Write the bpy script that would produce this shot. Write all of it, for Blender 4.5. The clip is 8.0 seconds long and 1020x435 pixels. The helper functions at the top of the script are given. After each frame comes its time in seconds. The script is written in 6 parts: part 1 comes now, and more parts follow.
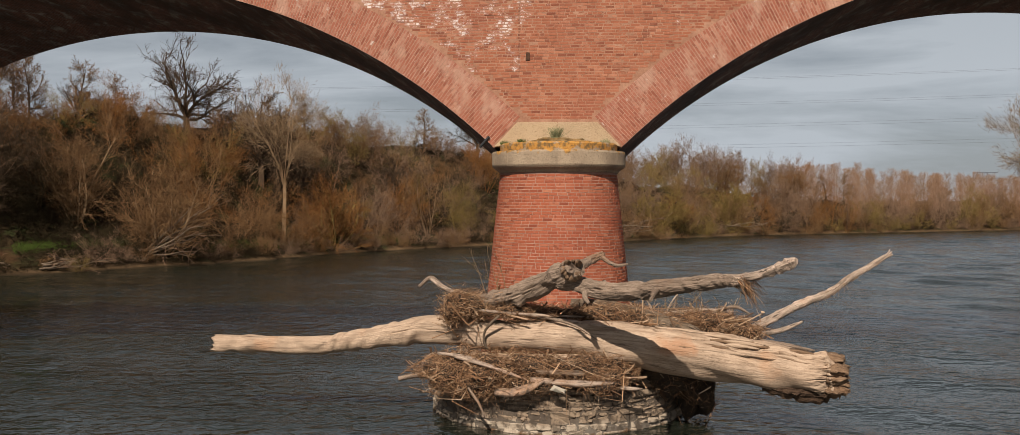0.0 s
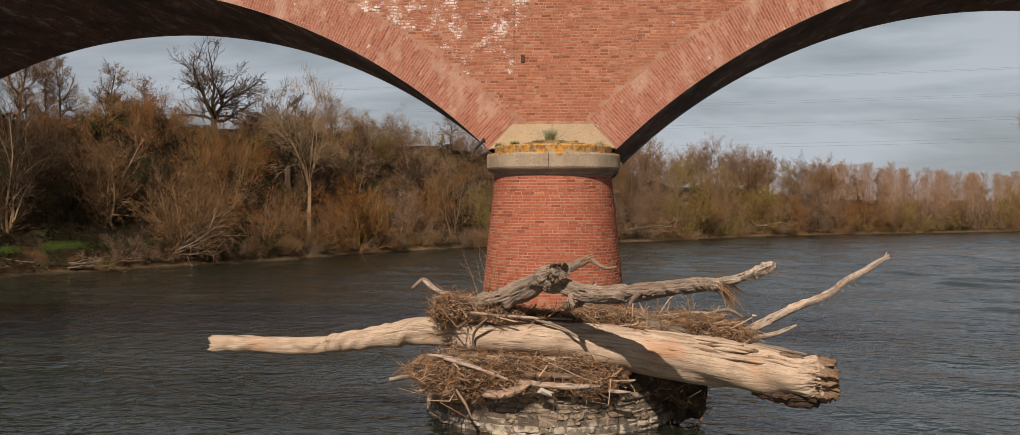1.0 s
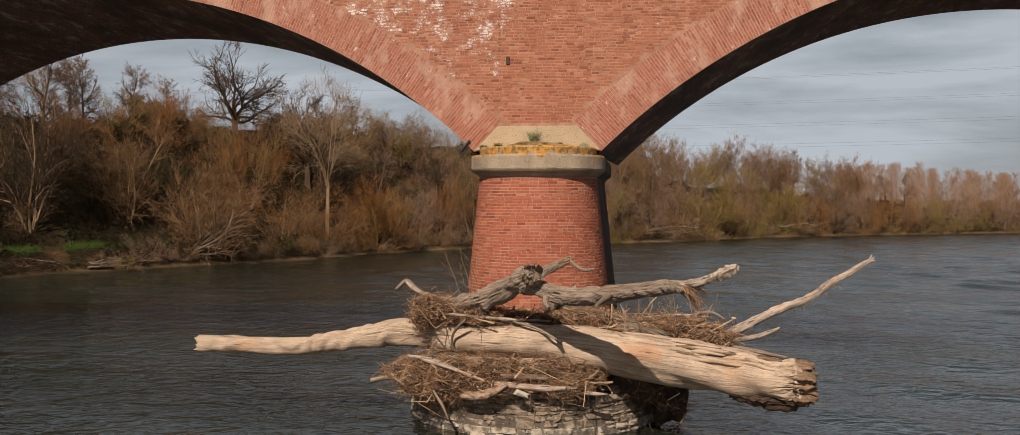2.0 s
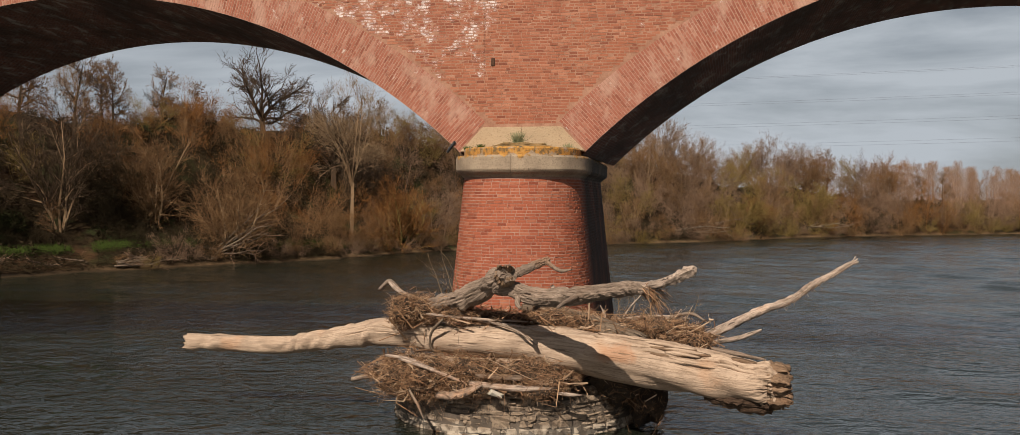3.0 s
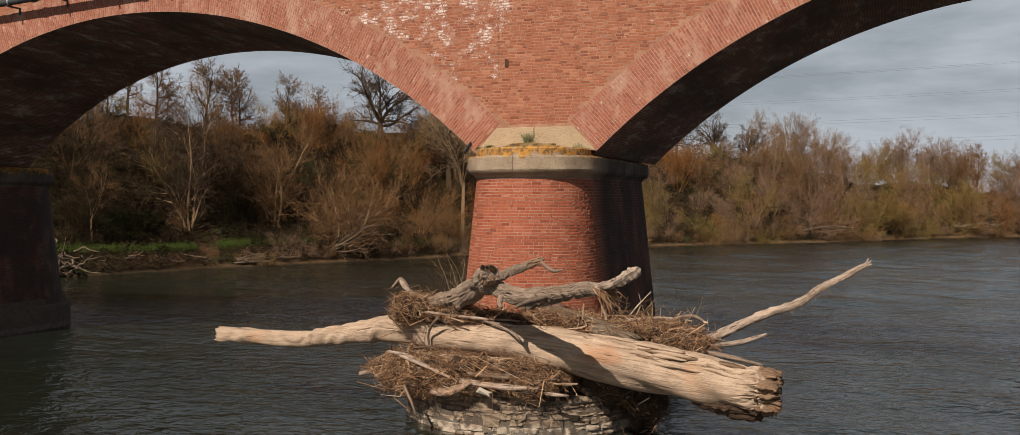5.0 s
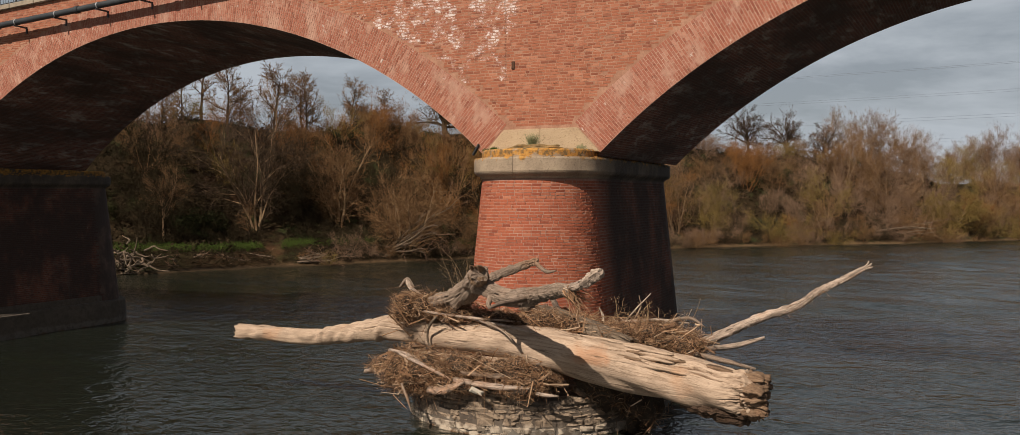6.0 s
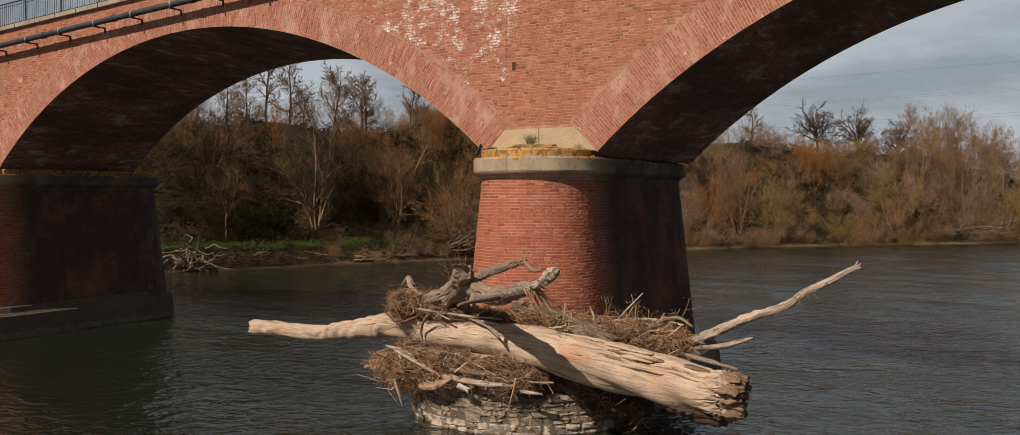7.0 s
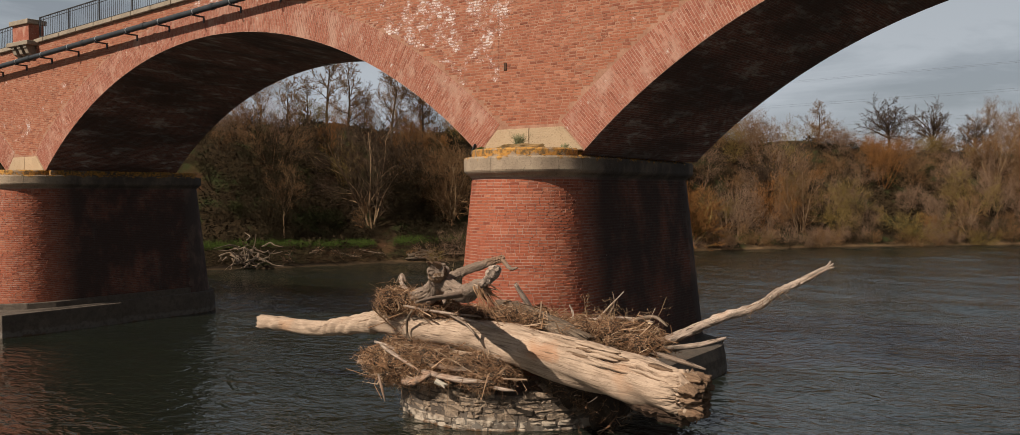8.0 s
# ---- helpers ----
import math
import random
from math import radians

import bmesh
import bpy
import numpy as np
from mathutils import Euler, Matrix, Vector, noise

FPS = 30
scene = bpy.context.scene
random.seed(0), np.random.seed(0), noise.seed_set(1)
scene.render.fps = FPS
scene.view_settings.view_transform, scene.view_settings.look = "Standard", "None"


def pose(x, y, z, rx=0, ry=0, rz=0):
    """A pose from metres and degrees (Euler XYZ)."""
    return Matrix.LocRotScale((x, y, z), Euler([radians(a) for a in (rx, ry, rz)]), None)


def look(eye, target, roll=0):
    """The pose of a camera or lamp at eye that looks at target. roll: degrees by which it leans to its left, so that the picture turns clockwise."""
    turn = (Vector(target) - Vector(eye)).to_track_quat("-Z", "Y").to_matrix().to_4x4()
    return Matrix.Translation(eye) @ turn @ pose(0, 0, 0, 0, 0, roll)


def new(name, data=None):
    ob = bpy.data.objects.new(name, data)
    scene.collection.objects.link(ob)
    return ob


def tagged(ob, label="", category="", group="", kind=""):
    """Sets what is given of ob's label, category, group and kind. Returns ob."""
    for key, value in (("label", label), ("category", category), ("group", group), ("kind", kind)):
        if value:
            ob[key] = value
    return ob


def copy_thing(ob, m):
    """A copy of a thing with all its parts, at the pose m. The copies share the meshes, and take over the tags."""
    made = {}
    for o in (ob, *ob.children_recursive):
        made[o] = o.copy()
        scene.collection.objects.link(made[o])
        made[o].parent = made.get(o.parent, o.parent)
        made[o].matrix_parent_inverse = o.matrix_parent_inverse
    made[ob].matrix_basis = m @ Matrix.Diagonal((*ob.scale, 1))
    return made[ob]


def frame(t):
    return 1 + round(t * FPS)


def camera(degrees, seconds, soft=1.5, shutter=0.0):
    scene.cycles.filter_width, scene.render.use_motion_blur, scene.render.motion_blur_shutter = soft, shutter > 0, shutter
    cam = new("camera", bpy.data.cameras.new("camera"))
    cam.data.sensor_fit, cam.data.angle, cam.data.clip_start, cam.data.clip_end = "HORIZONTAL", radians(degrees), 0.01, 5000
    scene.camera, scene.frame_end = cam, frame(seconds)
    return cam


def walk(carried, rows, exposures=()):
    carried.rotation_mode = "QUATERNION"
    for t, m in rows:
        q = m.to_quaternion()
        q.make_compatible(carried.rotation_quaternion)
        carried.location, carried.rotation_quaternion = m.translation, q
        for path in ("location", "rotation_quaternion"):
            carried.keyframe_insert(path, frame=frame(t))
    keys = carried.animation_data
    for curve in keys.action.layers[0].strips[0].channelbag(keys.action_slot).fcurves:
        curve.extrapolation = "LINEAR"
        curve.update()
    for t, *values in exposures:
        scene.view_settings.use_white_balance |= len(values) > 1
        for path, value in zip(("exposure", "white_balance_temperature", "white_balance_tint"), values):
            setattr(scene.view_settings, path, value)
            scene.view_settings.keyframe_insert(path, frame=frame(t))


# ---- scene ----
cam = camera(58.4, 8.0, soft=0.5)
PATH = [
    (0, (1.18, 0.532, 5.333), (1.047, 2.527, 5.292), 0.1),
    (0.5, (1.668, 0.553, 5.37), (1.498, 2.545, 5.329), 0.2),
    (1, (2.215, 0.578, 5.402), (2.008, 2.566, 5.36), 0.1),
    (1.5, (2.771, 0.617, 5.422), (2.533, 2.602, 5.38), 0.1),
    (3, (4.803, 0.804, 5.478), (4.45, 2.772, 5.435), 0.1),
    (3.5, (5.586, 0.93, 5.473), (5.176, 2.887, 5.429), 0.1),
    (4, (6.468, 1.1, 5.488), (5.975, 3.038, 5.443), 0.0),
    (4.5, (7.317, 1.298, 5.492), (6.742, 3.213, 5.447), -0.1),
    (4.7, (7.683, 1.392, 5.494), (7.074, 3.297, 5.449), -0.1),
    (5.8, (9.821, 2.001, 5.525), (9.026, 3.836, 5.481), -0.2),
    (6, (10.218, 2.127, 5.526), (9.391, 3.947, 5.482), -0.2),
    (6.5, (11.205, 2.468, 5.524), (10.3, 4.251, 5.48), -0.3),
    (7, (12.211, 2.856, 5.523), (11.232, 4.599, 5.478), -0.3),
    (7.5, (13.259, 3.321, 5.525), (12.207, 5.021, 5.48), -0.4),
    (8, (14.412, 3.889, 5.509), (13.285, 5.541, 5.463), -0.4),
]
walk(cam, [(t, look(eye, target, roll)) for t, eye, target, roll in PATH], [(0, 0.38), (4, 0.35), (8, 0.31)])

# ---- world, sun, exposure ----
SUN_AZ, SUN_EL = 11.0, 43.0          # degrees left of the facade's normal, and up
to_sun = Vector((-math.sin(radians(SUN_AZ)) * math.cos(radians(SUN_EL)),
                 -math.cos(radians(SUN_AZ)) * math.cos(radians(SUN_EL)), math.sin(radians(SUN_EL))))
world = bpy.data.worlds.new("sky")
scene.world = world
world.use_nodes = True
wt = world.node_tree
wt.nodes.clear()
w_out = wt.nodes.new("ShaderNodeOutputWorld")
w_bg = wt.nodes.new("ShaderNodeBackground")
w_sky = wt.nodes.new("ShaderNodeTexSky")
w_sky.sky_type = "NISHITA"
w_sky.sun_disc = False
w_sky.sun_elevation = radians(SUN_EL)
w_sky.sun_rotation = radians(180.0 + SUN_AZ)
w_sky.air_density, w_sky.dust_density, w_sky.ozone_density = 1.0, 1.2, 1.0
# thin streaked cloud over the whole dome
w_co = wt.nodes.new("ShaderNodeTexCoord")
w_map = wt.nodes.new("ShaderNodeMapping")
w_map.inputs["Scale"].default_value = (1.0, 1.0, 4.5)
w_map.inputs["Rotation"].default_value = (0.05, -0.06, 0.4)
w_noi = wt.nodes.new("ShaderNodeTexNoise")
w_noi.inputs["Scale"].default_value = 2.6
w_noi.inputs["Detail"].default_value = 7.0
w_noi.inputs["Roughness"].default_value = 0.56
w_noi.inputs["Distortion"].default_value = 0.35
w_ramp = wt.nodes.new("ShaderNodeValToRGB")
w_ramp.color_ramp.elements[0].position = 0.4
w_ramp.color_ramp.elements[0].color = (0.55, 0.55, 0.55, 1)
w_ramp.color_ramp.elements[1].position = 0.56
w_ramp.color_ramp.elements[1].color = (1.0, 1.0, 1.0, 1)
w_mix = wt.nodes.new("ShaderNodeMix")
w_mix.data_type = "RGBA"
w_mix.inputs["B"].default_value = (19.6, 21.3, 23.2, 1)
wt.links.new(w_co.outputs["Generated"], w_map.inputs["Vector"])
wt.links.new(w_map.outputs["Vector"], w_noi.inputs["Vector"])
wt.links.new(w_noi.outputs["Fac"], w_ramp.inputs["Fac"])
w_sep = wt.nodes.new("ShaderNodeSeparateXYZ")
w_high = wt.nodes.new("ShaderNodeMapRange")
for key, val in (("From Min", 0.12), ("From Max", 0.7), ("To Min", 1.0), ("To Max", 0.25)):
    w_high.inputs[key].default_value = val
w_mul = wt.nodes.new("ShaderNodeMath")
w_mul.operation = "MULTIPLY"
wt.links.new(w_co.outputs["Generated"], w_sep.inputs["Vector"])
wt.links.new(w_sep.outputs["Z"], w_high.inputs["Value"])
wt.links.new(w_ramp.outputs["Color"], w_mul.inputs[0])
wt.links.new(w_high.outputs["Result"], w_mul.inputs[1])
wt.links.new(w_mul.outputs["Value"], w_mix.inputs["Factor"])
wt.links.new(w_sky.outputs["Color"], w_mix.inputs["A"])
wt.links.new(w_mix.outputs["Result"], w_bg.inputs["Color"])
wt.links.new(w_bg.outputs["Background"], w_out.inputs["Surface"])
w_bg.inputs["Strength"].default_value = 0.0185

sun_data = bpy.data.lights.new("sun", "SUN")
sun_data.energy, sun_data.angle, sun_data.color = 5.0, radians(0.55), (1.0, 0.915, 0.805)
sun = new("sun", sun_data)
sun.matrix_world = look(to_sun * 200.0, (0, 0, 0))


# ---- materials ----
def start(name):
    m = bpy.data.materials.new(name)
    m.use_nodes = True
    nt = m.node_tree
    return m, nt, nt.nodes["Principled BSDF"]


def n_noise(nt, vec, scale, detail=4.0, rough=0.55, dist=0.0):
    n = nt.nodes.new("ShaderNodeTexNoise")
    n.inputs["Scale"].default_value, n.inputs["Detail"].default_value = scale, detail
    n.inputs["Roughness"].default_value, n.inputs["Distortion"].default_value = rough, dist
    if vec is not None:
        nt.links.new(vec, n.inputs["Vector"])
    return n.outputs["Fac"]


def n_map(nt, vec, scale=(1, 1, 1), loc=(0, 0, 0), rot=(0, 0, 0)):
    n = nt.nodes.new("ShaderNodeMapping")
    n.inputs["Scale"].default_value, n.inputs["Location"].default_value, n.inputs["Rotation"].default_value = scale, loc, rot
    nt.links.new(vec, n.inputs["Vector"])
    return n.outputs["Vector"]


def n_ramp(nt, fac, stops):
    n = nt.nodes.new("ShaderNodeValToRGB")
    els = n.color_ramp.elements
    while len(els) < len(stops):
        els.new(0.5)
    for e, (p, c) in zip(els, stops):
        e.position, e.color = p, (*c, 1) if len(c) == 3 else c
    nt.links.new(fac, n.inputs["Fac"])
    return n.outputs["Color"]


def n_step(nt, fac, lo, hi, a=0.0, b=1.0):
    n = nt.nodes.new("ShaderNodeMapRange")
    n.interpolation_type = "SMOOTHSTEP"
    for k, v in (("From Min", lo), ("From Max", hi), ("To Min", a), ("To Max", b)):
        n.inputs[k].default_value = v
    nt.links.new(fac, n.inputs["Value"])
    return n.outputs["Result"]


def n_mix(nt, fac, a, b, blend="MIX"):
    n = nt.nodes.new("ShaderNodeMix")
    n.data_type, n.blend_type = "RGBA", blend
    for key, v in (("Factor", fac), ("A", a), ("B", b)):
        if isinstance(v, (int, float)):
            n.inputs[key].default_value = v
        elif isinstance(v, tuple):
            n.inputs[key].default_value = (*v, 1)
        else:
            nt.links.new(v, n.inputs[key])
    return n.outputs["Result"]


def n_math(nt, op, a, b=0.0):
    n = nt.nodes.new("ShaderNodeMath")
    n.operation = op
    for k, v in ((0, a), (1, b)):
        if isinstance(v, (int, float)):
            n.inputs[k].default_value = v
        else:
            nt.links.new(v, n.inputs[k])
    return n.outputs["Value"]


def n_bump(nt, bsdf, height, strength=0.4, dist=0.02):
    n = nt.nodes.new("ShaderNodeBump")
    n.inputs["Strength"].default_value, n.inputs["Distance"].default_value = strength, dist
    nt.links.new(height, n.inputs["Height"])
    nt.links.new(n.outputs["Normal"], bsdf.inputs["Normal"])


def n_pos(nt):
    return nt.nodes.new("ShaderNodeNewGeometry").outputs["Position"]


def n_axis(nt, vec, k):
    n = nt.nodes.new("ShaderNodeSeparateXYZ")
    nt.links.new(vec, n.inputs["Vector"])
    return n.outputs[k]


def n_random(nt):
    """A random value for each piece, be it an island of a joined mesh or an object of its own."""
    isl = nt.nodes.new("ShaderNodeNewGeometry").outputs["Random Per Island"]
    obj = nt.nodes.new("ShaderNodeObjectInfo").outputs["Random"]
    return n_math(nt, "FRACT", n_math(nt, "ADD", isl, obj))


def set_col(nt, bsdf, col):
    nt.links.new(col, bsdf.inputs["Base Color"])


def flank_crust_shade(nt, pos, col):
    """Black crust and grey drip streaks on the sheltered flanks of the piers, below the cap. Also paints the flanks'
    shade into the colour.
    """
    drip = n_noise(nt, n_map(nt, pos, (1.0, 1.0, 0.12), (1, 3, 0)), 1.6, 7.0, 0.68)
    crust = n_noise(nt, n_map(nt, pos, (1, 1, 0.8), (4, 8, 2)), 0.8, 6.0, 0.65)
    # everything behind the nose darkens with depth: painted shade along with the crust
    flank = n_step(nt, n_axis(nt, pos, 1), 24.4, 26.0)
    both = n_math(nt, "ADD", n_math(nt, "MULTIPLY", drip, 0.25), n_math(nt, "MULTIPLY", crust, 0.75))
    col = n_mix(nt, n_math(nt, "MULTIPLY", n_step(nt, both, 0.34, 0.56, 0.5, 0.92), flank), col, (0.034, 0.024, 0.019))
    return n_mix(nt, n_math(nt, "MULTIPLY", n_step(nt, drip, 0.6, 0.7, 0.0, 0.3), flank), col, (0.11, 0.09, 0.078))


def brick_material(name, dark, mid, light, chalk):
    """Fired brick: tone by the piece, soot and damp patches, pale lime bloom where chalk > 0."""
    m, nt, b = start(name)
    pos = n_pos(nt)
    rnd = n_random(nt)
    col = n_ramp(nt, rnd, [(0.0, dark), (0.22, mid), (0.75, mid), (0.93, light), (1.0, dark)])
    fine = n_noise(nt, pos, 26.0, 6.0, 0.6)
    col = n_mix(nt, n_step(nt, fine, 0.35, 0.75, 0.0, 0.35), col, tuple(c * 0.62 for c in mid))
    broad = n_noise(nt, pos, 0.55, 5.0, 0.6)
    col = n_mix(nt, n_step(nt, broad, 0.42, 0.72, 0.0, 0.55), col, tuple(c * f for c, f in zip(mid, (0.78, 0.72, 0.8))))
    # spalled pits and pale rubbed patches, smaller than a brick
    pit = n_noise(nt, n_map(nt, pos, (1, 1, 1.5), (2, 0, 5)), 8.0, 8.0, 0.75)
    col = n_mix(nt, n_step(nt, pit, 0.54, 0.65, 0.0, 0.78), col, tuple(c * 0.45 for c in mid))
    rub = n_noise(nt, n_map(nt, pos, (1, 1, 1.4), (7, 0, 1)), 5.0, 8.0, 0.72)
    col = n_mix(nt, n_step(nt, rub, 0.53, 0.68, 0.0, 0.2 if name.startswith("pier") else 0.45), col, tuple(min(1.0, c * f) for c, f in zip(mid, (1.25, 1.7, 2.1))))
    if name.startswith("pier"):
        col = flank_crust_shade(nt, pos, col)
        fleck = n_noise(nt, n_map(nt, pos, (1, 1, 1.3), (2, 6, 3)), 3.4, 7.0, 0.72)
        col = n_mix(nt, n_step(nt, fleck, 0.69, 0.73, 0.0, 0.75), col, (0.5, 0.43, 0.37))
    if name.startswith("arch"):
        pale = n_noise(nt, n_map(nt, pos, (1.3, 1, 0.8)), 1.1, 6.0, 0.66)
        col = n_mix(nt, n_step(nt, pale, 0.5, 0.66, 0.0, 0.6), col, (0.42, 0.26, 0.19))
        fleck = n_noise(nt, pos, 3.2, 6.0, 0.72)
        col = n_mix(nt, n_math(nt, "MULTIPLY", n_step(nt, fleck, 0.61, 0.68, 0.0, 0.8), n_step(nt, rnd, 0.3, 0.6)), col, (0.5, 0.42, 0.36))
    if chalk > 0:
        wide = n_noise(nt, n_map(nt, pos, (1, 1, 1.2)), 0.33, 3.0, 0.5)
        spot = n_noise(nt, n_map(nt, pos, (1.1, 1.0, 1.3), (3.1, 0, 1.7)), 1.7, 8.0, 0.76)
        x, z = n_axis(nt, pos, 0), n_axis(nt, pos, 2)
        zone = n_math(nt, "MULTIPLY", n_step(nt, x, 0.9, -0.6), n_step(nt, z, 7.5, 9.0))
        zone = n_math(nt, "MULTIPLY", zone, n_step(nt, x, -7.5, -3.8))
        # a second weathered stretch over the far piers
        zone = n_math(nt, "MAXIMUM", zone, n_math(nt, "MULTIPLY", n_step(nt, x, -13.0, -19.0), n_step(nt, z, 13.0, 9.0, 0.0, 0.4)))
        zone = n_math(nt, "MAXIMUM", zone, n_math(nt, "MULTIPLY", n_math(nt, "MULTIPLY", n_step(nt, x, -15.0, -13.4), n_step(nt, x, -11.0, -12.2)), n_step(nt, z, 11.0, 11.8, 0.5, 1.0)))
        mask = n_step(nt, n_math(nt, "ADD", n_math(nt, "MULTIPLY", zone, 0.12), n_math(nt, "ADD", n_math(nt, "MULTIPLY", wide, 0.3), n_math(nt, "MULTIPLY", spot, 0.7))), 0.625, 0.7)
        mask = n_math(nt, "MULTIPLY", mask, n_step(nt, n_noise(nt, n_map(nt, pos, (1, 1, 2.2), (5, 0, 8)), 6.5, 7.0, 0.75), 0.42, 0.56, 0.1, 1.0))
        col = n_mix(nt, n_math(nt, "MULTIPLY", mask, 0.9), col, (0.6, 0.52, 0.48))
        wander = n_math(nt, "MULTIPLY", n_math(nt, "SUBTRACT", n_noise(nt, n_map(nt, pos, (0, 0, 1)), 2.2, 5.0, 0.7), 0.5), 0.35)
        off = n_math(nt, "ABSOLUTE", n_math(nt, "ADD", n_math(nt, "ADD", x, 0.2), wander))
        crack = n_math(nt, "MULTIPLY", n_step(nt, off, 0.035, 0.012), n_step(nt, z, 7.9, 9.4))
        col = n_mix(nt, n_math(nt, "MULTIPLY", crack, 0.45), col, (0.06, 0.03, 0.02))
        soot = n_noise(nt, n_map(nt, pos, (0.7, 1, 2.0), (9, 0, 4)), 1.6, 7.0, 0.7)
        col = n_mix(nt, n_step(nt, soot, 0.58, 0.7, 0.0, 0.6), col, (0.15, 0.06, 0.035))
    set_col(nt, b, col)
    b.inputs["Roughness"].default_value = 0.9
    b.inputs["Specular IOR Level"].default_value = 0.25
    n_bump(nt, b, n_noise(nt, pos, 60.0, 5.0, 0.65), 0.5, 0.006)
    return m


BRICK = brick_material("facade brick", (0.16, 0.048, 0.027), (0.285, 0.097, 0.051), (0.37, 0.155, 0.09), 1.0)
RING = brick_material("arch ring brick", (0.2, 0.06, 0.034), (0.285, 0.098, 0.059), (0.37, 0.175, 0.117), 0.0)
PIER = brick_material("pier brick", (0.17, 0.04, 0.02), (0.305, 0.083, 0.04), (0.38, 0.145, 0.08), 0.0)


def plain(name, col_a, col_b, scale, rough=0.85, bump=0.4, dist=0.01, spec=0.3, metal=0.0, squash=(1, 1, 1), crust_shaded=False):
    m, nt, b = start(name)
    pos = n_map(nt, n_pos(nt), squash)
    f = n_noise(nt, pos, scale, 6.0, 0.62)
    g = n_noise(nt, pos, scale * 9.0, 4.0, 0.6)
    col = n_ramp(nt, f, [(0.3, col_a), (0.7, col_b)])
    col = n_mix(nt, n_step(nt, g, 0.4, 0.75, 0.0, 0.4), col, tuple(c * 0.6 for c in col_a))
    if crust_shaded:
        col = flank_crust_shade(nt, n_pos(nt), col)
    set_col(nt, b, col)
    b.inputs["Roughness"].default_value, b.inputs["Specular IOR Level"].default_value, b.inputs["Metallic"].default_value = rough, spec, metal
    n_bump(nt, b, g, bump, dist)
    return m


MORTAR = plain("lime mortar", (0.22, 0.098, 0.057), (0.36, 0.19, 0.122), 2.5)
MORTAR_RING = plain("pale lime mortar", (0.265, 0.13, 0.083), (0.39, 0.23, 0.165), 2.5)
MORTAR_PIER = plain("grey lime mortar", (0.23, 0.115, 0.08), (0.36, 0.21, 0.155), 1.3, crust_shaded=True)
RUST = plain("rusty iron", (0.035, 0.016, 0.009), (0.09, 0.04, 0.02), 8.0, 0.9, 0.6, 0.01)
IRON = plain("weathered iron", (0.03, 0.03, 0.032), (0.06, 0.06, 0.062), 3.0, 0.55, 0.2, 0.004)
PIPE = plain("black coated pipe", (0.02, 0.022, 0.024), (0.042, 0.044, 0.046), 2.0, 0.5, 0.15, 0.004)
GALV = plain("galvanised strap", (0.3, 0.3, 0.3), (0.42, 0.42, 0.42), 5.0, 0.5, 0.1, 0.003, 0.5, 0.7)
COPING = plain("coping stone", (0.2, 0.155, 0.11), (0.31, 0.245, 0.18), 1.6, 0.9, 0.5, 0.015)
DRYGRASS = plain("dry tuft", (0.12, 0.13, 0.06), (0.26, 0.23, 0.12), 6.0)


def soffit_material():
    """Vault brick seen from below: long thin courses along the barrel, pale lime bloom and dark brown patches."""
    m, nt, b = start("vault brick")
    uv = nt.nodes.new("ShaderNodeTexCoord").outputs["UV"]
    br = nt.nodes.new("ShaderNodeTexBrick")
    br.inputs["Scale"].default_value = 1.0
    br.inputs["Brick Width"].default_value, br.inputs["Row Height"].default_value = 0.24, 0.08
    br.inputs["Mortar Size"].default_value, br.inputs["Mortar Smooth"].default_value = 0.008, 0.3
    br.inputs["Color1"].default_value = (0.22, 0.075, 0.045, 1)
    br.inputs["Color2"].default_value = (0.11, 0.04, 0.027, 1)
    br.inputs["Mortar"].default_value = (0.26, 0.19, 0.15, 1)
    nt.links.new(uv, br.inputs["Vector"])
    lime = n_noise(nt, n_map(nt, uv, (0.6, 1.8, 1)), 1.6, 9.0, 0.72, 0.4)
    col = n_mix(nt, n_step(nt, lime, 0.5, 0.66, 0.0, 0.75), br.outputs["Color"], (0.45, 0.4, 0.34))
    darkening = n_noise(nt, n_map(nt, uv, (0.25, 0.7, 1), (5, 2, 0)), 0.8, 5.0, 0.6)
    col = n_mix(nt, n_step(nt, darkening, 0.4, 0.65, 0.05, 0.8), col, (0.045, 0.026, 0.019))
    set_col(nt, b, col)
    b.inputs["Roughness"].default_value = 0.92
    n_bump(nt, b, n_math(nt, "SUBTRACT", lime, br.outputs["Fac"]), 0.7, 0.02)
    return m


SOFFIT = soffit_material()


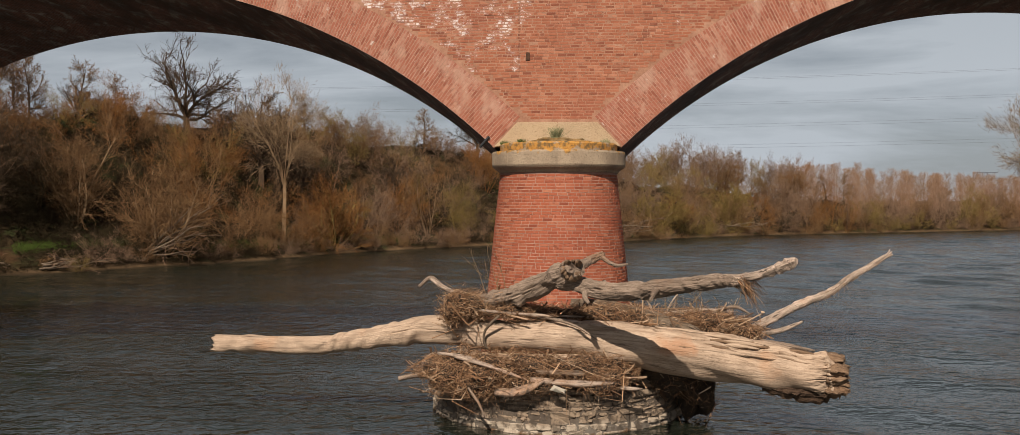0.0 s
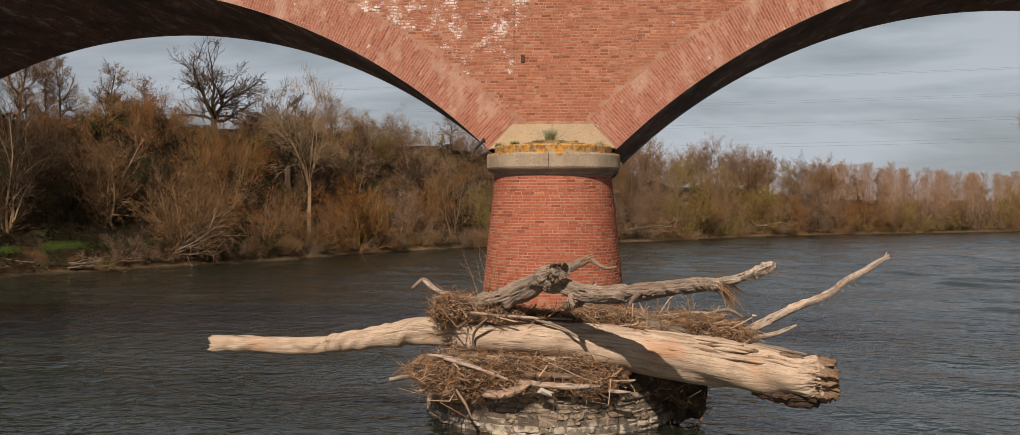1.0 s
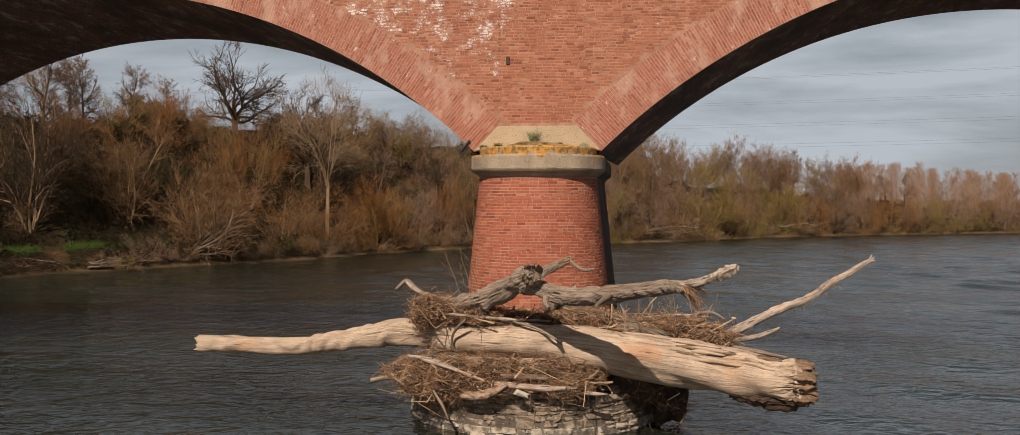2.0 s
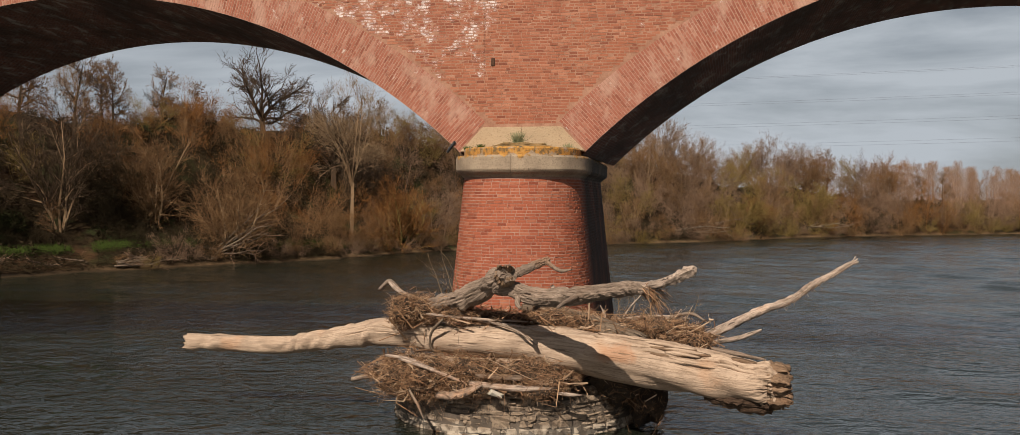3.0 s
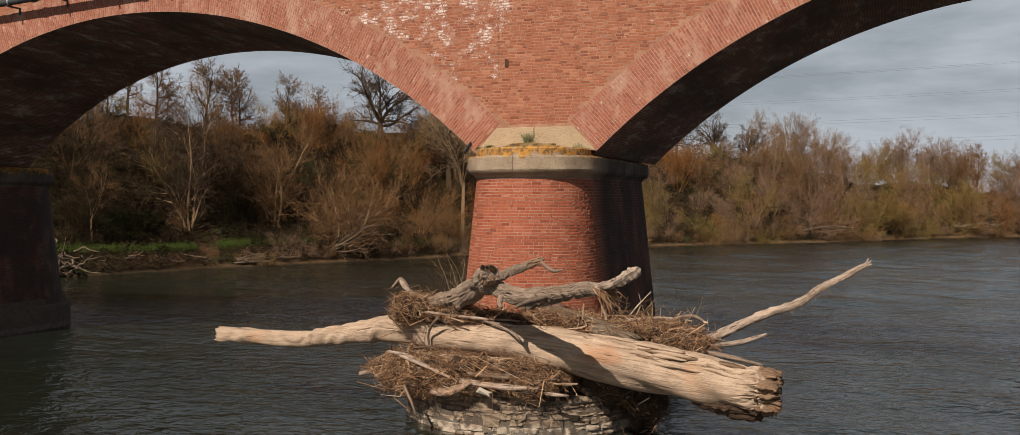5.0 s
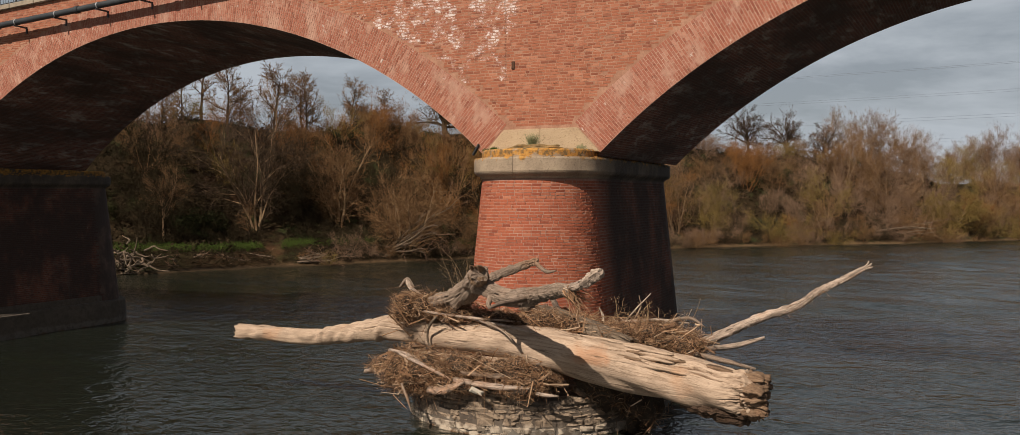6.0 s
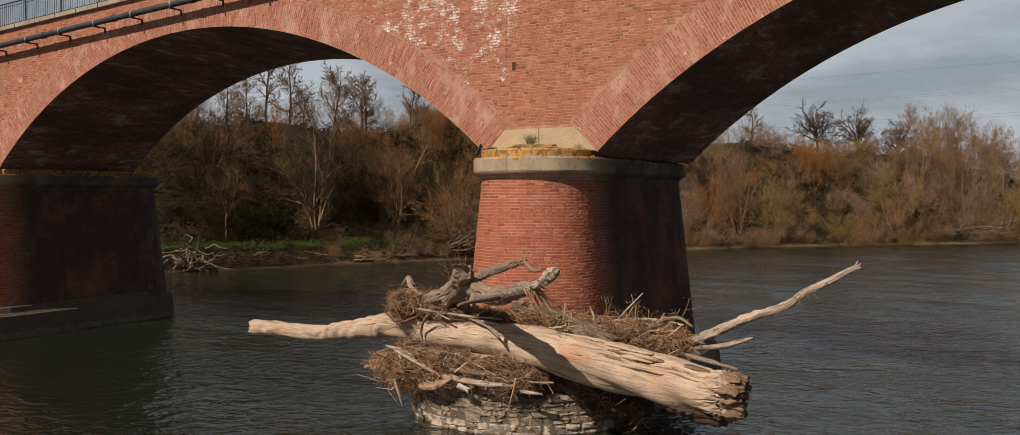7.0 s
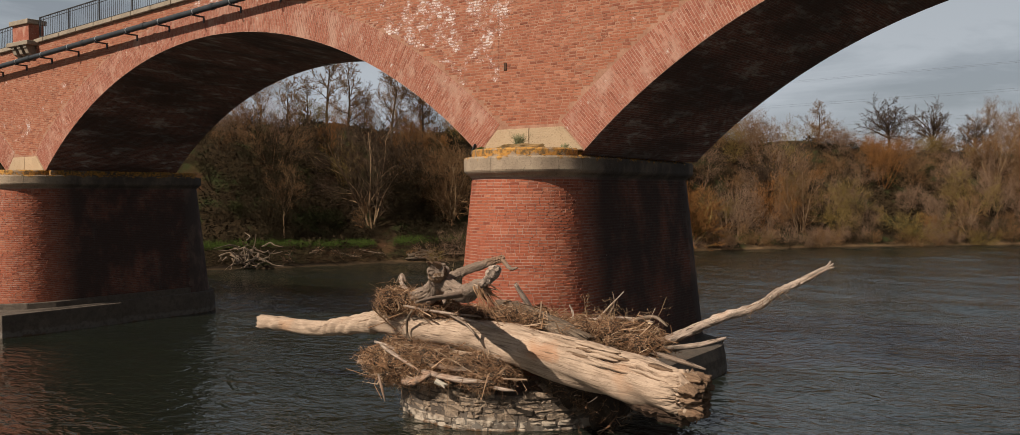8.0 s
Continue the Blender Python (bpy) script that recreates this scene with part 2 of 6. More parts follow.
def stone_material(name, pale, dark, lichen=0.0, tide=False):
    m, nt, b = start(name)
    pos = n_pos(nt)
    rnd = n_random(nt)
    big = n_noise(nt, pos, 1.7, 7.0, 0.65)
    col = n_ramp(nt, big, [(0.28, dark), (0.52, tuple((p + d) / 2 for p, d in zip(pale, dark))), (0.74, pale)])
    col = n_mix(nt, n_step(nt, rnd, 0.0, 1.0, 0.0, 0.45), col, tuple(c * 0.62 for c in pale))
    fine = n_noise(nt, pos, 22.0, 6.0, 0.7)
    col = n_mix(nt, n_step(nt, fine, 0.5, 0.72, 0.0, 0.6), col, tuple(c * 0.4 for c in dark))
    if tide:
        dirt = n_noise(nt, pos, 4.2, 8.0, 0.7)
        col = n_mix(nt, n_step(nt, dirt, 0.46, 0.62, 0.0, 0.8), col, (0.055, 0.038, 0.025))
    if lichen > 0:
        # the cap's flanks get their shade as darker colour too
        col = flank_crust_shade(nt, pos, col)
        z = n_axis(nt, pos, 2)
        li = n_noise(nt, n_map(nt, pos, (1, 1, 1.6)), 3.1, 7.0, 0.7)
        li = n_step(nt, n_math(nt, "ADD", li, n_step(nt, z, 6.34, 6.66, -0.16, 0.11 * lichen)), 0.49, 0.57)
        tone = n_ramp(nt, n_noise(nt, pos, 9.0, 4.0, 0.6), [(0.3, (0.05, 0.038, 0.016)), (0.44, (0.17, 0.085, 0.016)), (0.56, (0.4, 0.17, 0.016)), (0.75, (0.42, 0.24, 0.06))])
        col = n_mix(nt, n_math(nt, "MULTIPLY", li, 0.9), col, tone)
    if tide:
        z = n_math(nt, "ADD", n_axis(nt, pos, 2), n_math(nt, "MULTIPLY", n_noise(nt, pos, 2.6, 5.0, 0.6), 0.4))
        col = n_mix(nt, n_math(nt, "MULTIPLY", n_step(nt, z, 0.5, 0.38), n_step(nt, dirt, 0.6, 0.45, 0.2, 0.95)), col, tuple(1.0 * p for p in (pale[0], pale[1] * 1.12, pale[2] * 1.25)))
        col = n_mix(nt, n_step(nt, z, 0.24, 0.17), col, (0.09, 0.045, 0.018))
    set_col(nt, b, col)
    b.inputs["Roughness"].default_value = 0.9
    n_bump(nt, b, n_math(nt, "ADD", big, fine), 0.8, 0.03)
    return m


CAPSTONE = stone_material("weathered sandstone", (0.4, 0.295, 0.195), (0.17, 0.115, 0.075), 1.0)
SPRINGER = stone_material("cream sandstone", (0.46, 0.33, 0.2), (0.35, 0.235, 0.135))
RUBBLE = stone_material("rubble masonry", (0.345, 0.248, 0.166), (0.14, 0.094, 0.06), 0.0, True)
FOOTING = stone_material("old concrete", (0.13, 0.095, 0.066), (0.05, 0.035, 0.025), 0.0, True)


def wood_material(name, pale, mid, dark, bark, rust=None):
    """Bleached driftwood, grain along the stem (u), checks and torn patches."""
    m, nt, b = start(name)
    uv = nt.nodes.new("ShaderNodeTexCoord").outputs["UV"]
    pos = n_pos(nt)
    grain = n_noise(nt, n_map(nt, uv, (0.7, 14.0, 1)), 2.4, 8.0, 0.66, 0.25)
    broad = n_noise(nt, pos, 1.1, 5.0, 0.6)
    check = n_noise(nt, n_map(nt, uv, (0.5, 9.0, 1), (2, 1, 0)), 1.6, 6.0, 0.6, 0.9)
    streak = n_noise(nt, n_map(nt, uv, (0.5, 4.5, 1), (6, 3, 0)), 1.5, 6.0, 0.6, 0.8)
    col = n_ramp(nt, grain, [(0.32, dark), (0.43, mid), (0.58, pale)])
    fibre = n_noise(nt, n_map(nt, uv, (6.0, 45.0, 1), (1, 4, 0)), 1.6, 6.0, 0.7, 0.4)
    col = n_mix(nt, n_step(nt, fibre, 0.52, 0.66, 0.0, 0.3 + 0.5 * bark), col, tuple(0.8 * a for a in dark))
    col = n_mix(nt, n_step(nt, streak, 0.5, 0.66, 0.0, 0.65), col, tuple(0.5 * (a + b_) for a, b_ in zip(mid, dark)))
    col = n_mix(nt, n_step(nt, broad, 0.45, 0.72, 0.0, 0.5), col, tuple(0.86 * a for a in mid))
    col = n_mix(nt, n_step(nt, check, 0.39, 0.33, 0.0, 0.6 * bark + 0.4), col, tuple(0.5 * a for a in dark))
    mottle = n_noise(nt, n_map(nt, pos, (0.6, 1, 1), (3, 1, 9)), 3.2, 8.0, 0.72)
    col = n_mix(nt, n_step(nt, mottle, 0.5, 0.68, 0.0, 0.55), col, tuple(0.6 * a for a in mid))
    warm = n_noise(nt, n_map(nt, pos, (1, 1, 1), (7.3, 0, 0)), 0.75, 3.0, 0.5)
    col = n_mix(nt, n_step(nt, warm, 0.58, 0.72, 0.0, 0.55), col, (mid[0] * 1.1, mid[1] * 0.78, mid[2] * 0.55))
    if name == "grey stick":
        # bark left in patches on the peeled wood
        left = n_noise(nt, n_map(nt, uv, (1.4, 3.2, 1), (3, 8, 0)), 1.3, 7.0, 0.7, 0.4)
        col = n_mix(nt, n_step(nt, left, 0.5, 0.6, 0.0, 0.8), col, tuple(0.42 * a for a in mid))
    if rust:
        far = nt.nodes.new("ShaderNodeVectorMath")
        far.operation = "LENGTH"
        nt.links.new(n_map(nt, pos, (0.9, 0.8, 2.6), tuple(-a * k for a, k in zip(rust, (0.9, 0.8, 2.6)))), far.inputs[0])
        spot = n_math(nt, "ADD", far.outputs["Value"], n_math(nt, "MULTIPLY", n_math(nt, "SUBTRACT", n_noise(nt, pos, 2.6, 5.0, 0.65), 0.5), 1.5))
        col = n_mix(nt, n_step(nt, spot, 0.65, 0.2, 0.0, 0.6), col, (0.34, 0.16, 0.08))
    set_col(nt, b, col)
    b.inputs["Roughness"].default_value, b.inputs["Specular IOR Level"].default_value = 0.85, 0.25
    n_bump(nt, b, n_math(nt, "ADD", grain, n_math(nt, "ADD", n_step(nt, check, 0.3, 0.42), n_math(nt, "SUBTRACT", streak, fibre))), 0.45 + 0.35 * bark, 0.02 + 0.02 * bark)
    return m


DRIFT = wood_material("bleached driftwood", (0.45, 0.324, 0.23), (0.35, 0.244, 0.166), (0.12, 0.073, 0.045), 0.35, (3.5, 21.1, 2.0))
BARKY = wood_material("weathered bark wood", (0.31, 0.227, 0.168), (0.195, 0.137, 0.098), (0.08, 0.053, 0.037), 0.75)
STICK = wood_material("grey stick", (0.49, 0.375, 0.295), (0.35, 0.255, 0.19), (0.07, 0.044, 0.028), 0.7)


def twig_material(name, stops, rough=0.9):
    m, nt, b = start(name)
    rnd = n_random(nt)
    set_col(nt, b, n_ramp(nt, rnd, stops))
    b.inputs["Roughness"].default_value, b.inputs["Specular IOR Level"].default_value = rough, 0.15
    return m


DARKWOOD = wood_material("near-black wood", (0.1, 0.058, 0.034), (0.06, 0.034, 0.02), (0.02, 0.012, 0.008), 1.0)
TORN = wood_material("torn brown wood", (0.28, 0.178, 0.107), (0.18, 0.107, 0.063), (0.04, 0.022, 0.013), 0.9)
ROOTWOOD = wood_material("grey root wood", (0.22, 0.16, 0.11), (0.13, 0.09, 0.06), (0.035, 0.023, 0.015), 0.9)
DEBRIS = twig_material("flood debris", [(0.0, (0.08, 0.039, 0.02)), (0.5, (0.215, 0.115, 0.06)), (0.85, (0.35, 0.205, 0.113)), (1.0, (0.5, 0.36, 0.245))])
BRANCHLET = twig_material("weathered sticks", [(0.0, (0.07, 0.038, 0.021)), (0.5, (0.16, 0.092, 0.053)), (0.85, (0.28, 0.18, 0.11)), (1.0, (0.44, 0.32, 0.22))])
# near black, so the colour itself gives the shade deep between the twigs
CORE = plain("shade-dark matted debris", (0.025, 0.016, 0.01), (0.07, 0.045, 0.027), 5.0, 0.95, 1.0, 0.05)


def shrub_material(name, a, b_col):
    """Bare twigs: one tone for each shrub between a and b_col, each twig lighter or darker."""
    m, nt, b = start(name)
    obj = nt.nodes.new("ShaderNodeObjectInfo").outputs["Random"]
    isl = nt.nodes.new("ShaderNodeNewGeometry").outputs["Random Per Island"]
    a, b_col = (tuple(c * k for c, k in zip(q, (1.08, 0.93, 0.78))) for q in (a, b_col))
    col = n_ramp(nt, obj, [(0.0, a), (1.0, b_col)])
    col = n_mix(nt, n_step(nt, isl, 0.0, 1.0, 0.0, 0.55), col, tuple(c * 0.55 for c in a))
    set_col(nt, b, col)
    b.inputs["Roughness"].default_value, b.inputs["Specular IOR Level"].default_value = 0.9, 0.1
    return m


BROWN = shrub_material("brown twigs", (0.135, 0.084, 0.045), (0.185, 0.12, 0.066))
RUSSET = shrub_material("russet twigs", (0.2, 0.1, 0.036), (0.165, 0.088, 0.036))
MAUVE = shrub_material("mauve grey twigs", (0.155, 0.108, 0.08), (0.195, 0.14, 0.105))
OLIVE = shrub_material("budding twigs", (0.165, 0.127, 0.046), (0.2, 0.158, 0.065))
PALE = shrub_material("pale bark", (0.215, 0.16, 0.108), (0.18, 0.135, 0.09))
DARKBARK = shrub_material("dark bark", (0.05, 0.037, 0.027), (0.085, 0.062, 0.045))
IVY = shrub_material("ivy leaves", (0.022, 0.028, 0.011), (0.036, 0.04, 0.016))
BRAMBLE = shrub_material("dark brambles", (0.022, 0.018, 0.01), (0.042, 0.032, 0.018))
GRASS = shrub_material("fresh grass", (0.035, 0.062, 0.012), (0.05, 0.08, 0.018))
POPLAR = shrub_material("poplar twigs", (0.24, 0.165, 0.125), (0.27, 0.19, 0.145))


def ground_material():
    m, nt, b = start("river bank ground")
    pos = n_pos(nt)
    z = n_axis(nt, pos, 2)
    f = n_noise(nt, pos, 0.35, 7.0, 0.65)
    g = n_noise(nt, pos, 2.2, 6.0, 0.65)
    litter = n_ramp(nt, g, [(0.3, (0.013, 0.008, 0.004)), (0.55, (0.03, 0.019, 0.009)), (0.75, (0.055, 0.033, 0.016))])
    green = n_mix(nt, n_step(nt, f, 0.5, 0.62, 0.0, 0.8), litter, (0.03, 0.036, 0.012))
    earth = n_noise(nt, n_map(nt, pos, (1, 1, 0.6), (4, 9, 0)), 0.12, 4.0, 0.6)
    slope = n_mix(nt, n_step(nt, earth, 0.55, 0.65, 0.0, 0.6), green, (0.07, 0.032, 0.015))
    sand = n_ramp(nt, g, [(0.3, (0.06, 0.037, 0.018)), (0.7, (0.17, 0.105, 0.055))])
    mud = n_ramp(nt, g, [(0.3, (0.007, 0.005, 0.003)), (0.7, (0.022, 0.014, 0.008))])
    sand = n_mix(nt, n_step(nt, n_math(nt, "ADD", n_axis(nt, pos, 0), n_math(nt, "MULTIPLY", f, 9.0)), -36.0, -29.0), mud, sand)
    zz = n_math(nt, "ADD", z, n_math(nt, "MULTIPLY", f, 0.9))
    col = n_mix(nt, n_step(nt, zz, 0.55, 0.95), sand, slope)
    col = n_mix(nt, n_step(nt, z, 0.16, 0.02), col, (0.04, 0.026, 0.014))
    set_col(nt, b, col)
    b.inputs["Roughness"].default_value, b.inputs["Specular IOR Level"].default_value = 0.95, 0.08
    n_bump(nt, b, n_math(nt, "ADD", g, n_noise(nt, pos, 9.0, 5.0, 0.6)), 0.8, 0.12)
    return m


def water_material():
    """Dark olive river water: wind ripples of three sizes, with calmer lanes."""
    m, nt, b = start("river water")
    pos = n_pos(nt)
    murk = n_noise(nt, pos, 0.06, 4.0, 0.5)
    set_col(nt, b, n_ramp(nt, murk, [(0.35, (0.0085, 0.0105, 0.0065)), (0.65, (0.0115, 0.0135, 0.009))]))
    b.inputs["IOR"].default_value = 1.6
    # the open reach downstream is ruffled by the wind, the water under the near bank is calm
    reach = n_math(nt, "ADD", n_axis(nt, pos, 1), n_math(nt, "MULTIPLY", n_axis(nt, pos, 0), 1.2))
    nt.links.new(n_step(nt, reach, 15.0, 80.0, 0.05, 0.16), b.inputs["Roughness"])
    a = n_noise(nt, n_map(nt, pos, (0.9, 1.3, 1), rot=(0, 0, 0.15)), 0.9, 1.5, 0.45, 1.2)
    c = n_noise(nt, n_map(nt, pos, (0.9, 1.4, 1), rot=(0, 0, -0.25)), 2.4, 2.0, 0.5, 0.8)
    e = n_noise(nt, n_map(nt, pos, (0.9, 1.6, 1), rot=(0, 0, 0.35)), 7.0, 2.0, 0.5, 0.3)
    calm = n_step(nt, n_noise(nt, n_map(nt, pos, (0.4, 1.3, 1)), 0.12, 2.0, 0.5), 0.4, 0.62, 0.6, 1.25)
    h = n_math(nt, "ADD", a, n_math(nt, "ADD", n_math(nt, "MULTIPLY", c, 0.55), n_math(nt, "MULTIPLY", e, 0.16)))
    swell = n_noise(nt, n_map(nt, pos, (0.55, 1.1, 1), rot=(0, 0, 0.1)), 0.42, 3.0, 0.6, 0.6)
    h = n_math(nt, "ADD", h, n_math(nt, "MULTIPLY", swell, n_step(nt, reach, 25.0, 90.0, 0.1, 1.3)))
    n_bump(nt, b, n_math(nt, "MULTIPLY", h, n_math(nt, "MULTIPLY", calm, n_step(nt, reach, 10.0, 85.0, 0.8, 0.5))), 1.0, 0.17)
    return m


GROUND = ground_material()
WATER = water_material()
LEAD = plain("cable metal", (0.09, 0.09, 0.1), (0.14, 0.14, 0.15), 2.0, 0.6)


# ---- mesh helpers ----
def mesh_of(name, verts, faces, material=None, uvs=None, smooth=False):
    """A mesh from arrays: verts (n, 3), faces (m, 3 or 4), uvs a (u, v) for each corner."""
    v, f = np.asarray(verts, dtype=np.float32), np.asarray(faces, dtype=np.int32)
    me = bpy.data.meshes.new(name)
    k = f.shape[1]
    me.vertices.add(len(v))
    me.vertices.foreach_set("co", v.ravel())
    me.loops.add(f.size)
    me.loops.foreach_set("vertex_index", f.ravel())
    me.polygons.add(len(f))
    me.polygons.foreach_set("loop_start", np.arange(0, f.size, k, dtype=np.int32))
    me.polygons.foreach_set("use_smooth", np.full(len(f), smooth))
    if uvs is not None:
        me.uv_layers.new(name="UVMap").data.foreach_set("uv", np.asarray(uvs, dtype=np.float32).ravel())
    me.update(calc_edges=True)
    me.validate()
    if material:
        me.materials.append(material)
    return me


def of_bmesh(name, bm, material):
    me = bpy.data.meshes.new(name)
    bmesh.ops.recalc_face_normals(bm, faces=bm.faces)
    bm.to_mesh(me)
    bm.free()
    me.materials.append(material)
    return me


def part(name, data, parent, label="", kind=""):
    """One mesh as a part under a thing or under a part."""
    ob = new(name, data)
    ob.parent = parent
    return tagged(ob, label=label, kind=kind)


def thing(name, label, category, group="", kind="", at=(0, 0, 0)):
    ob = new(name)
    ob.location = at
    ob.empty_display_size = 0.2
    return tagged(ob, label, category, group, kind)


def box_bm(bm, x0, x1, y0, y1, z0, z1, bevel=0.0):
    made = bmesh.ops.create_cube(bm, size=1.0, matrix=Matrix.LocRotScale(((x0 + x1) / 2, (y0 + y1) / 2, (z0 + z1) / 2), None, (x1 - x0, y1 - y0, z1 - z0)))
    if bevel:
        edges = {e for v in made["verts"] for e in v.link_edges}
        bmesh.ops.bevel(bm, geom=list(edges), offset=bevel, segments=2, affect="EDGES", profile=0.6)


def block(name, x0, x1, y0, y1, z0, z1, material, bevel=0.02):
    bm = bmesh.new()
    box_bm(bm, x0, x1, y0, y1, z0, z1, bevel)
    return of_bmesh(name, bm, material)


def prism_xz(name, poly, y0, y1, material, bevel=0.0):
    """A polygon in the x-z plane pulled from y0 to y1."""
    bm = bmesh.new()
    face = bm.faces.new([bm.verts.new((x, y0, z)) for x, z in poly])
    out = bmesh.ops.extrude_face_region(bm, geom=[face])
    bmesh.ops.translate(bm, vec=(0, y1 - y0, 0), verts=[g for g in out["geom"] if isinstance(g, bmesh.types.BMVert)])
    if bevel:
        bmesh.ops.bevel(bm, geom=list(bm.edges), offset=bevel, segments=2, affect="EDGES")
    return of_bmesh(name, bm, material)


def brick_arrays(c, t, u, n, half_len, half_h, proud):
    """Corners and faces of many bricks: centres c, unit axes t along, u up, n out; each a shallow slab with worn arrises."""
    c, t, u, n = (np.asarray(a, dtype=float) for a in (c, t, u, n))
    hl, hh, pr = (np.asarray(a, dtype=float)[:, None] for a in (half_len, half_h, proud))
    w = 0.004
    corners = []
    for a, b in ((-1, -1), (1, -1), (1, 1), (-1, 1)):
        corners.append(c + a * t * hl + b * u * hh - n * 0.01)
    for a, b in ((-1, -1), (1, -1), (1, 1), (-1, 1)):
        corners.append(c + a * t * (hl - w) + b * u * (hh - w) + n * pr)
    v = np.stack(corners, 1).reshape(-1, 3)
    v += np.random.RandomState(len(c)).normal(0, 0.0022, v.shape)
    f = np.array([(4, 5, 6, 7), (0, 1, 5, 4), (1, 2, 6, 5), (2, 3, 7, 6), (3, 0, 4, 7)])
    return v, (f[None] + 8 * np.arange(len(c))[:, None, None]).reshape(-1, 4)


def unit_brick(name, material):
    """One brick of half length 1, half height 1 and depth 1, to be sized by its object."""
    z = 0.07
    v = [(-1, -1, -0.4), (1, -1, -0.4), (1, 1, -0.4), (-1, 1, -0.4), (-1 + z * 0.5, -1 + z * 2, 1), (1 - z * 0.5, -1 + z * 2, 1), (1 - z * 0.5, 1 - z * 2, 1), (-1 + z * 0.5, 1 - z * 2, 1)]
    return mesh_of(name, v, [(4, 5, 6, 7), (0, 1, 5, 4), (1, 2, 6, 5), (2, 3, 7, 6), (3, 0, 4, 7)], material)


def lay_bricks(rows, chosen, parent, material, stuff_name, stuff_label):
    """rows: (centre, along, up, out, half length, half height, proud). The chosen ones become objects, the rest one joined part."""
    shared = unit_brick("brick", material)
    rest = []
    for k, row in enumerate(rows):
        if k in chosen:
            c, t, u, n, hl, hh, pr = row
            ob = part("brick", shared, parent)
            m = Matrix.Identity(4)
            for i in range(3):
                m[i][0], m[i][1], m[i][2], m[i][3] = t[i] * hl, u[i] * hh, n[i] * pr, c[i]
            ob.matrix_local = m
        else:
            rest.append(row)
    cols = list(zip(*rest))
    v, f = brick_arrays(*cols)
    return part(stuff_name, mesh_of(stuff_name, v, f, material), parent, stuff_label, "stuff")


# ---- plan of the bridge ----
YF = 24.807                               # the upstream face
RING_T = 1.06                             # depth of the arch rings
ARCHES = [(-37.9, -6.5, 17.25), (-12.3, -5.2, 16.5), (14.55, -5.65, 17.25), (41.0, -6.0, 17.3)]
PIERS = [-25.0, 0.85, 27.9]
NOSE_F, NOSE_B = 24.68, 31.42             # centres of the rounded ends of the piers
X0, X1 = -51.0, 55.0


def back_y(x):
    """The rear face: the bridge widens a little towards its middle."""
    return 31.15 + 0.045 * max(0.0, min(x, 16.0) + 5.0)


YB = 31.3


def deck_z(x):
    return 12.21 + 0.051 * (x + 23.05) if x < 1.2 else 13.447 - 0.02 * (x - 1.2)


REAR = [(0.0, 0.0), (-0.2, -0.25), (0.42, -0.04), (0.0, 0.0)]   # how far each vault's rear edge is off its front edge


def intrados(x, rear=False):
    """Height of the vault at x, or None on a pier."""
    for (cx, cz, r), (sx, sz) in zip(ARCHES, REAR):
        if rear:
            cx, cz = cx + sx, cz + sz
        if abs(x - cx) < r:
            z = cz + math.sqrt(r * r - (x - cx) ** 2)
            if z > 6.72:
                return z
    return None


# ---- ground and water ----
SHORE_L = [(-60, -300), (-56, -60), (-52, 0), (-50, 22), (-47, 40), (-45, 48.5), (-40.5, 54.5), (-37, 61.5), (-34, 63.8), (-31.7, 68.3), (-28.3, 72.3),
           (-24.7, 77.3), (-21.6, 86), (-16.6, 93), (-7.8, 104), (8.4, 116.3), (22.2, 132), (38.5, 143), (56.5, 152.6), (80, 166), (130, 190), (220, 230), (420, 300), (900, 420)]
SHORE_R = [(60, -300), (50, -60), (46, 0), (46, 60), (47.2, 95), (66, 125), (115, 158), (180, 185), (300, 220), (600, 290), (900, 350)]
LAND_L = SHORE_L + [(2500, 800), (2500, 2500), (-2500, 2500), (-2500, -300)]
LAND_R = SHORE_R + [(2500, 500), (2500, -300)]


def inside(px, py, poly):
    res = np.zeros(px.shape, bool)
    for (ax, ay), (bx, by) in zip(poly, poly[1:] + poly[:1]):
        if ay != by:
            res ^= ((ay > py) != (by > py)) & (px < (bx - ax) * (py - ay) / (by - ay) + ax)
    return res


def shore_distance(px, py, line):
    best = np.full(px.shape, 1e9)
    for (ax, ay), (bx, by) in zip(line, line[1:]):
        dx, dy = bx - ax, by - ay
        k = np.clip(((px - ax) * dx + (py - ay) * dy) / (dx * dx + dy * dy), 0, 1)
        best = np.minimum(best, np.hypot(px - ax - k * dx, py - ay - k * dy))
    return best


def wobble(x, y):
    return (np.sin(x * 0.31 + 1.3 * np.sin(y * 0.17)) + np.sin(y * 0.43 + x * 0.11 + 2.0) + 0.6 * np.sin(x * 0.93 - y * 0.71)) / 2.6


def ramp_between(v, a, b):
    k = np.clip((v - a) / (b - a), 0, 1)
    return k * k * (3 - 2 * k)


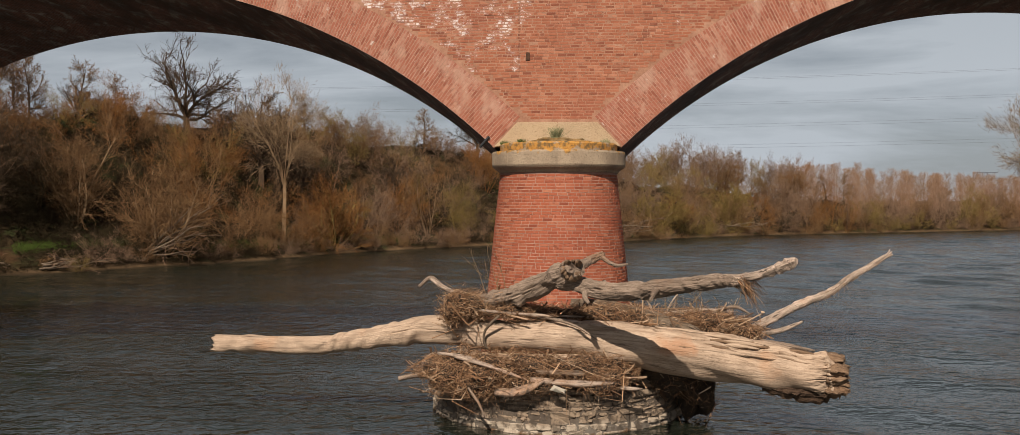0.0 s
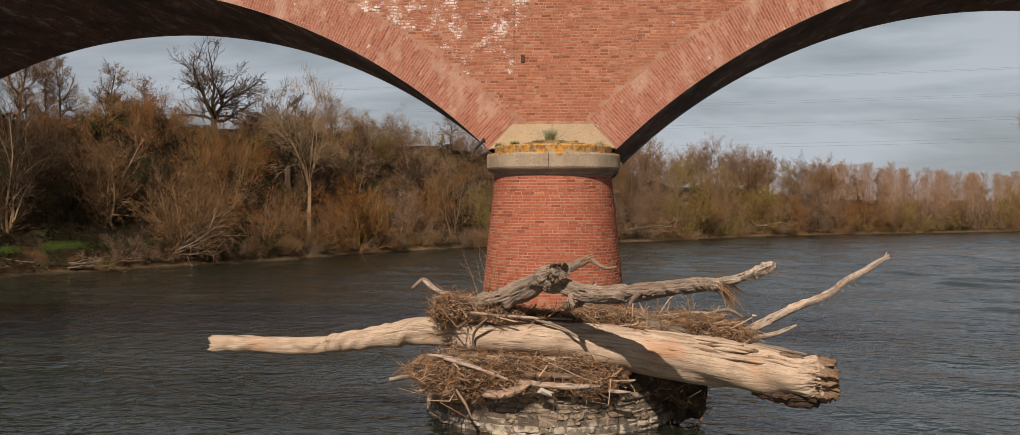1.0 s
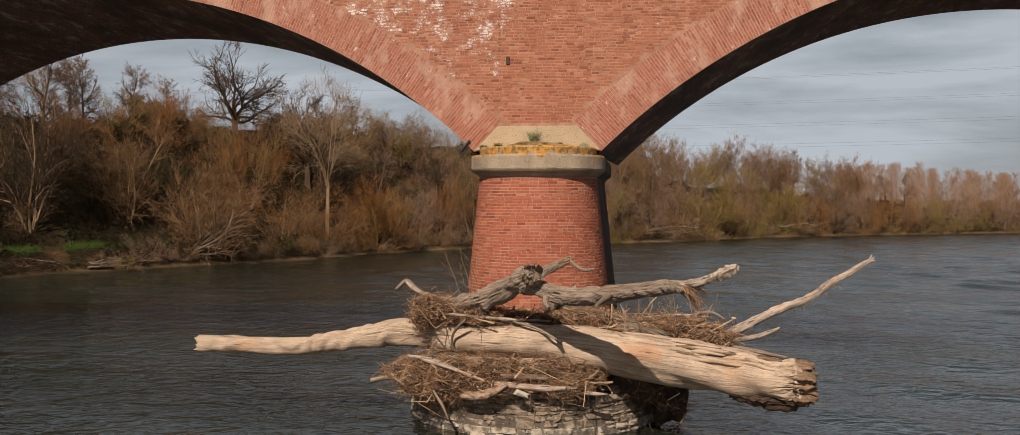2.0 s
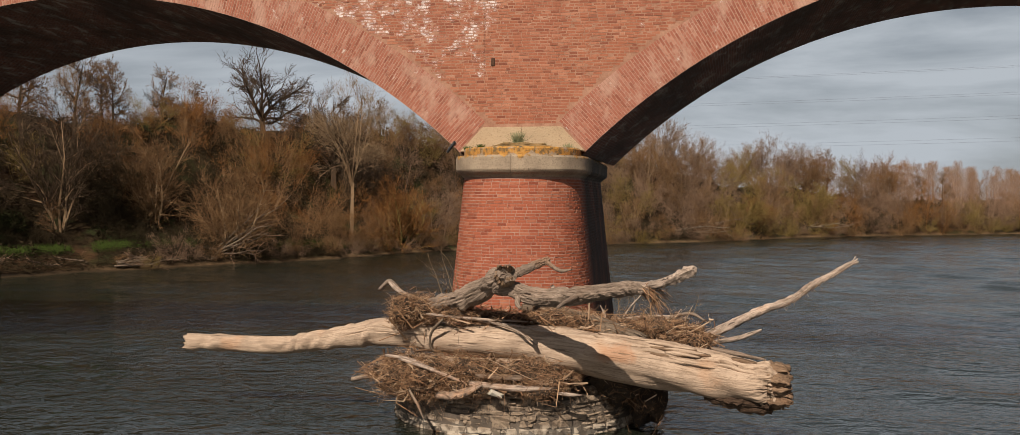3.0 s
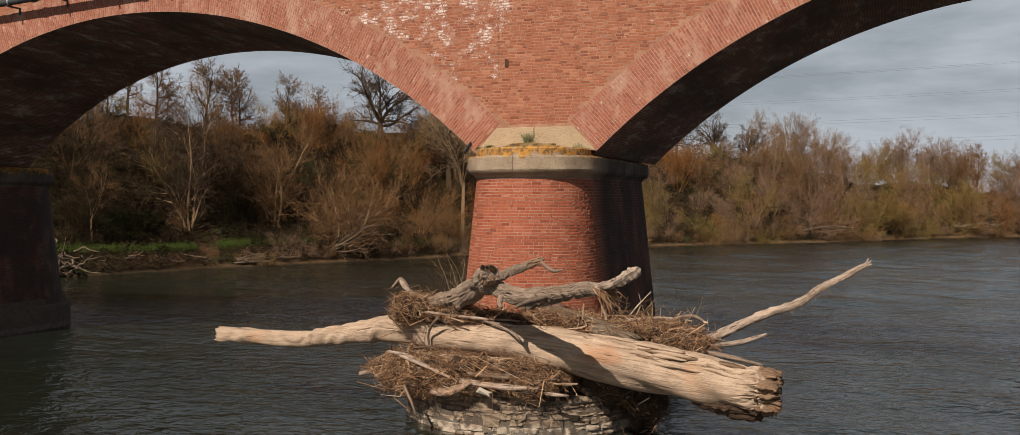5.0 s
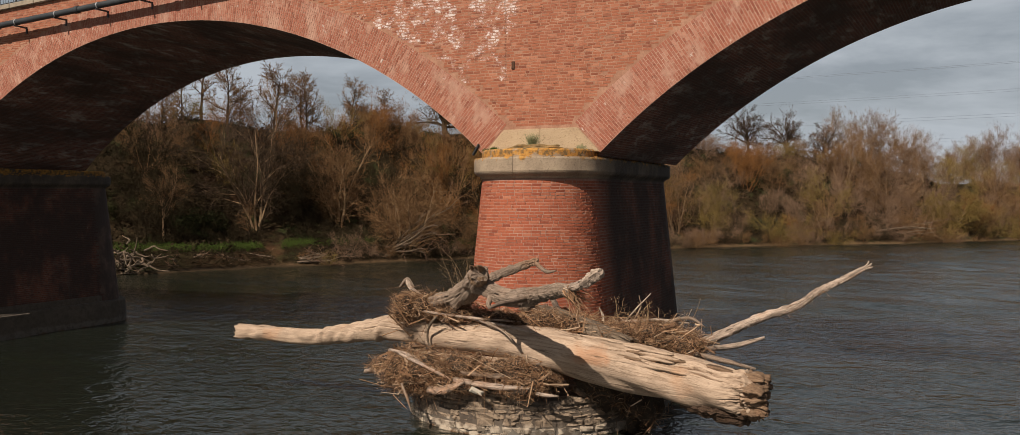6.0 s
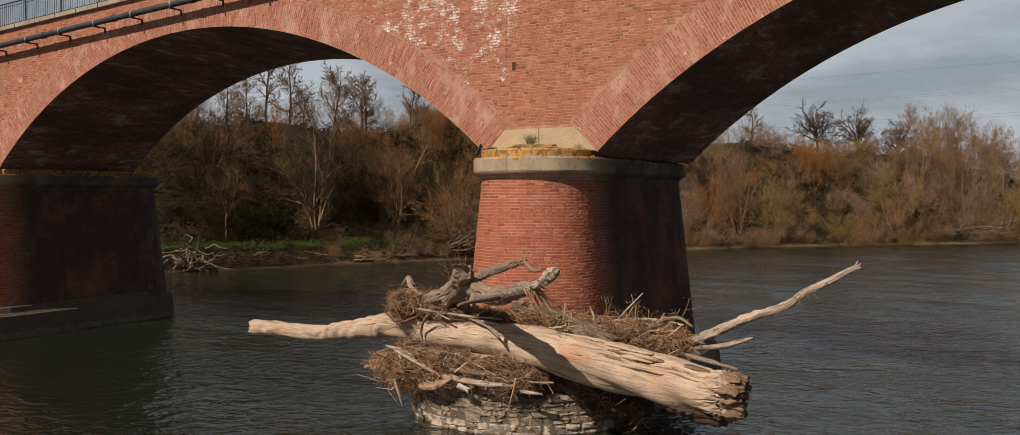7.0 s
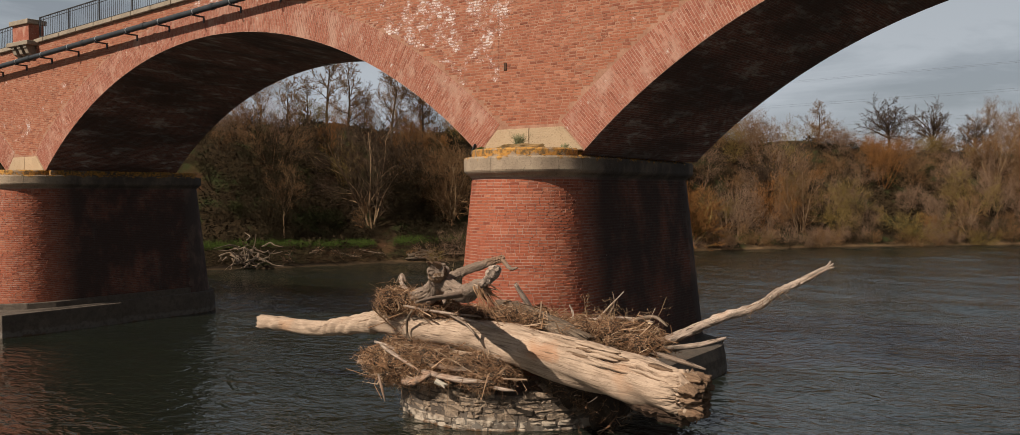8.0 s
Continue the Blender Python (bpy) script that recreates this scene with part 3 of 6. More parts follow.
def height(px, py):
    px, py = np.asarray(px, float), np.asarray(py, float)
    w = wobble(px, py)
    out = np.zeros(px.shape)
    for line, land, side in ((SHORE_L, LAND_L, 0), (SHORE_R, LAND_R, 1)):
        d = shore_distance(px, py, line) + 0.5 * w
        if side == 0:
            along = 0.75 * px + 0.66 * py
            top = 12.6 - 2.2 * ramp_between(along, 45, 88) - 3.2 * ramp_between(along, 84, 112) - 3.0 * ramp_between(along, 112, 155) - 1.5 * ramp_between(along, 150, 185)
        else:
            top = 3.0 + 0 * px
        land_z = 0.45 * ramp_between(d, -0.3, 0.9) + 0.85 * ramp_between(d, 1.2, 3.6) + (top - 1.3) * ramp_between(d, 3.5, 20) + w * 0.7 * ramp_between(d, 3, 12)
        here = inside(px, py, land)
        out = np.where(here, np.maximum(out, land_z + 0.02), out)
        if side == 0:
            away = here
            best = d
        else:
            best = np.minimum(best, d)
            away = away | here
    return np.where(away, out, np.maximum(-0.28 * best, -2.2) - 0.02)


def axis_steps(lo, hi, step, far_lo, far_hi):
    mid = list(np.arange(lo, hi, step))
    s, a, left = step, lo, []
    while a > far_lo:
        s *= 1.22
        a -= s
        left.append(a)
    s, b, right = step, mid[-1], []
    while b < far_hi:
        s *= 1.22
        b += s
        right.append(b)
    return np.array(left[::-1] + mid + right)


gx, gy = axis_steps(-80, 130, 1.7, -2400, 2400), axis_steps(20, 200, 1.7, -280, 2400)
GX, GY = np.meshgrid(gx, gy)
GZ = height(GX, GY)
idx = np.arange(GX.size).reshape(GX.shape)
quads = np.stack([idx[:-1, :-1], idx[:-1, 1:], idx[1:, 1:], idx[1:, :-1]], -1).reshape(-1, 4)
ground = new("ground", mesh_of("ground", np.stack([GX, GY, GZ], -1).reshape(-1, 3), quads, GROUND, smooth=True))
tagged(ground, "wooded river bank of brown earth and sandy shore", "ground", kind="structure")

wx, wy = axis_steps(-46, 84, 0.45, -2400, 2400), axis_steps(6, 156, 0.45, -280, 2400)
WX, WY = np.meshgrid(wx, wy)


def wavelets(px, py):
    """Wind waves of two to five metres, running down the reach, higher where it lies open."""
    r = np.random.RandomState(88)
    h = np.zeros(px.shape)
    for _ in range(30):
        length = r.uniform(1.5, 4.8)
        way = r.normal(0.9, 0.55)
        kx, ky = 2 * math.pi / length * math.cos(way), 2 * math.pi / length * math.sin(way)
        h += 0.0062 * length ** 0.8 * np.sin(kx * px + ky * py + r.uniform(0, 6.28) + 0.8 * np.sin(0.07 * px + r.uniform(0, 6.28)) + 0.8 * np.sin(0.06 * py + r.uniform(0, 6.28)))
    lane = 0.75 + 0.25 * wobble(px * 0.4, py * 0.9)
    open_reach = 0.3 + 0.7 * ramp_between(py + 1.2 * px, 25.0, 95.0)
    far = ramp_between(np.maximum(np.maximum(px - 84, -46 - px), np.maximum(py - 156, 6 - py)), 12.0, 0.0)
    return h * lane * open_reach * far


WZ = wavelets(WX, WY)
idx = np.arange(WX.size).reshape(WX.shape)
quads = np.stack([idx[:-1, :-1], idx[:-1, 1:], idx[1:, 1:], idx[1:, :-1]], -1).reshape(-1, 4)
water = new("water", mesh_of("water", np.stack([WX, WY, WZ], -1).reshape(-1, 3), quads, WATER, smooth=True))
tagged(water, "dark rippled river water reflecting sky and bridge", "river", kind="structure")

# ---- the bridge ----
bridge = thing("bridge", "red brick arch road bridge with weathered white bloom", "bridge")

xs = sorted(set(list(np.arange(X0, X1, 0.12)) + [X1] + [cx + s * math.sqrt(r * r - (6.72 - cz) ** 2) for cx, cz, r in ARCHES for s in (-1, 1)]))
bm = bmesh.new()
cols = []
for x in xs:
    zi = intrados(x)
    low = zi if zi else 6.7
    zi = intrados(x, True)
    low_b = zi if zi else 6.7
    cols.append([bm.verts.new((x, y, z)) for y, z in ((YF, low), (YF, deck_z(x)), (back_y(x), deck_z(x)), (back_y(x), low_b))])
for a, b in zip(cols, cols[1:]):
    for k in range(3):
        bm.faces.new((a[k], b[k], b[k + 1], a[k + 1]))
for end in (cols[0], cols[-1]):
    bm.faces.new(end)
spandrel = part("spandrel_wall", of_bmesh("spandrel_wall", bm, MORTAR), bridge, "brick spandrel walls with lime mortar joints")
for i, (cx, cz, r) in enumerate(ARCHES):
    th0 = math.acos((6.6 - cz) / r)
    ths = np.linspace(-th0, th0, 120)
    sx, sz = REAR[i]
    v = []
    for t in ths:
        x, z = cx + r * math.sin(t), cz + r * math.cos(t) - 0.004
        v += [(x, YF + 0.004, z), (x + sx, back_y(x + sx) - 0.004, z + sz)]
    f, uv = [], []
    for k in range(len(ths) - 1):
        f.append((2 * k, 2 * k + 1, 2 * k + 3, 2 * k + 2))
        for j, y in ((0, YF), (0, YB), (1, YB), (1, YF)):
            uv.append((y, r * (ths[k + j] + 1.0)))
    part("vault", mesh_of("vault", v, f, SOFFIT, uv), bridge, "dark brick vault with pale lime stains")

# coping course, stepped along the slope of the deck
for y0, y1 in ((YF - 0.13, YF + 0.3), (YB - 0.3, YB + 0.13)):
    for k in range(int((X1 - X0) / 1.25)):
        x = X0 + 1.25 * k
        za, zb = deck_z(x + 0.01), deck_z(x + 1.24)
        me = prism_xz("coping_stone", [(x + 0.008, za), (x + 1.242, zb), (x + 1.242, zb + 0.18), (x + 0.008, za + 0.18)], y0, y1, COPING, 0.02)
        part("coping_stone", me, bridge)

# parapet piers on corbels, over each river pier
for px in PIERS + [PIERS[0] - 26]:
    z = deck_z(px)
    for y, s in ((YF, -1), (YB, 1)):
        pil = part("parapet_pier", block("parapet_pier", px - 0.55, px + 0.75, min(y + s * 0.32, y - s * 0.35), max(y + s * 0.32, y - s * 0.35), z + 0.14, z + 0.86, RING, 0.02), bridge, "brick parapet pier with stone cap")
        part("cap_stone", block("cap_stone", px - 0.66, px + 0.86, min(y + s * 0.42, y - s * 0.42), max(y + s * 0.42, y - s * 0.42), z + 0.86, z + 1.06, COPING, 0.03), pil)
        part("shelf_stone", block("shelf_stone", px - 0.75, px + 0.95, min(y + s * 0.5, y - s * 0.3), max(y + s * 0.5, y - s * 0.3), z - 0.04, z + 0.14, COPING, 0.03), pil)
        for k in range(3):
            bx = px - 0.5 + 0.48 * k
            prof = [(0.0, -0.04), (0.42, -0.04), (0.42, -0.14), (0.36, -0.2), (0.3, -0.36), (0.16, -0.44), (0.12, -0.56), (0.0, -0.6)]
            bm = bmesh.new()
            face = bm.faces.new([bm.verts.new((bx, y + s * a, z + b)) for a, b in prof])
            ext = bmesh.ops.extrude_face_region(bm, geom=[face])
            bmesh.ops.translate(bm, vec=(0.24, 0, 0), verts=[g for g in ext["geom"] if isinstance(g, bmesh.types.BMVert)])
            part("corbel", of_bmesh("corbel", bm, COPING), pil)


# railing: posts, rails and bars in panels between the parapet piers
def tube_between(pts, r, sides=6):
    """Corners and faces of round bars, one for each pair of points."""
    v, f = [], []
    for a, b in pts:
        a, b = Vector(a), Vector(b)
        q = (b - a).to_track_quat("Z", "Y")
        base = len(v)
        for end in (a, b):
            for k in range(sides):
                ang = 2 * math.pi * k / sides
                v.append(end + q @ Vector((r * math.cos(ang), r * math.sin(ang), 0)))
        for k in range(sides):
            j = (k + 1) % sides
            f.append((base + k, base + j, base + sides + j, base + sides + k))
    return v, f


def railing_panel(y, xa, xb):
    rail = thing("railing", "black wrought iron railing panel on the stone coping", "railing", "railing panels along the bridge")
    za, zb = deck_z(xa) + 0.18, deck_z(xb) + 0.18
    for name, dz, r in (("top_rail", 0.93, 0.028), ("middle_rail", 0.8, 0.014), ("bottom_rail", 0.1, 0.016)):
        v, f = tube_between([((xa, y, za + dz), (xb, y, zb + dz))], r)
        part(name, mesh_of(name, v, f, IRON), rail)
    v, f = tube_between([((xa, y, za), (xa, y, za + 0.95))], 0.035)
    part("post", mesh_of("post", v, f, IRON), rail)
    n = int((xb - xa) / 0.135)
    for k in range(1, n):
        x = xa + (xb - xa) * k / n
        z = za + (zb - za) * k / n
        v, f = tube_between([((x, y, z + 0.1), (x, y, z + 0.93))], 0.011, 4)
        part("bar", mesh_of("bar", v, f, IRON), rail)
    return rail


for y in (YF + 0.1,):
    for px0, px1 in ((-50.4, -25.7), (-24.1, 0.2)):
        n = int((px1 - px0) / 2.05)
        for k in range(n):
            a = px0 + (px1 - px0) * k / n
            b = px0 + (px1 - px0) * (k + 1) / n
            if -34 < a < -8:
                railing_panel(y, a, b)

# water pipe along the face, on brackets
pipe = thing("water_pipe", "black service pipe on iron brackets along the brick face", "pipe")


def pipe_z(x):
    return 11.64 + 0.058 * (x + 21.2)


PIPE_Y = YF - 0.42
for k in range(14):
    a, b = -48 + 4.0 * k, -48 + 4.0 * (k + 1)
    v, f = tube_between([((a, PIPE_Y, pipe_z(a)), (b, PIPE_Y, pipe_z(b)))], 0.105, 14)
    seg = part("pipe_length", mesh_of("pipe_length", v, f, PIPE, smooth=True), pipe)
    v, f = tube_between([((b - 0.09, PIPE_Y, pipe_z(b - 0.09)), (b + 0.09, PIPE_Y, pipe_z(b + 0.09)))], 0.125, 14)
    part("collar", mesh_of("collar", v, f, PIPE, smooth=True), seg)
for k in range(27):
    x = -47 + 2.0 * k
    z = pipe_z(x) - 0.14
    bm = bmesh.new()
    box_bm(bm, x - 0.025, x + 0.025, YF - 0.54, YF + 0.05, z - 0.02, z + 0.03, 0.0)
    box_bm(bm, x - 0.025, x + 0.025, YF - 0.05, YF + 0.02, z - 0.2, z - 0.02, 0.0)
    br = part("bracket", of_bmesh("bracket", bm, IRON), pipe)
    v, f = tube_between([((x - 0.025, PIPE_Y, z + 0.14), (x + 0.025, PIPE_Y, z + 0.14))], 0.116, 14)
    part("strap", mesh_of("strap", v, f, GALV), br, "pale galvanised strap")


# ---- the piers ----
def stadium(cx, w, n=26, front=NOSE_F, back=NOSE_B):
    """Outline of a pier of half width w, from the front of its right side round the nose, left side and rear."""
    pts = [(cx + w * math.cos(-math.pi * k / n), front + w * math.sin(-math.pi * k / n)) for k in range(n + 1)]
    pts += [(cx + w * math.cos(math.pi - math.pi * k / n), back + w * math.sin(math.pi - math.pi * k / n)) for k in range(n + 1)]
    return pts


def loft(name, cx, levels, material, top=True, smooth=False, **kw):
    bm = bmesh.new()
    rings = [[bm.verts.new((x, y, z)) for x, y in stadium(cx, w, **kw)] for w, z in levels]
    for a, b in zip(rings, rings[1:]):
        for k in range(len(a)):
            j = (k + 1) % len(a)
            bm.faces.new((a[k], a[j], b[j], b[k]))
    if top:
        bm.faces.new(rings[-1])
    return of_bmesh(name, bm, material)


def shaft_w(z):
    return 1.53 + 0.105 * (6.0 - z)


def course_point(cx, s, z):
    """Place, direction along and normal at s metres from the nose's tip along a course (left of it: minus)."""
    w = shaft_w(z)
    quarter = w * math.pi / 2
    a = abs(s)
    sg = 1 if s >= 0 else -1
    if a < quarter:
        ang = -math.pi / 2 + sg * a / w
        nrm = (math.cos(ang), math.sin(ang), 0.105)
        return (cx + w * math.cos(ang), NOSE_F + w * math.sin(ang), z), (-math.sin(ang), math.cos(ang), 0.0), nrm
    return (cx + sg * w, NOSE_F + a - quarter, z), (0.0, float(sg), 0.0), (sg * 1.0, 0.0, 0.105)


def shaft_bricks(cx, z0, reach, seed):
    rnd = random.Random(seed)
    rows, z, k = [], z0, 0
    while z < 5.98:
        w = shaft_w(z)
        end = w * math.pi / 2 + reach
        s = -end + (0.0 if k % 2 else 0.11)
        while s < end:
            ln = rnd.choice((0.225, 0.225, 0.11, 0.225)) * rnd.uniform(0.94, 1.05)
            p, t, n = course_point(cx, s + ln / 2, z + rnd.uniform(-0.003, 0.003))
            rows.append((p, t, (0.0, 0.0, 1.0), n, ln / 2, 0.033, rnd.uniform(0.002, 0.006)))
            s += ln + 0.013
        z += 0.0785
        k += 1
    return rows


def cap_blocks(cx, levels, cuts, parent, name, label):
    """Ring of stones: the outline cut into pieces at the fractions given, each pulled through the levels (half width, z)."""
    for a, b in zip(cuts, cuts[1:] + [cuts[0] + 1.0]):
        bm = bmesh.new()
        rings = []
        n = max(3, int((b - a) * 110))
        for w, z in levels:
            outline = stadium(cx, w, 40)
            inner = stadium(cx, max(w - 0.75, 0.2), 40)
            m = len(outline)
            def at(poly, u):
                k = (u % 1.0) * m
                i, fr = int(k) % m, k - int(k)
                (ax, ay), (bx, by) = poly[i], poly[(i + 1) % m]
                return (ax + (bx - ax) * fr, ay + (by - ay) * fr)
            us = [a + 0.0004 + (b - a - 0.0008) * k / n for k in range(n + 1)]
            ring = [bm.verts.new((*at(outline, u), z)) for u in us] + [bm.verts.new((*at(inner, u), z)) for u in reversed(us)]
            rings.append(ring)
        for r0, r1 in zip(rings, rings[1:]):
            for k in range(len(r0)):
                j = (k + 1) % len(r0)
                bm.faces.new((r0[k], r0[j], r1[j], r1[k]))
        for ring in (rings[0], rings[-1]):
            half = len(ring) // 2
            for k in range(half - 1):
                bm.faces.new((ring[k], ring[k + 1], ring[len(ring) - 2 - k], ring[len(ring) - 1 - k]))
        part(name, of_bmesh(name, bm, CAPSTONE), parent, label)


def build_pier(cx, label):
    pier = thing("bridge_pier", label, "pier", "piers of the bridge")
    shaft = part("shaft", loft("shaft", cx, [(shaft_w(z), z) for z in (-1.5, 1, 3, 5, 6.02)], MORTAR_PIER), pier, "battered brick pier shaft with rounded nose")
    cap = part("cap", loft("cap", cx, [(1.4, 5.95), (1.4, 6.74)], CAPSTONE), pier, "moulded sandstone cap with orange lichen")
    slab = [(1.56, 6.005), (1.6, 6.06), (1.7, 6.12), (1.735, 6.16), (1.755, 6.2), (1.755, 6.5), (1.735, 6.55)]
    cap_blocks(cx, slab, [0.01, 0.085, 0.245, 0.37, 0.5, 0.62, 0.75, 0.88], cap, "cap_stone", "")
    cap_blocks(cx, [(1.54, 6.55), (1.545, 6.72), (1.51, 6.765)], [0.0, 0.16, 0.3, 0.42, 0.55, 0.68, 0.8, 0.9], cap, "ledge_stone", "")
    return pier, shaft


pier_mid, shaft_mid = build_pier(PIERS[1], "red brick bridge pier with rounded nose, driftwood heaped against it")
pier_left, shaft_left = build_pier(PIERS[0], "red brick bridge pier on a low stepped footing, side in shade")
pier_right, _ = build_pier(PIERS[2], "red brick bridge pier with rounded nose")

# footings
for cx, pier in ((PIERS[0], pier_left), (PIERS[2], pier_right)):
    part("footing", loft("footing", cx, [(2.42, -2.2), (2.34, 0.5), (2.3, 0.94), (2.25, 1.0)], FOOTING), pier, "low concrete footing with pale tide line")
    part("front_slab", block("front_slab", cx - 2.46, cx + 2.46, 22.3, 27.5, -2.0, 0.93, FOOTING, 0.03), pier, "square-cornered concrete slab round the nose")
    part("upper_step", loft("upper_step", cx, [(2.16, 0.98), (2.14, 1.22), (2.1, 1.26)], FOOTING, n=6, back=NOSE_B - 0.4), pier)
MID = PIERS[1]
BASE_F = 24.25
base = part("footing", loft("footing", MID, [(3.34, -2.2), (3.2, 0.0), (3.15, 0.5), (3.08, 0.82), (2.8, 0.9)], FOOTING, front=BASE_F, back=30.4), pier_mid, "rubble stone footing, broken at the front")


def footing_stones(cx, parent):
    """Courses of irregular stones round the front of the footing, with ragged top."""
    rnd = random.Random(5)
    z, k = -0.3, 0
    while z < 1.08:
        h = rnd.uniform(0.09, 0.17)
        w = 3.25 - 0.1 * (z + 0.3)
        ang = math.radians(-200 + rnd.uniform(0, 6))
        while ang < math.radians(15):
            ln = rnd.choice((0.12, 0.2, 0.28, 0.5)) * rnd.uniform(0.75, 1.4)
            hh = h * rnd.uniform(0.6, 1.3)
            da = ln / w
            mid = ang + da / 2
            ang += da + 0.02 / w
            if z > 0.7 and rnd.random() < (z - 0.65) * 1.5:
                continue
            ext = rnd.uniform(-0.045, 0.02)
            bm = bmesh.new()
            bmesh.ops.create_cube(bm, size=1.0, matrix=Matrix.Diagonal((ln + 0.01, 0.5, hh, 1)))
            bmesh.ops.bevel(bm, geom=list(bm.edges), offset=0.035, segments=1, affect="EDGES")
            bmesh.ops.subdivide_edges(bm, edges=[e for e in bm.edges if e.calc_length() > 0.15], cuts=1)
            for v in bm.verts:
                v.co += Vector((rnd.uniform(-1, 1), rnd.uniform(-1, 1), rnd.uniform(-1, 1) * 0.7)) * 0.03
            m = pose(cx + (w + ext - 0.25) * math.cos(mid), BASE_F + (w + ext - 0.25) * math.sin(mid), z + h / 2, rnd.uniform(-3, 3), rnd.uniform(-4, 4), math.degrees(mid) + 90 + rnd.uniform(-5, 5))
            bm.transform(m)
            part("stone", of_bmesh("stone", bm, RUBBLE), parent)
        z += h
        k += 1


footing_stones(MID, base)

# springer stones between the arch rings, above the caps
for px, (al, ar) in zip(PIERS, zip(ARCHES, ARCHES[1:])):
    def skew(arch, side):
        cx, cz, r = arch
        dz = 6.72 - cz
        dx = side * math.sqrt(r * r - dz * dz)
        k = (r + RING_T) / r
        return (cx + dx, 6.72), (cx + dx * k, cz + dz * k)
    (lx0, _), (lx1, lz1) = skew(al, 1)
    (rx0, _), (rx1, rz1) = skew(ar, -1)
    zt = 7.37
    kl, kr = (zt - 6.72) / (lz1 - 6.72), (zt - 6.72) / (rz1 - 6.72)
    xa, xb = lx0 + (lx1 - lx0) * kl, rx0 + (rx1 - rx0) * kr
    xm = (xa + xb) / 2
    for poly in ([(lx0 + 0.03, 6.72), (xm - 0.004, 6.72), (xm - 0.004, zt), (xa + 0.02, zt)], [(xm + 0.004, 6.72), (rx0 - 0.03, 6.72), (xb - 0.02, zt), (xm + 0.004, zt)]):
        part("springer_stone", prism_xz("springer_stone", poly, YF - 0.045, YF + 0.25, SPRINGER, 0.015), bridge, "cream sandstone springer block")


# ---- driftwood ----
def spline(pts, per):
    """Rows of numbers smoothed through, per steps between two."""
    p = np.array(pts, float)
    p = np.vstack([2 * p[0] - p[1], p, 2 * p[-1] - p[-2]])
    out = []
    for i in range(1, len(p) - 2):
        for k in range(per):
            t = k / per
            out.append(0.5 * ((2 * p[i]) + (p[i + 1] - p[i - 1]) * t + (2 * p[i - 1] - 5 * p[i] + 4 * p[i + 1] - p[i + 2]) * t * t + (3 * p[i] - p[i - 1] - 3 * p[i + 1] + p[i + 2]) * t ** 3))
    out.append(p[-2])
    return np.array(out)


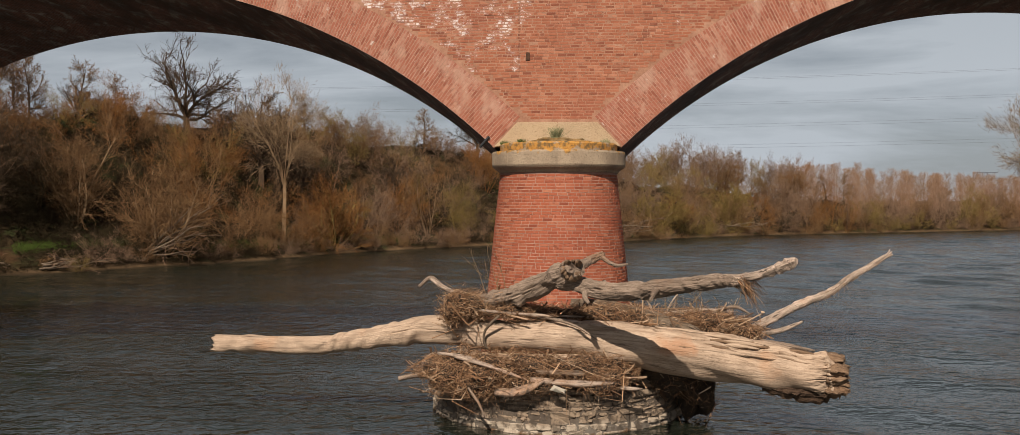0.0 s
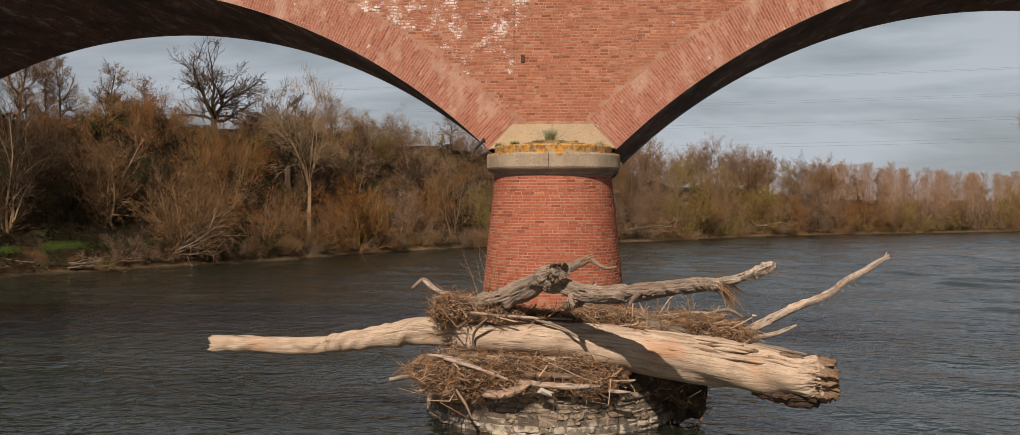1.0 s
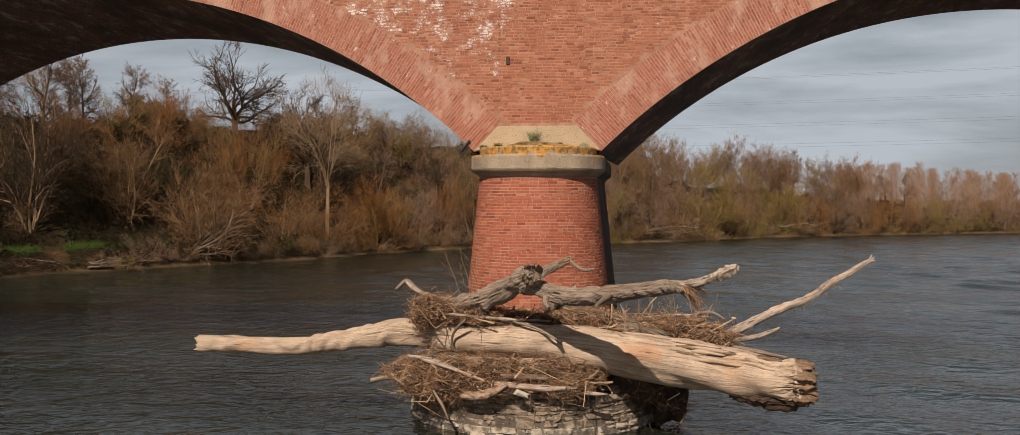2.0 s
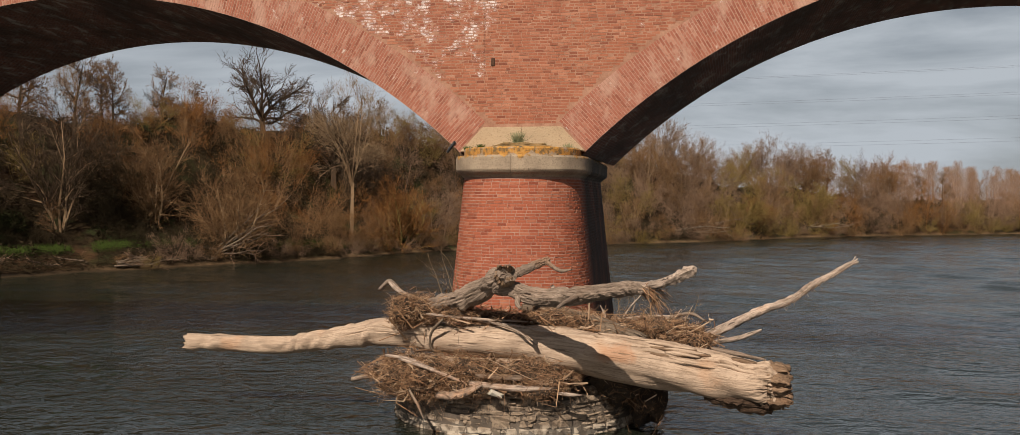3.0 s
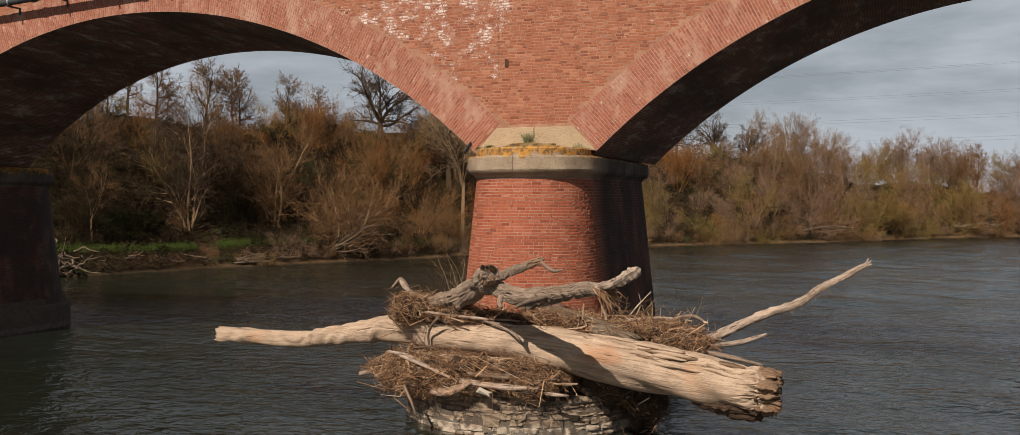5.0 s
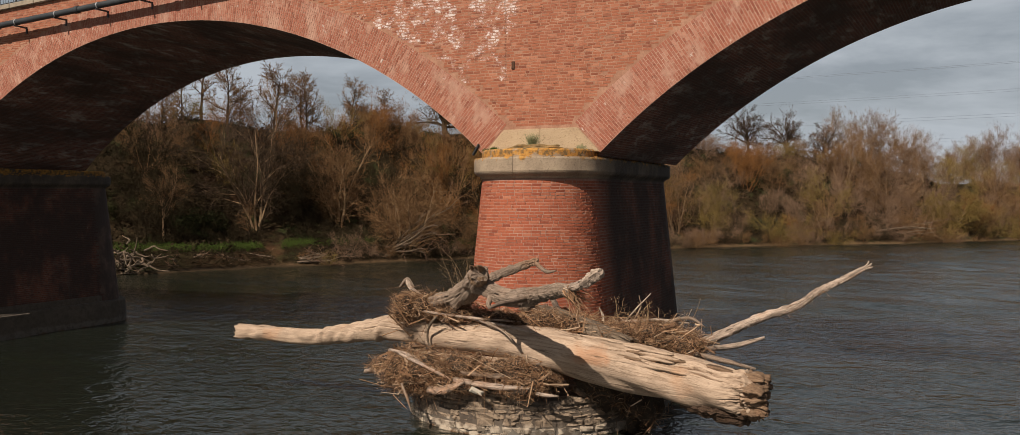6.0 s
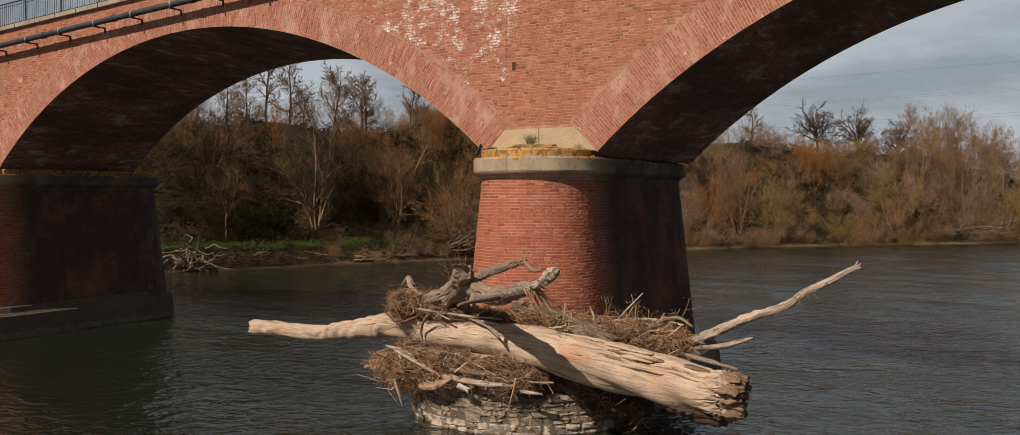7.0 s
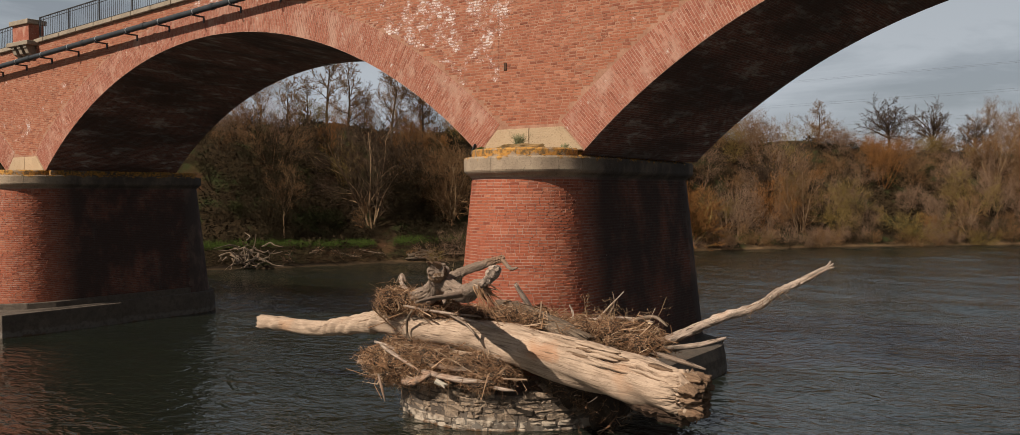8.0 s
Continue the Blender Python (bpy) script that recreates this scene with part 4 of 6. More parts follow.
def limb(name, pts, material, sides=14, per=6, rough=0.06, ridges=0.05, seed=0, blunt=True, crack=0.07, split=None, clefts=()):
    """A stem through points (x, y, z, radius): uneven, ridged along the grain, with broken ends."""
    rnd = np.random.RandomState(seed)
    c = spline(pts, per)
    pos, rad = c[:, :3], np.maximum(c[:, 3], 0.004)
    n = len(pos)
    tan = np.gradient(pos, axis=0)
    tan /= np.linalg.norm(tan, axis=1)[:, None]
    side = np.cross(tan, (0.0, 0.0, 1.0))
    side /= np.maximum(np.linalg.norm(side, axis=1), 1e-6)[:, None]
    up = np.cross(side, tan)
    ang = np.linspace(0, 2 * math.pi, sides, endpoint=False)
    phase = rnd.uniform(0, 6.28, 6)
    verts, length = [], np.concatenate([[0], np.cumsum(np.linalg.norm(np.diff(pos, axis=0), axis=1))])
    for i in range(n):
        tw = 0.25 * length[i]
        shape = 1 + ridges * np.sin(3 * ang + phase[0] + tw) + ridges * 0.7 * np.sin(5 * ang + phase[1] - 0.6 * tw) + ridges * 0.5 * np.sin(9 * ang + phase[2] + 0.3 * tw)
        for k in range(sides):
            q = pos[i] * 1.0 / max(rad[i] * 4, 0.3) + np.array((math.cos(ang[k]), math.sin(ang[k]), seed * 0.7))
            rr = rad[i] * (shape[k] + rough * 2.0 * noise.noise(Vector(q)))
            around = 1.7 if rad[i] > 0.2 else 1.1
            g = abs(noise.noise(Vector((length[i] * (0.24 if rad[i] > 0.2 else 0.9) + seed, around * math.cos(ang[k]), around * math.sin(ang[k]) + 0.15 * tw))))
            g2 = abs(noise.noise(Vector((length[i] * 0.4 + seed + 9, 3.4 * math.cos(ang[k]), 3.4 * math.sin(ang[k])))))
            deep = crack * (1.0 if split is None else 0.4 + 1.3 * max(0.0, min(1.0, (pos[i][0] - split) / 2.0)))
            rr -= rad[i] * deep * (max(0.0, 1 - g / 0.07) + 0.5 * max(0.0, 1 - g2 / 0.06))
            if split is not None:
                torn = max(0.0, min(1.0, (pos[i][0] - split) / 2.2))
                wave = noise.noise(Vector((length[i] * 0.2 + 3.0, 1.5 * math.cos(ang[k]), 1.5 * math.sin(ang[k])))) 
                lev = wave * 3.5
                rr += rad[i] * torn * (0.008 + 0.06 * max(0.0, math.sin(ang[k] - 0.35))) * (math.floor(lev) + min(1.0, (lev - math.floor(lev)) * 5.0))
                for a0, x0, x1, deep_c in clefts:
                    if x0 < pos[i][0] < x1:
                        a1 = a0 + 0.3 * noise.noise(Vector((length[i] * 0.7, a0 * 9.0, 1.0))) + 0.06 * noise.noise(Vector((length[i] * 5.0, a0 * 9.0, 4.0)))
                        off = (ang[k] - a1 + math.pi) % (2 * math.pi) - math.pi
                        fade = min(1.0, (pos[i][0] - x0) / 0.5, (x1 - pos[i][0]) / 0.5)
                        wide = 0.06 * (0.6 + noise.noise(Vector((length[i] * 2.0, a0, 7.0))))
                        if -0.3 < off < 0:
                            rr += rad[i] * 0.035 * fade * (1 + off / 0.3)
                        rr -= rad[i] * 2.3 * deep_c * fade * max(0.0, 1 - abs(off) / max(wide, 0.015))
                end = max(0.0, 1 - (length[-1] - length[i]) / 0.7)
                rr += rad[i] * end * (0.3 * noise.noise(Vector((length[i] * 3.0, 2.6 * math.cos(ang[k]), 2.6 * math.sin(ang[k])))) + 0.2 * noise.noise(Vector((length[i] * 7.0, 7 * math.cos(ang[k]), 7 * math.sin(ang[k])))))
            rr += rad[i] * (rnd.uniform(-0.035, 0.035) if 20 <= sides < 100 else 0.0)
            p = pos[i] + rr * (math.cos(ang[k]) * side[i] + math.sin(ang[k]) * up[i])
            if blunt and i in (0, n - 1):
                p = p + tan[i] * rad[i] * (rnd.uniform(-0.12, 0.12) + 0.6 * noise.noise(Vector((2.2 * math.cos(ang[k]), 2.2 * math.sin(ang[k]), seed))))
            verts.append(p)
    faces, uvs = [], []
    circ = 2 * math.pi * float(np.mean(rad))
    for i in range(n - 1):
        for k in range(sides):
            j = (k + 1) % sides
            faces.append((i * sides + k, i * sides + j, (i + 1) * sides + j, (i + 1) * sides + k))
            for a, b in ((length[i], k), (length[i], k + 1), (length[i + 1], k + 1), (length[i + 1], k)):
                uvs.append((a, b / sides * circ))
    for i, s in ((0, -1), (n - 1, 1)):
        verts.append(pos[i] - s * tan[i] * rad[i] * 0.3)
        mid = len(verts) - 1
        for k in range(0, sides, 2):
            j, l = (k + 1) % sides, (k + 2) % sides
            ring = [i * sides + k, i * sides + j, i * sides + l]
            faces.append((mid, ring[0], ring[1], ring[2]) if s > 0 else (mid, ring[2], ring[1], ring[0]))
            uvs += [(length[i], 0.0), (length[i] + 0.1, 0.1), (length[i] + 0.1, 0.2), (length[i], 0.3)]
    return mesh_of(name, verts, faces, material, uvs, smooth=sides < 20 or sides > 100)


def slivers(p0, p1, r0, r1=None, sides=3, bend=0.0, rnd=None):
    """Corners and faces of many thin sticks at once, three-sided, from p0 to p1."""
    p0, p1 = np.asarray(p0, float), np.asarray(p1, float)
    r0 = np.asarray(r0, float)[:, None]
    r1 = r0 * 0.25 if r1 is None else np.asarray(r1, float)[:, None]
    d = p1 - p0
    d /= np.maximum(np.linalg.norm(d, axis=1), 1e-6)[:, None]
    ref = np.where(np.abs(d[:, 2:3]) > 0.9, (1.0, 0.0, 0.0), (0.0, 0.0, 1.0))
    a = np.cross(d, ref)
    a /= np.linalg.norm(a, axis=1)[:, None]
    b = np.cross(d, a)
    stops = [(p0, r0), (p1, r1)]
    if bend > 0:
        off = (rnd.uniform(-1, 1, p0.shape)) * np.linalg.norm(p1 - p0, axis=1)[:, None] * bend
        stops = [(p0, r0), ((p0 + p1) / 2 + off, (r0 + r1) / 2), (p1, r1)]
    rows = []
    for p, r in stops:
        for k in range(sides):
            t = 2 * math.pi * k / sides
            rows.append(p + r * (math.cos(t) * a + math.sin(t) * b))
    per = len(rows)
    v = np.stack(rows, 1).reshape(-1, 3)
    f = []
    for lev in range(len(stops) - 1):
        for k in range(sides):
            j = (k + 1) % sides
            f.append((lev * sides + k, lev * sides + j, (lev + 1) * sides + j, (lev + 1) * sides + k))
    f = np.array(f)
    return v, (f[None] + per * np.arange(len(p0))[:, None, None]).reshape(-1, 4)


# the great trunk lying across the footing
log = thing("driftwood_tree", "huge bleached driftwood trunk lodged across the pier's footing", "tree trunk", at=(0, 0, 0))
LOG = [(-7.62, 22.62, 1.72, 0.2), (-6.6, 22.6, 1.73, 0.215), (-5.7, 22.58, 1.72, 0.215), (-4.9, 22.55, 1.74, 0.21), (-4.1, 22.5, 1.86, 0.25), (-3.2, 22.45, 2.02, 0.28),
       (-2.3, 22.35, 2.16, 0.33), (-1.3, 22.1, 2.17, 0.33), (-0.3, 21.9, 2.14, 0.36), (0.8, 21.8, 2.12, 0.4), (1.8, 21.75, 2.06, 0.46), (2.8, 21.65, 1.95, 0.51),
       (3.9, 21.55, 1.8, 0.53), (5.0, 21.5, 1.65, 0.51), (6.1, 21.42, 1.5, 0.47), (6.75, 21.35, 1.44, 0.44), (7.08, 21.3, 1.43, 0.36)]
CLEFTS = [(1.05, 2.9, 5.6, 0.22), (0.78, 4.0, 6.6, 0.26), (0.95, 4.9, 7.1, 0.24), (1.35, 3.4, 6.6, 0.3), (1.2, 5.2, 7.2, 0.25), (0.6, 5.6, 6.9, 0.16),
          (0.35, 6.5, 7.4, 0.22), (0.05, 6.7, 7.4, 0.2), (-0.3, 6.4, 7.4, 0.2), (0.6, -1.0, 1.2, 0.06), (0.1, -3.4, -0.6, 0.05), (0.85, 0.6, 3.0, 0.06)]
trunk = part("trunk", limb("trunk", LOG, DRIFT, 280, 18, 0.12, 0.01, 3, True, 0.006, 3.3, CLEFTS), log)
# torn slabs and splinters along the broken butt
rnd = random.Random(11)
for k in range(20):
    x = rnd.uniform(3.0, 5.9)
    i = min(range(len(LOG)), key=lambda q: abs(LOG[q][0] - x))
    _, y, z, r = LOG[i]
    z = z - (x - LOG[i][0]) * 0.14
    a = rnd.uniform(0.35, 1.45)
    px, py, pz = x, y - r * math.cos(a) * 0.97, z + r * math.sin(a) * 0.97
    ln = rnd.uniform(0.6, 1.5)
    part("splinter", limb("splinter", [(px, py, pz, 0.02), (px + ln * 0.4, py - 0.03, pz - 0.055 * ln + 0.02, rnd.uniform(0.035, 0.06)), (px + ln * 0.8, py - 0.03, pz - 0.11 * ln + 0.02, rnd.uniform(0.03, 0.06)), (px + ln, py, pz - 0.14 * ln + 0.02, 0.012)], DRIFT if k % 4 else TORN, 8, 5, 0.35, 0.2, 40 + k), log)
for k in range(26):
    a = rnd.uniform(0, 6.28)
    r = 0.4 * math.sqrt(rnd.random())
    y, z = 21.32 + r * math.cos(a), 1.42 + r * math.sin(a)
    ln = rnd.uniform(0.02, 0.16)
    part("torn_end", limb("torn_end", [(6.8, y, z, 0.08), (7.1, y - 0.02, z, rnd.uniform(0.06, 0.13)), (7.2 + ln, y + rnd.uniform(-0.06, 0.06), z + rnd.uniform(-0.08, 0.02), rnd.uniform(0.03, 0.07))], TORN, 12, 5, 0.5, 0.25, 70 + k), log, "torn brown wood")
# slab in the darkest wood, which puts the trunk's shade into its colour
part("bark_slab", limb("bark_slab", [(5.5, 21.32, 1.16, 0.1), (6.1, 21.28, 1.06, 0.16), (6.75, 21.3, 0.99, 0.18), (7.15, 21.32, 1.08, 0.1)], DARKWOOD, 20, 7, 0.25, 0.14, 9, True, 0.2), log, "bark slab hanging under the trunk, shade in its dark colour")

# second trunk half hidden under the first, along the footing
under = tagged(new("driftwood_log", limb("driftwood_log", [(-1.6, 21.9, 1.62, 0.1), (0.2, 21.5, 1.62, 0.14), (1.6, 21.55, 1.58, 0.17), (2.6, 21.7, 1.5, 0.12)], DRIFT, 14, 6, 0.08, 0.06, 17)),
               "pale driftwood log wedged below the great trunk", "log")
slab = tagged(new("driftwood_log", limb("driftwood_log", [(1.2, 22.65, 2.82, 0.1), (2.0, 22.45, 2.72, 0.19), (2.9, 22.25, 2.52, 0.23), (3.7, 22.15, 2.28, 0.22), (4.14, 22.12, 2.12, 0.19)], ROOTWOOD, 20, 8, 0.12, 0.08, 18)),
              "weathered brown log behind the great trunk", "log")

tagged(new("hanging_root", limb("hanging_root", [(-0.45, 21.3, 2.66, 0.03), (-0.62, 21.36, 2.5, 0.032), (-0.8, 21.5, 2.25, 0.03), (-0.82, 21.55, 2.0, 0.026), (-0.74, 21.6, 1.84, 0.02)], ROOTWOOD, 8, 6, 0.1, 0.06, 19)),
       "thin dark root looped over the pale trunk", "root")

# the gnarled branch on top, reaching out over the water
gnarl = thing("driftwood_branch", "gnarled driftwood branch with stub and rootlets on the debris", "branch")
part("stem", limb("stem", [(-1.2, 22.0, 2.85, 0.14), (-0.5, 21.75, 3.0, 0.2), (0.1, 21.5, 3.17, 0.25), (0.65, 21.0, 3.45, 0.25), (1.1, 20.45, 3.72, 0.22), (1.3, 20.1, 3.86, 0.19)], BARKY, 40, 14, 0.2, 0.05, 21, True, 0.16), gnarl)
part("limb", limb("limb", [(0.85, 20.75, 3.5, 0.17), (1.25, 20.5, 3.5, 0.19), (1.75, 20.25, 3.38, 0.19), (2.3, 19.85, 3.38, 0.19), (2.95, 19.15, 3.52, 0.17), (3.6, 18.45, 3.68, 0.15), (4.1, 17.95, 3.8, 0.13), (4.42, 17.6, 3.76, 0.07)], BARKY, 36, 14, 0.17, 0.04, 22, True, 0.14), gnarl)
part("broken_tip", limb("broken_tip", [(3.9, 18.15, 3.78, 0.07), (4.3, 17.75, 3.86, 0.078), (4.65, 17.42, 3.96, 0.075), (4.93, 17.2, 4.1, 0.105), (5.1, 17.05, 4.2, 0.1), (5.18, 16.98, 4.24, 0.05)], STICK, 22, 9, 0.2, 0.05, 29, True, 0.1), gnarl, "paler barkless end of the branch")
# hollow stump end: a ragged rim of torn wood round a dark core
rim = random.Random(61)
way = Vector((0.12, -0.82, 0.4)).normalized()
across_a = way.cross(Vector((0, 0, 1))).normalized()
across_b = way.cross(across_a)
heart = Vector((1.22, 20.2, 3.8))
for k in range(15):
    a = 2 * math.pi * k / 15 + rim.uniform(-0.12, 0.12)
    out_k = across_a * math.cos(a) + across_b * math.sin(a)
    foot = heart + out_k * 0.15 - way * 0.15
    ln = rim.uniform(0.15, 0.3) + (0.22 if math.sin(a) < -0.6 else 0.0)
    tip_k = foot + way * ln + out_k * rim.uniform(-0.07, 0.04)
    mid_k = (foot + tip_k) / 2 + out_k * 0.02
    part("torn_end", limb("torn_end", [(*foot, 0.07), (*mid_k, rim.uniform(0.06, 0.085)), (*tip_k, 0.014)], TORN, 8, 5, 0.3, 0.2, 300 + k), gnarl, "brown torn hollow end")
part("heartwood", limb("heartwood", [(*(heart - way * 0.3), 0.17), (*heart, 0.13), (*(heart + way * 0.02), 0.08)], DARKWOOD, 14, 4, 0.25, 0.15, 340), gnarl, "dark rotten heartwood")
part("fork", limb("fork", [(0.95, 20.9, 3.55, 0.12), (1.3, 21.3, 3.76, 0.105), (1.65, 21.7, 3.92, 0.095), (1.93, 21.95, 4.03, 0.08)], BARKY, 24, 10, 0.15, 0.05, 23, True, 0.12), gnarl)
part("spur", limb("spur", [(1.85, 21.9, 4.02, 0.07), (2.05, 21.85, 3.88, 0.05), (2.25, 21.75, 3.8, 0.045), (2.5, 21.65, 3.84, 0.02)], BARKY, 10, 5, 0.1, 0.08, 24), gnarl)
part("stub", limb("stub", [(2.92, 19.15, 3.5, 0.085), (2.82, 18.6, 3.47, 0.058), (2.74, 18.1, 3.46, 0.045), (2.68, 17.74, 3.42, 0.03)], BARKY, 10, 5, 0.1, 0.08, 25), gnarl)
part("stub", limb("stub", [(1.5, 20.3, 3.35, 0.08), (1.5, 20.15, 3.2, 0.06), (1.58, 20.05, 3.1, 0.03)], BARKY, 10, 5, 0.1, 0.08, 27), gnarl)
nr = np.random.RandomState(4)
a0 = np.array([(4.35, 17.65, 3.82)]) + nr.uniform(-0.12, 0.12, (60, 3))
a1 = a0 + np.stack([nr.uniform(0.05, 0.4, 60), nr.uniform(-0.15, 0.15, 60), nr.uniform(-0.5, -0.1, 60)], 1)
v, f = slivers(a0, a1, nr.uniform(0.006, 0.016, 60), bend=0.15, rnd=nr)
part("root_fringe", mesh_of("root_fringe", v, f, DEBRIS), gnarl, "", "stuff")
tagged(new("prop_stick", limb("prop_stick", [(2.26, 22.88, 2.5, 0.075), (2.1, 22.6, 2.95, 0.07), (1.97, 22.34, 3.38, 0.05)], STICK, 14, 7, 0.08, 0.06, 28)), "pale grey stick propped under the branch", "stick")

# the long stick pointing up over the water
long_stick = thing("driftwood_stick", "long pale peeled stick pointing up out of the debris", "stick")
part("stem", limb("stem", [(5.2, 22.85, 2.0, 0.1), (5.95, 23.15, 2.33, 0.115), (6.6, 23.28, 2.66, 0.105), (7.0, 23.35, 2.83, 0.1), (7.6, 23.5, 3.05, 0.095), (8.05, 23.55, 3.38, 0.085), (8.6, 23.68, 3.68, 0.075), (9.0, 23.78, 3.92, 0.06)], STICK, 24, 13, 0.16, 0.035, 31, True, 0.08), long_stick)
f0 = np.stack([nr.uniform(7.2, 8.2, 40), np.full(40, 23.42), np.zeros(40)], 1)
f0[:, 2] = 2.83 + (f0[:, 0] - 7.0) * 0.5
v, f = slivers(f0, f0 + np.stack([nr.normal(0, 0.1, 40), nr.normal(0, 0.05, 40), nr.uniform(-0.25, -0.08, 40)], 1), np.full(40, 0.006), bend=0.2, rnd=nr)
part("bark_fibre", mesh_of("bark_fibre", v, f, DEBRIS), long_stick, "", "stuff")
for k, (dx, dz) in enumerate(((0.16, 0.1), (0.18, 0.02), (0.1, 0.15))):
    part("split_tip", limb("split_tip", [(8.9, 23.76, 3.87, 0.035), (9.0 + dx * 0.5, 23.78, 3.92 + dz * 0.4, 0.028), (9.0 + dx, 23.8, 3.94 + dz, 0.012)], STICK, 8, 4, 0.1, 0.08, 32 + k), long_stick)
part("side_root", limb("side_root", [(5.75, 23.05, 2.26, 0.06), (5.45, 22.8, 2.05, 0.055), (5.3, 22.65, 1.85, 0.03)], STICK, 8, 5, 0.1, 0.08, 36), long_stick)

# loose branches that stand out of the debris
LOW_STICKS = [((-2.9, 21.9, 1.05), (-2.45, 21.95, 1.14), (-1.9, 21.8, 1.12), 0.07), ((-1.5, 21.3, 1.72), (-0.7, 20.95, 1.58), (0.2, 20.8, 1.3), 0.05), ((-1.9, 21.5, 1.75), (-1.2, 21.3, 1.7), (-0.6, 21.1, 1.55), 0.04),
              ((-1.1, 20.75, 1.1), (-0.85, 20.6, 0.8), (-0.7, 20.55, 0.5), 0.035), ((-0.5, 21.0, 0.95), (0.1, 20.75, 1.05), (0.6, 20.75, 1.3), 0.1), ((0.3, 20.8, 1.3), (1.3, 20.8, 1.22), (2.3, 21.0, 1.2), 0.08),
              ((0.4, 20.9, 1.45), (1.2, 21.0, 1.42), (2.0, 21.15, 1.35), 0.06), ((2.3, 20.95, 1.12), (2.55, 20.95, 1.1), (2.8, 21.05, 1.08), 0.045)]
TOP_STICKS = [((-2.62, 23.2, 3.12), (-2.3, 23.05, 3.36), (-1.95, 22.8, 3.2), 0.05), ((-2.3, 23.05, 3.34), (-1.9, 22.6, 3.16), (-1.2, 22.2, 2.95), 0.06), ((0.3, 21.65, 2.6), (1.2, 21.5, 2.52), (2.2, 21.35, 2.4), 0.035),
              ((0.6, 21.5, 2.6), (1.3, 21.25, 2.45), (1.8, 21.05, 2.15), 0.03), ((-0.9, 21.5, 2.75), (0.3, 21.5, 2.66), (1.6, 21.7, 2.6), 0.035)]
NEST_STICKS = [((5.4, 22.6, 2.0), (6.2, 22.4, 1.9), (6.9, 22.3, 1.78), 0.06), ((5.5, 22.4, 1.9), (6.3, 22.1, 1.72), (6.9, 21.9, 1.72), 0.05), ((5.6, 22.9, 2.05), (6.3, 23.2, 2.12), (6.9, 23.5, 2.3), 0.07),
               ((4.6, 23.2, 2.55), (5.2, 23.3, 2.68), (5.6, 23.2, 2.5), 0.045), ((3.4, 23.2, 2.5), (4.4, 23.3, 2.6), (5.2, 23.3, 2.56), 0.04), ((3.5, 23.5, 2.4), (3.75, 23.8, 2.75), (4.1, 23.95, 3.15), 0.022),
               ((3.7, 23.6, 2.4), (3.85, 23.9, 2.8), (3.8, 23.95, 3.1), 0.02), ((3.2, 23.0, 2.4), (3.15, 23.1, 2.65), (3.05, 23.1, 2.85), 0.03)]
for place, sticks in (("under the great trunk", LOW_STICKS), ("on top of the great trunk", TOP_STICKS), ("in the nest of twigs", NEST_STICKS)):
    for k, (a, b, c, r) in enumerate(sticks):
        tagged(new("dead_branch", limb("dead_branch", [(*a, r * 0.8), (*b, r), (*c, r * 0.45)], STICK if k % 3 else BARKY, 8, 6, 0.12, 0.08, 100 + k + len(place))), "dead grey branch caught " + place, "branch", "loose branches in the debris")
bm = bmesh.new()
bmesh.ops.create_cube(bm, size=1.0, matrix=pose(0.92, 20.68, 1.1, 20, 24, 12) @ Matrix.Diagonal((0.3, 0.1, 0.12, 1)))
for k, v in enumerate(bm.verts):
    v.co += Vector((0.05 * math.sin(k * 2.1), 0.02 * math.cos(k * 3.7), 0.035 * math.sin(k * 5.3)))
bmesh.ops.bevel(bm, geom=list(bm.edges), offset=0.012, segments=1, affect="EDGES")
chip = tagged(new("wood_chip", of_bmesh("wood_chip", bm, plain("pale chip", (0.34, 0.29, 0.22), (0.45, 0.39, 0.31), 6.0))), "pale broken wood chip on the footing", "wood chip")


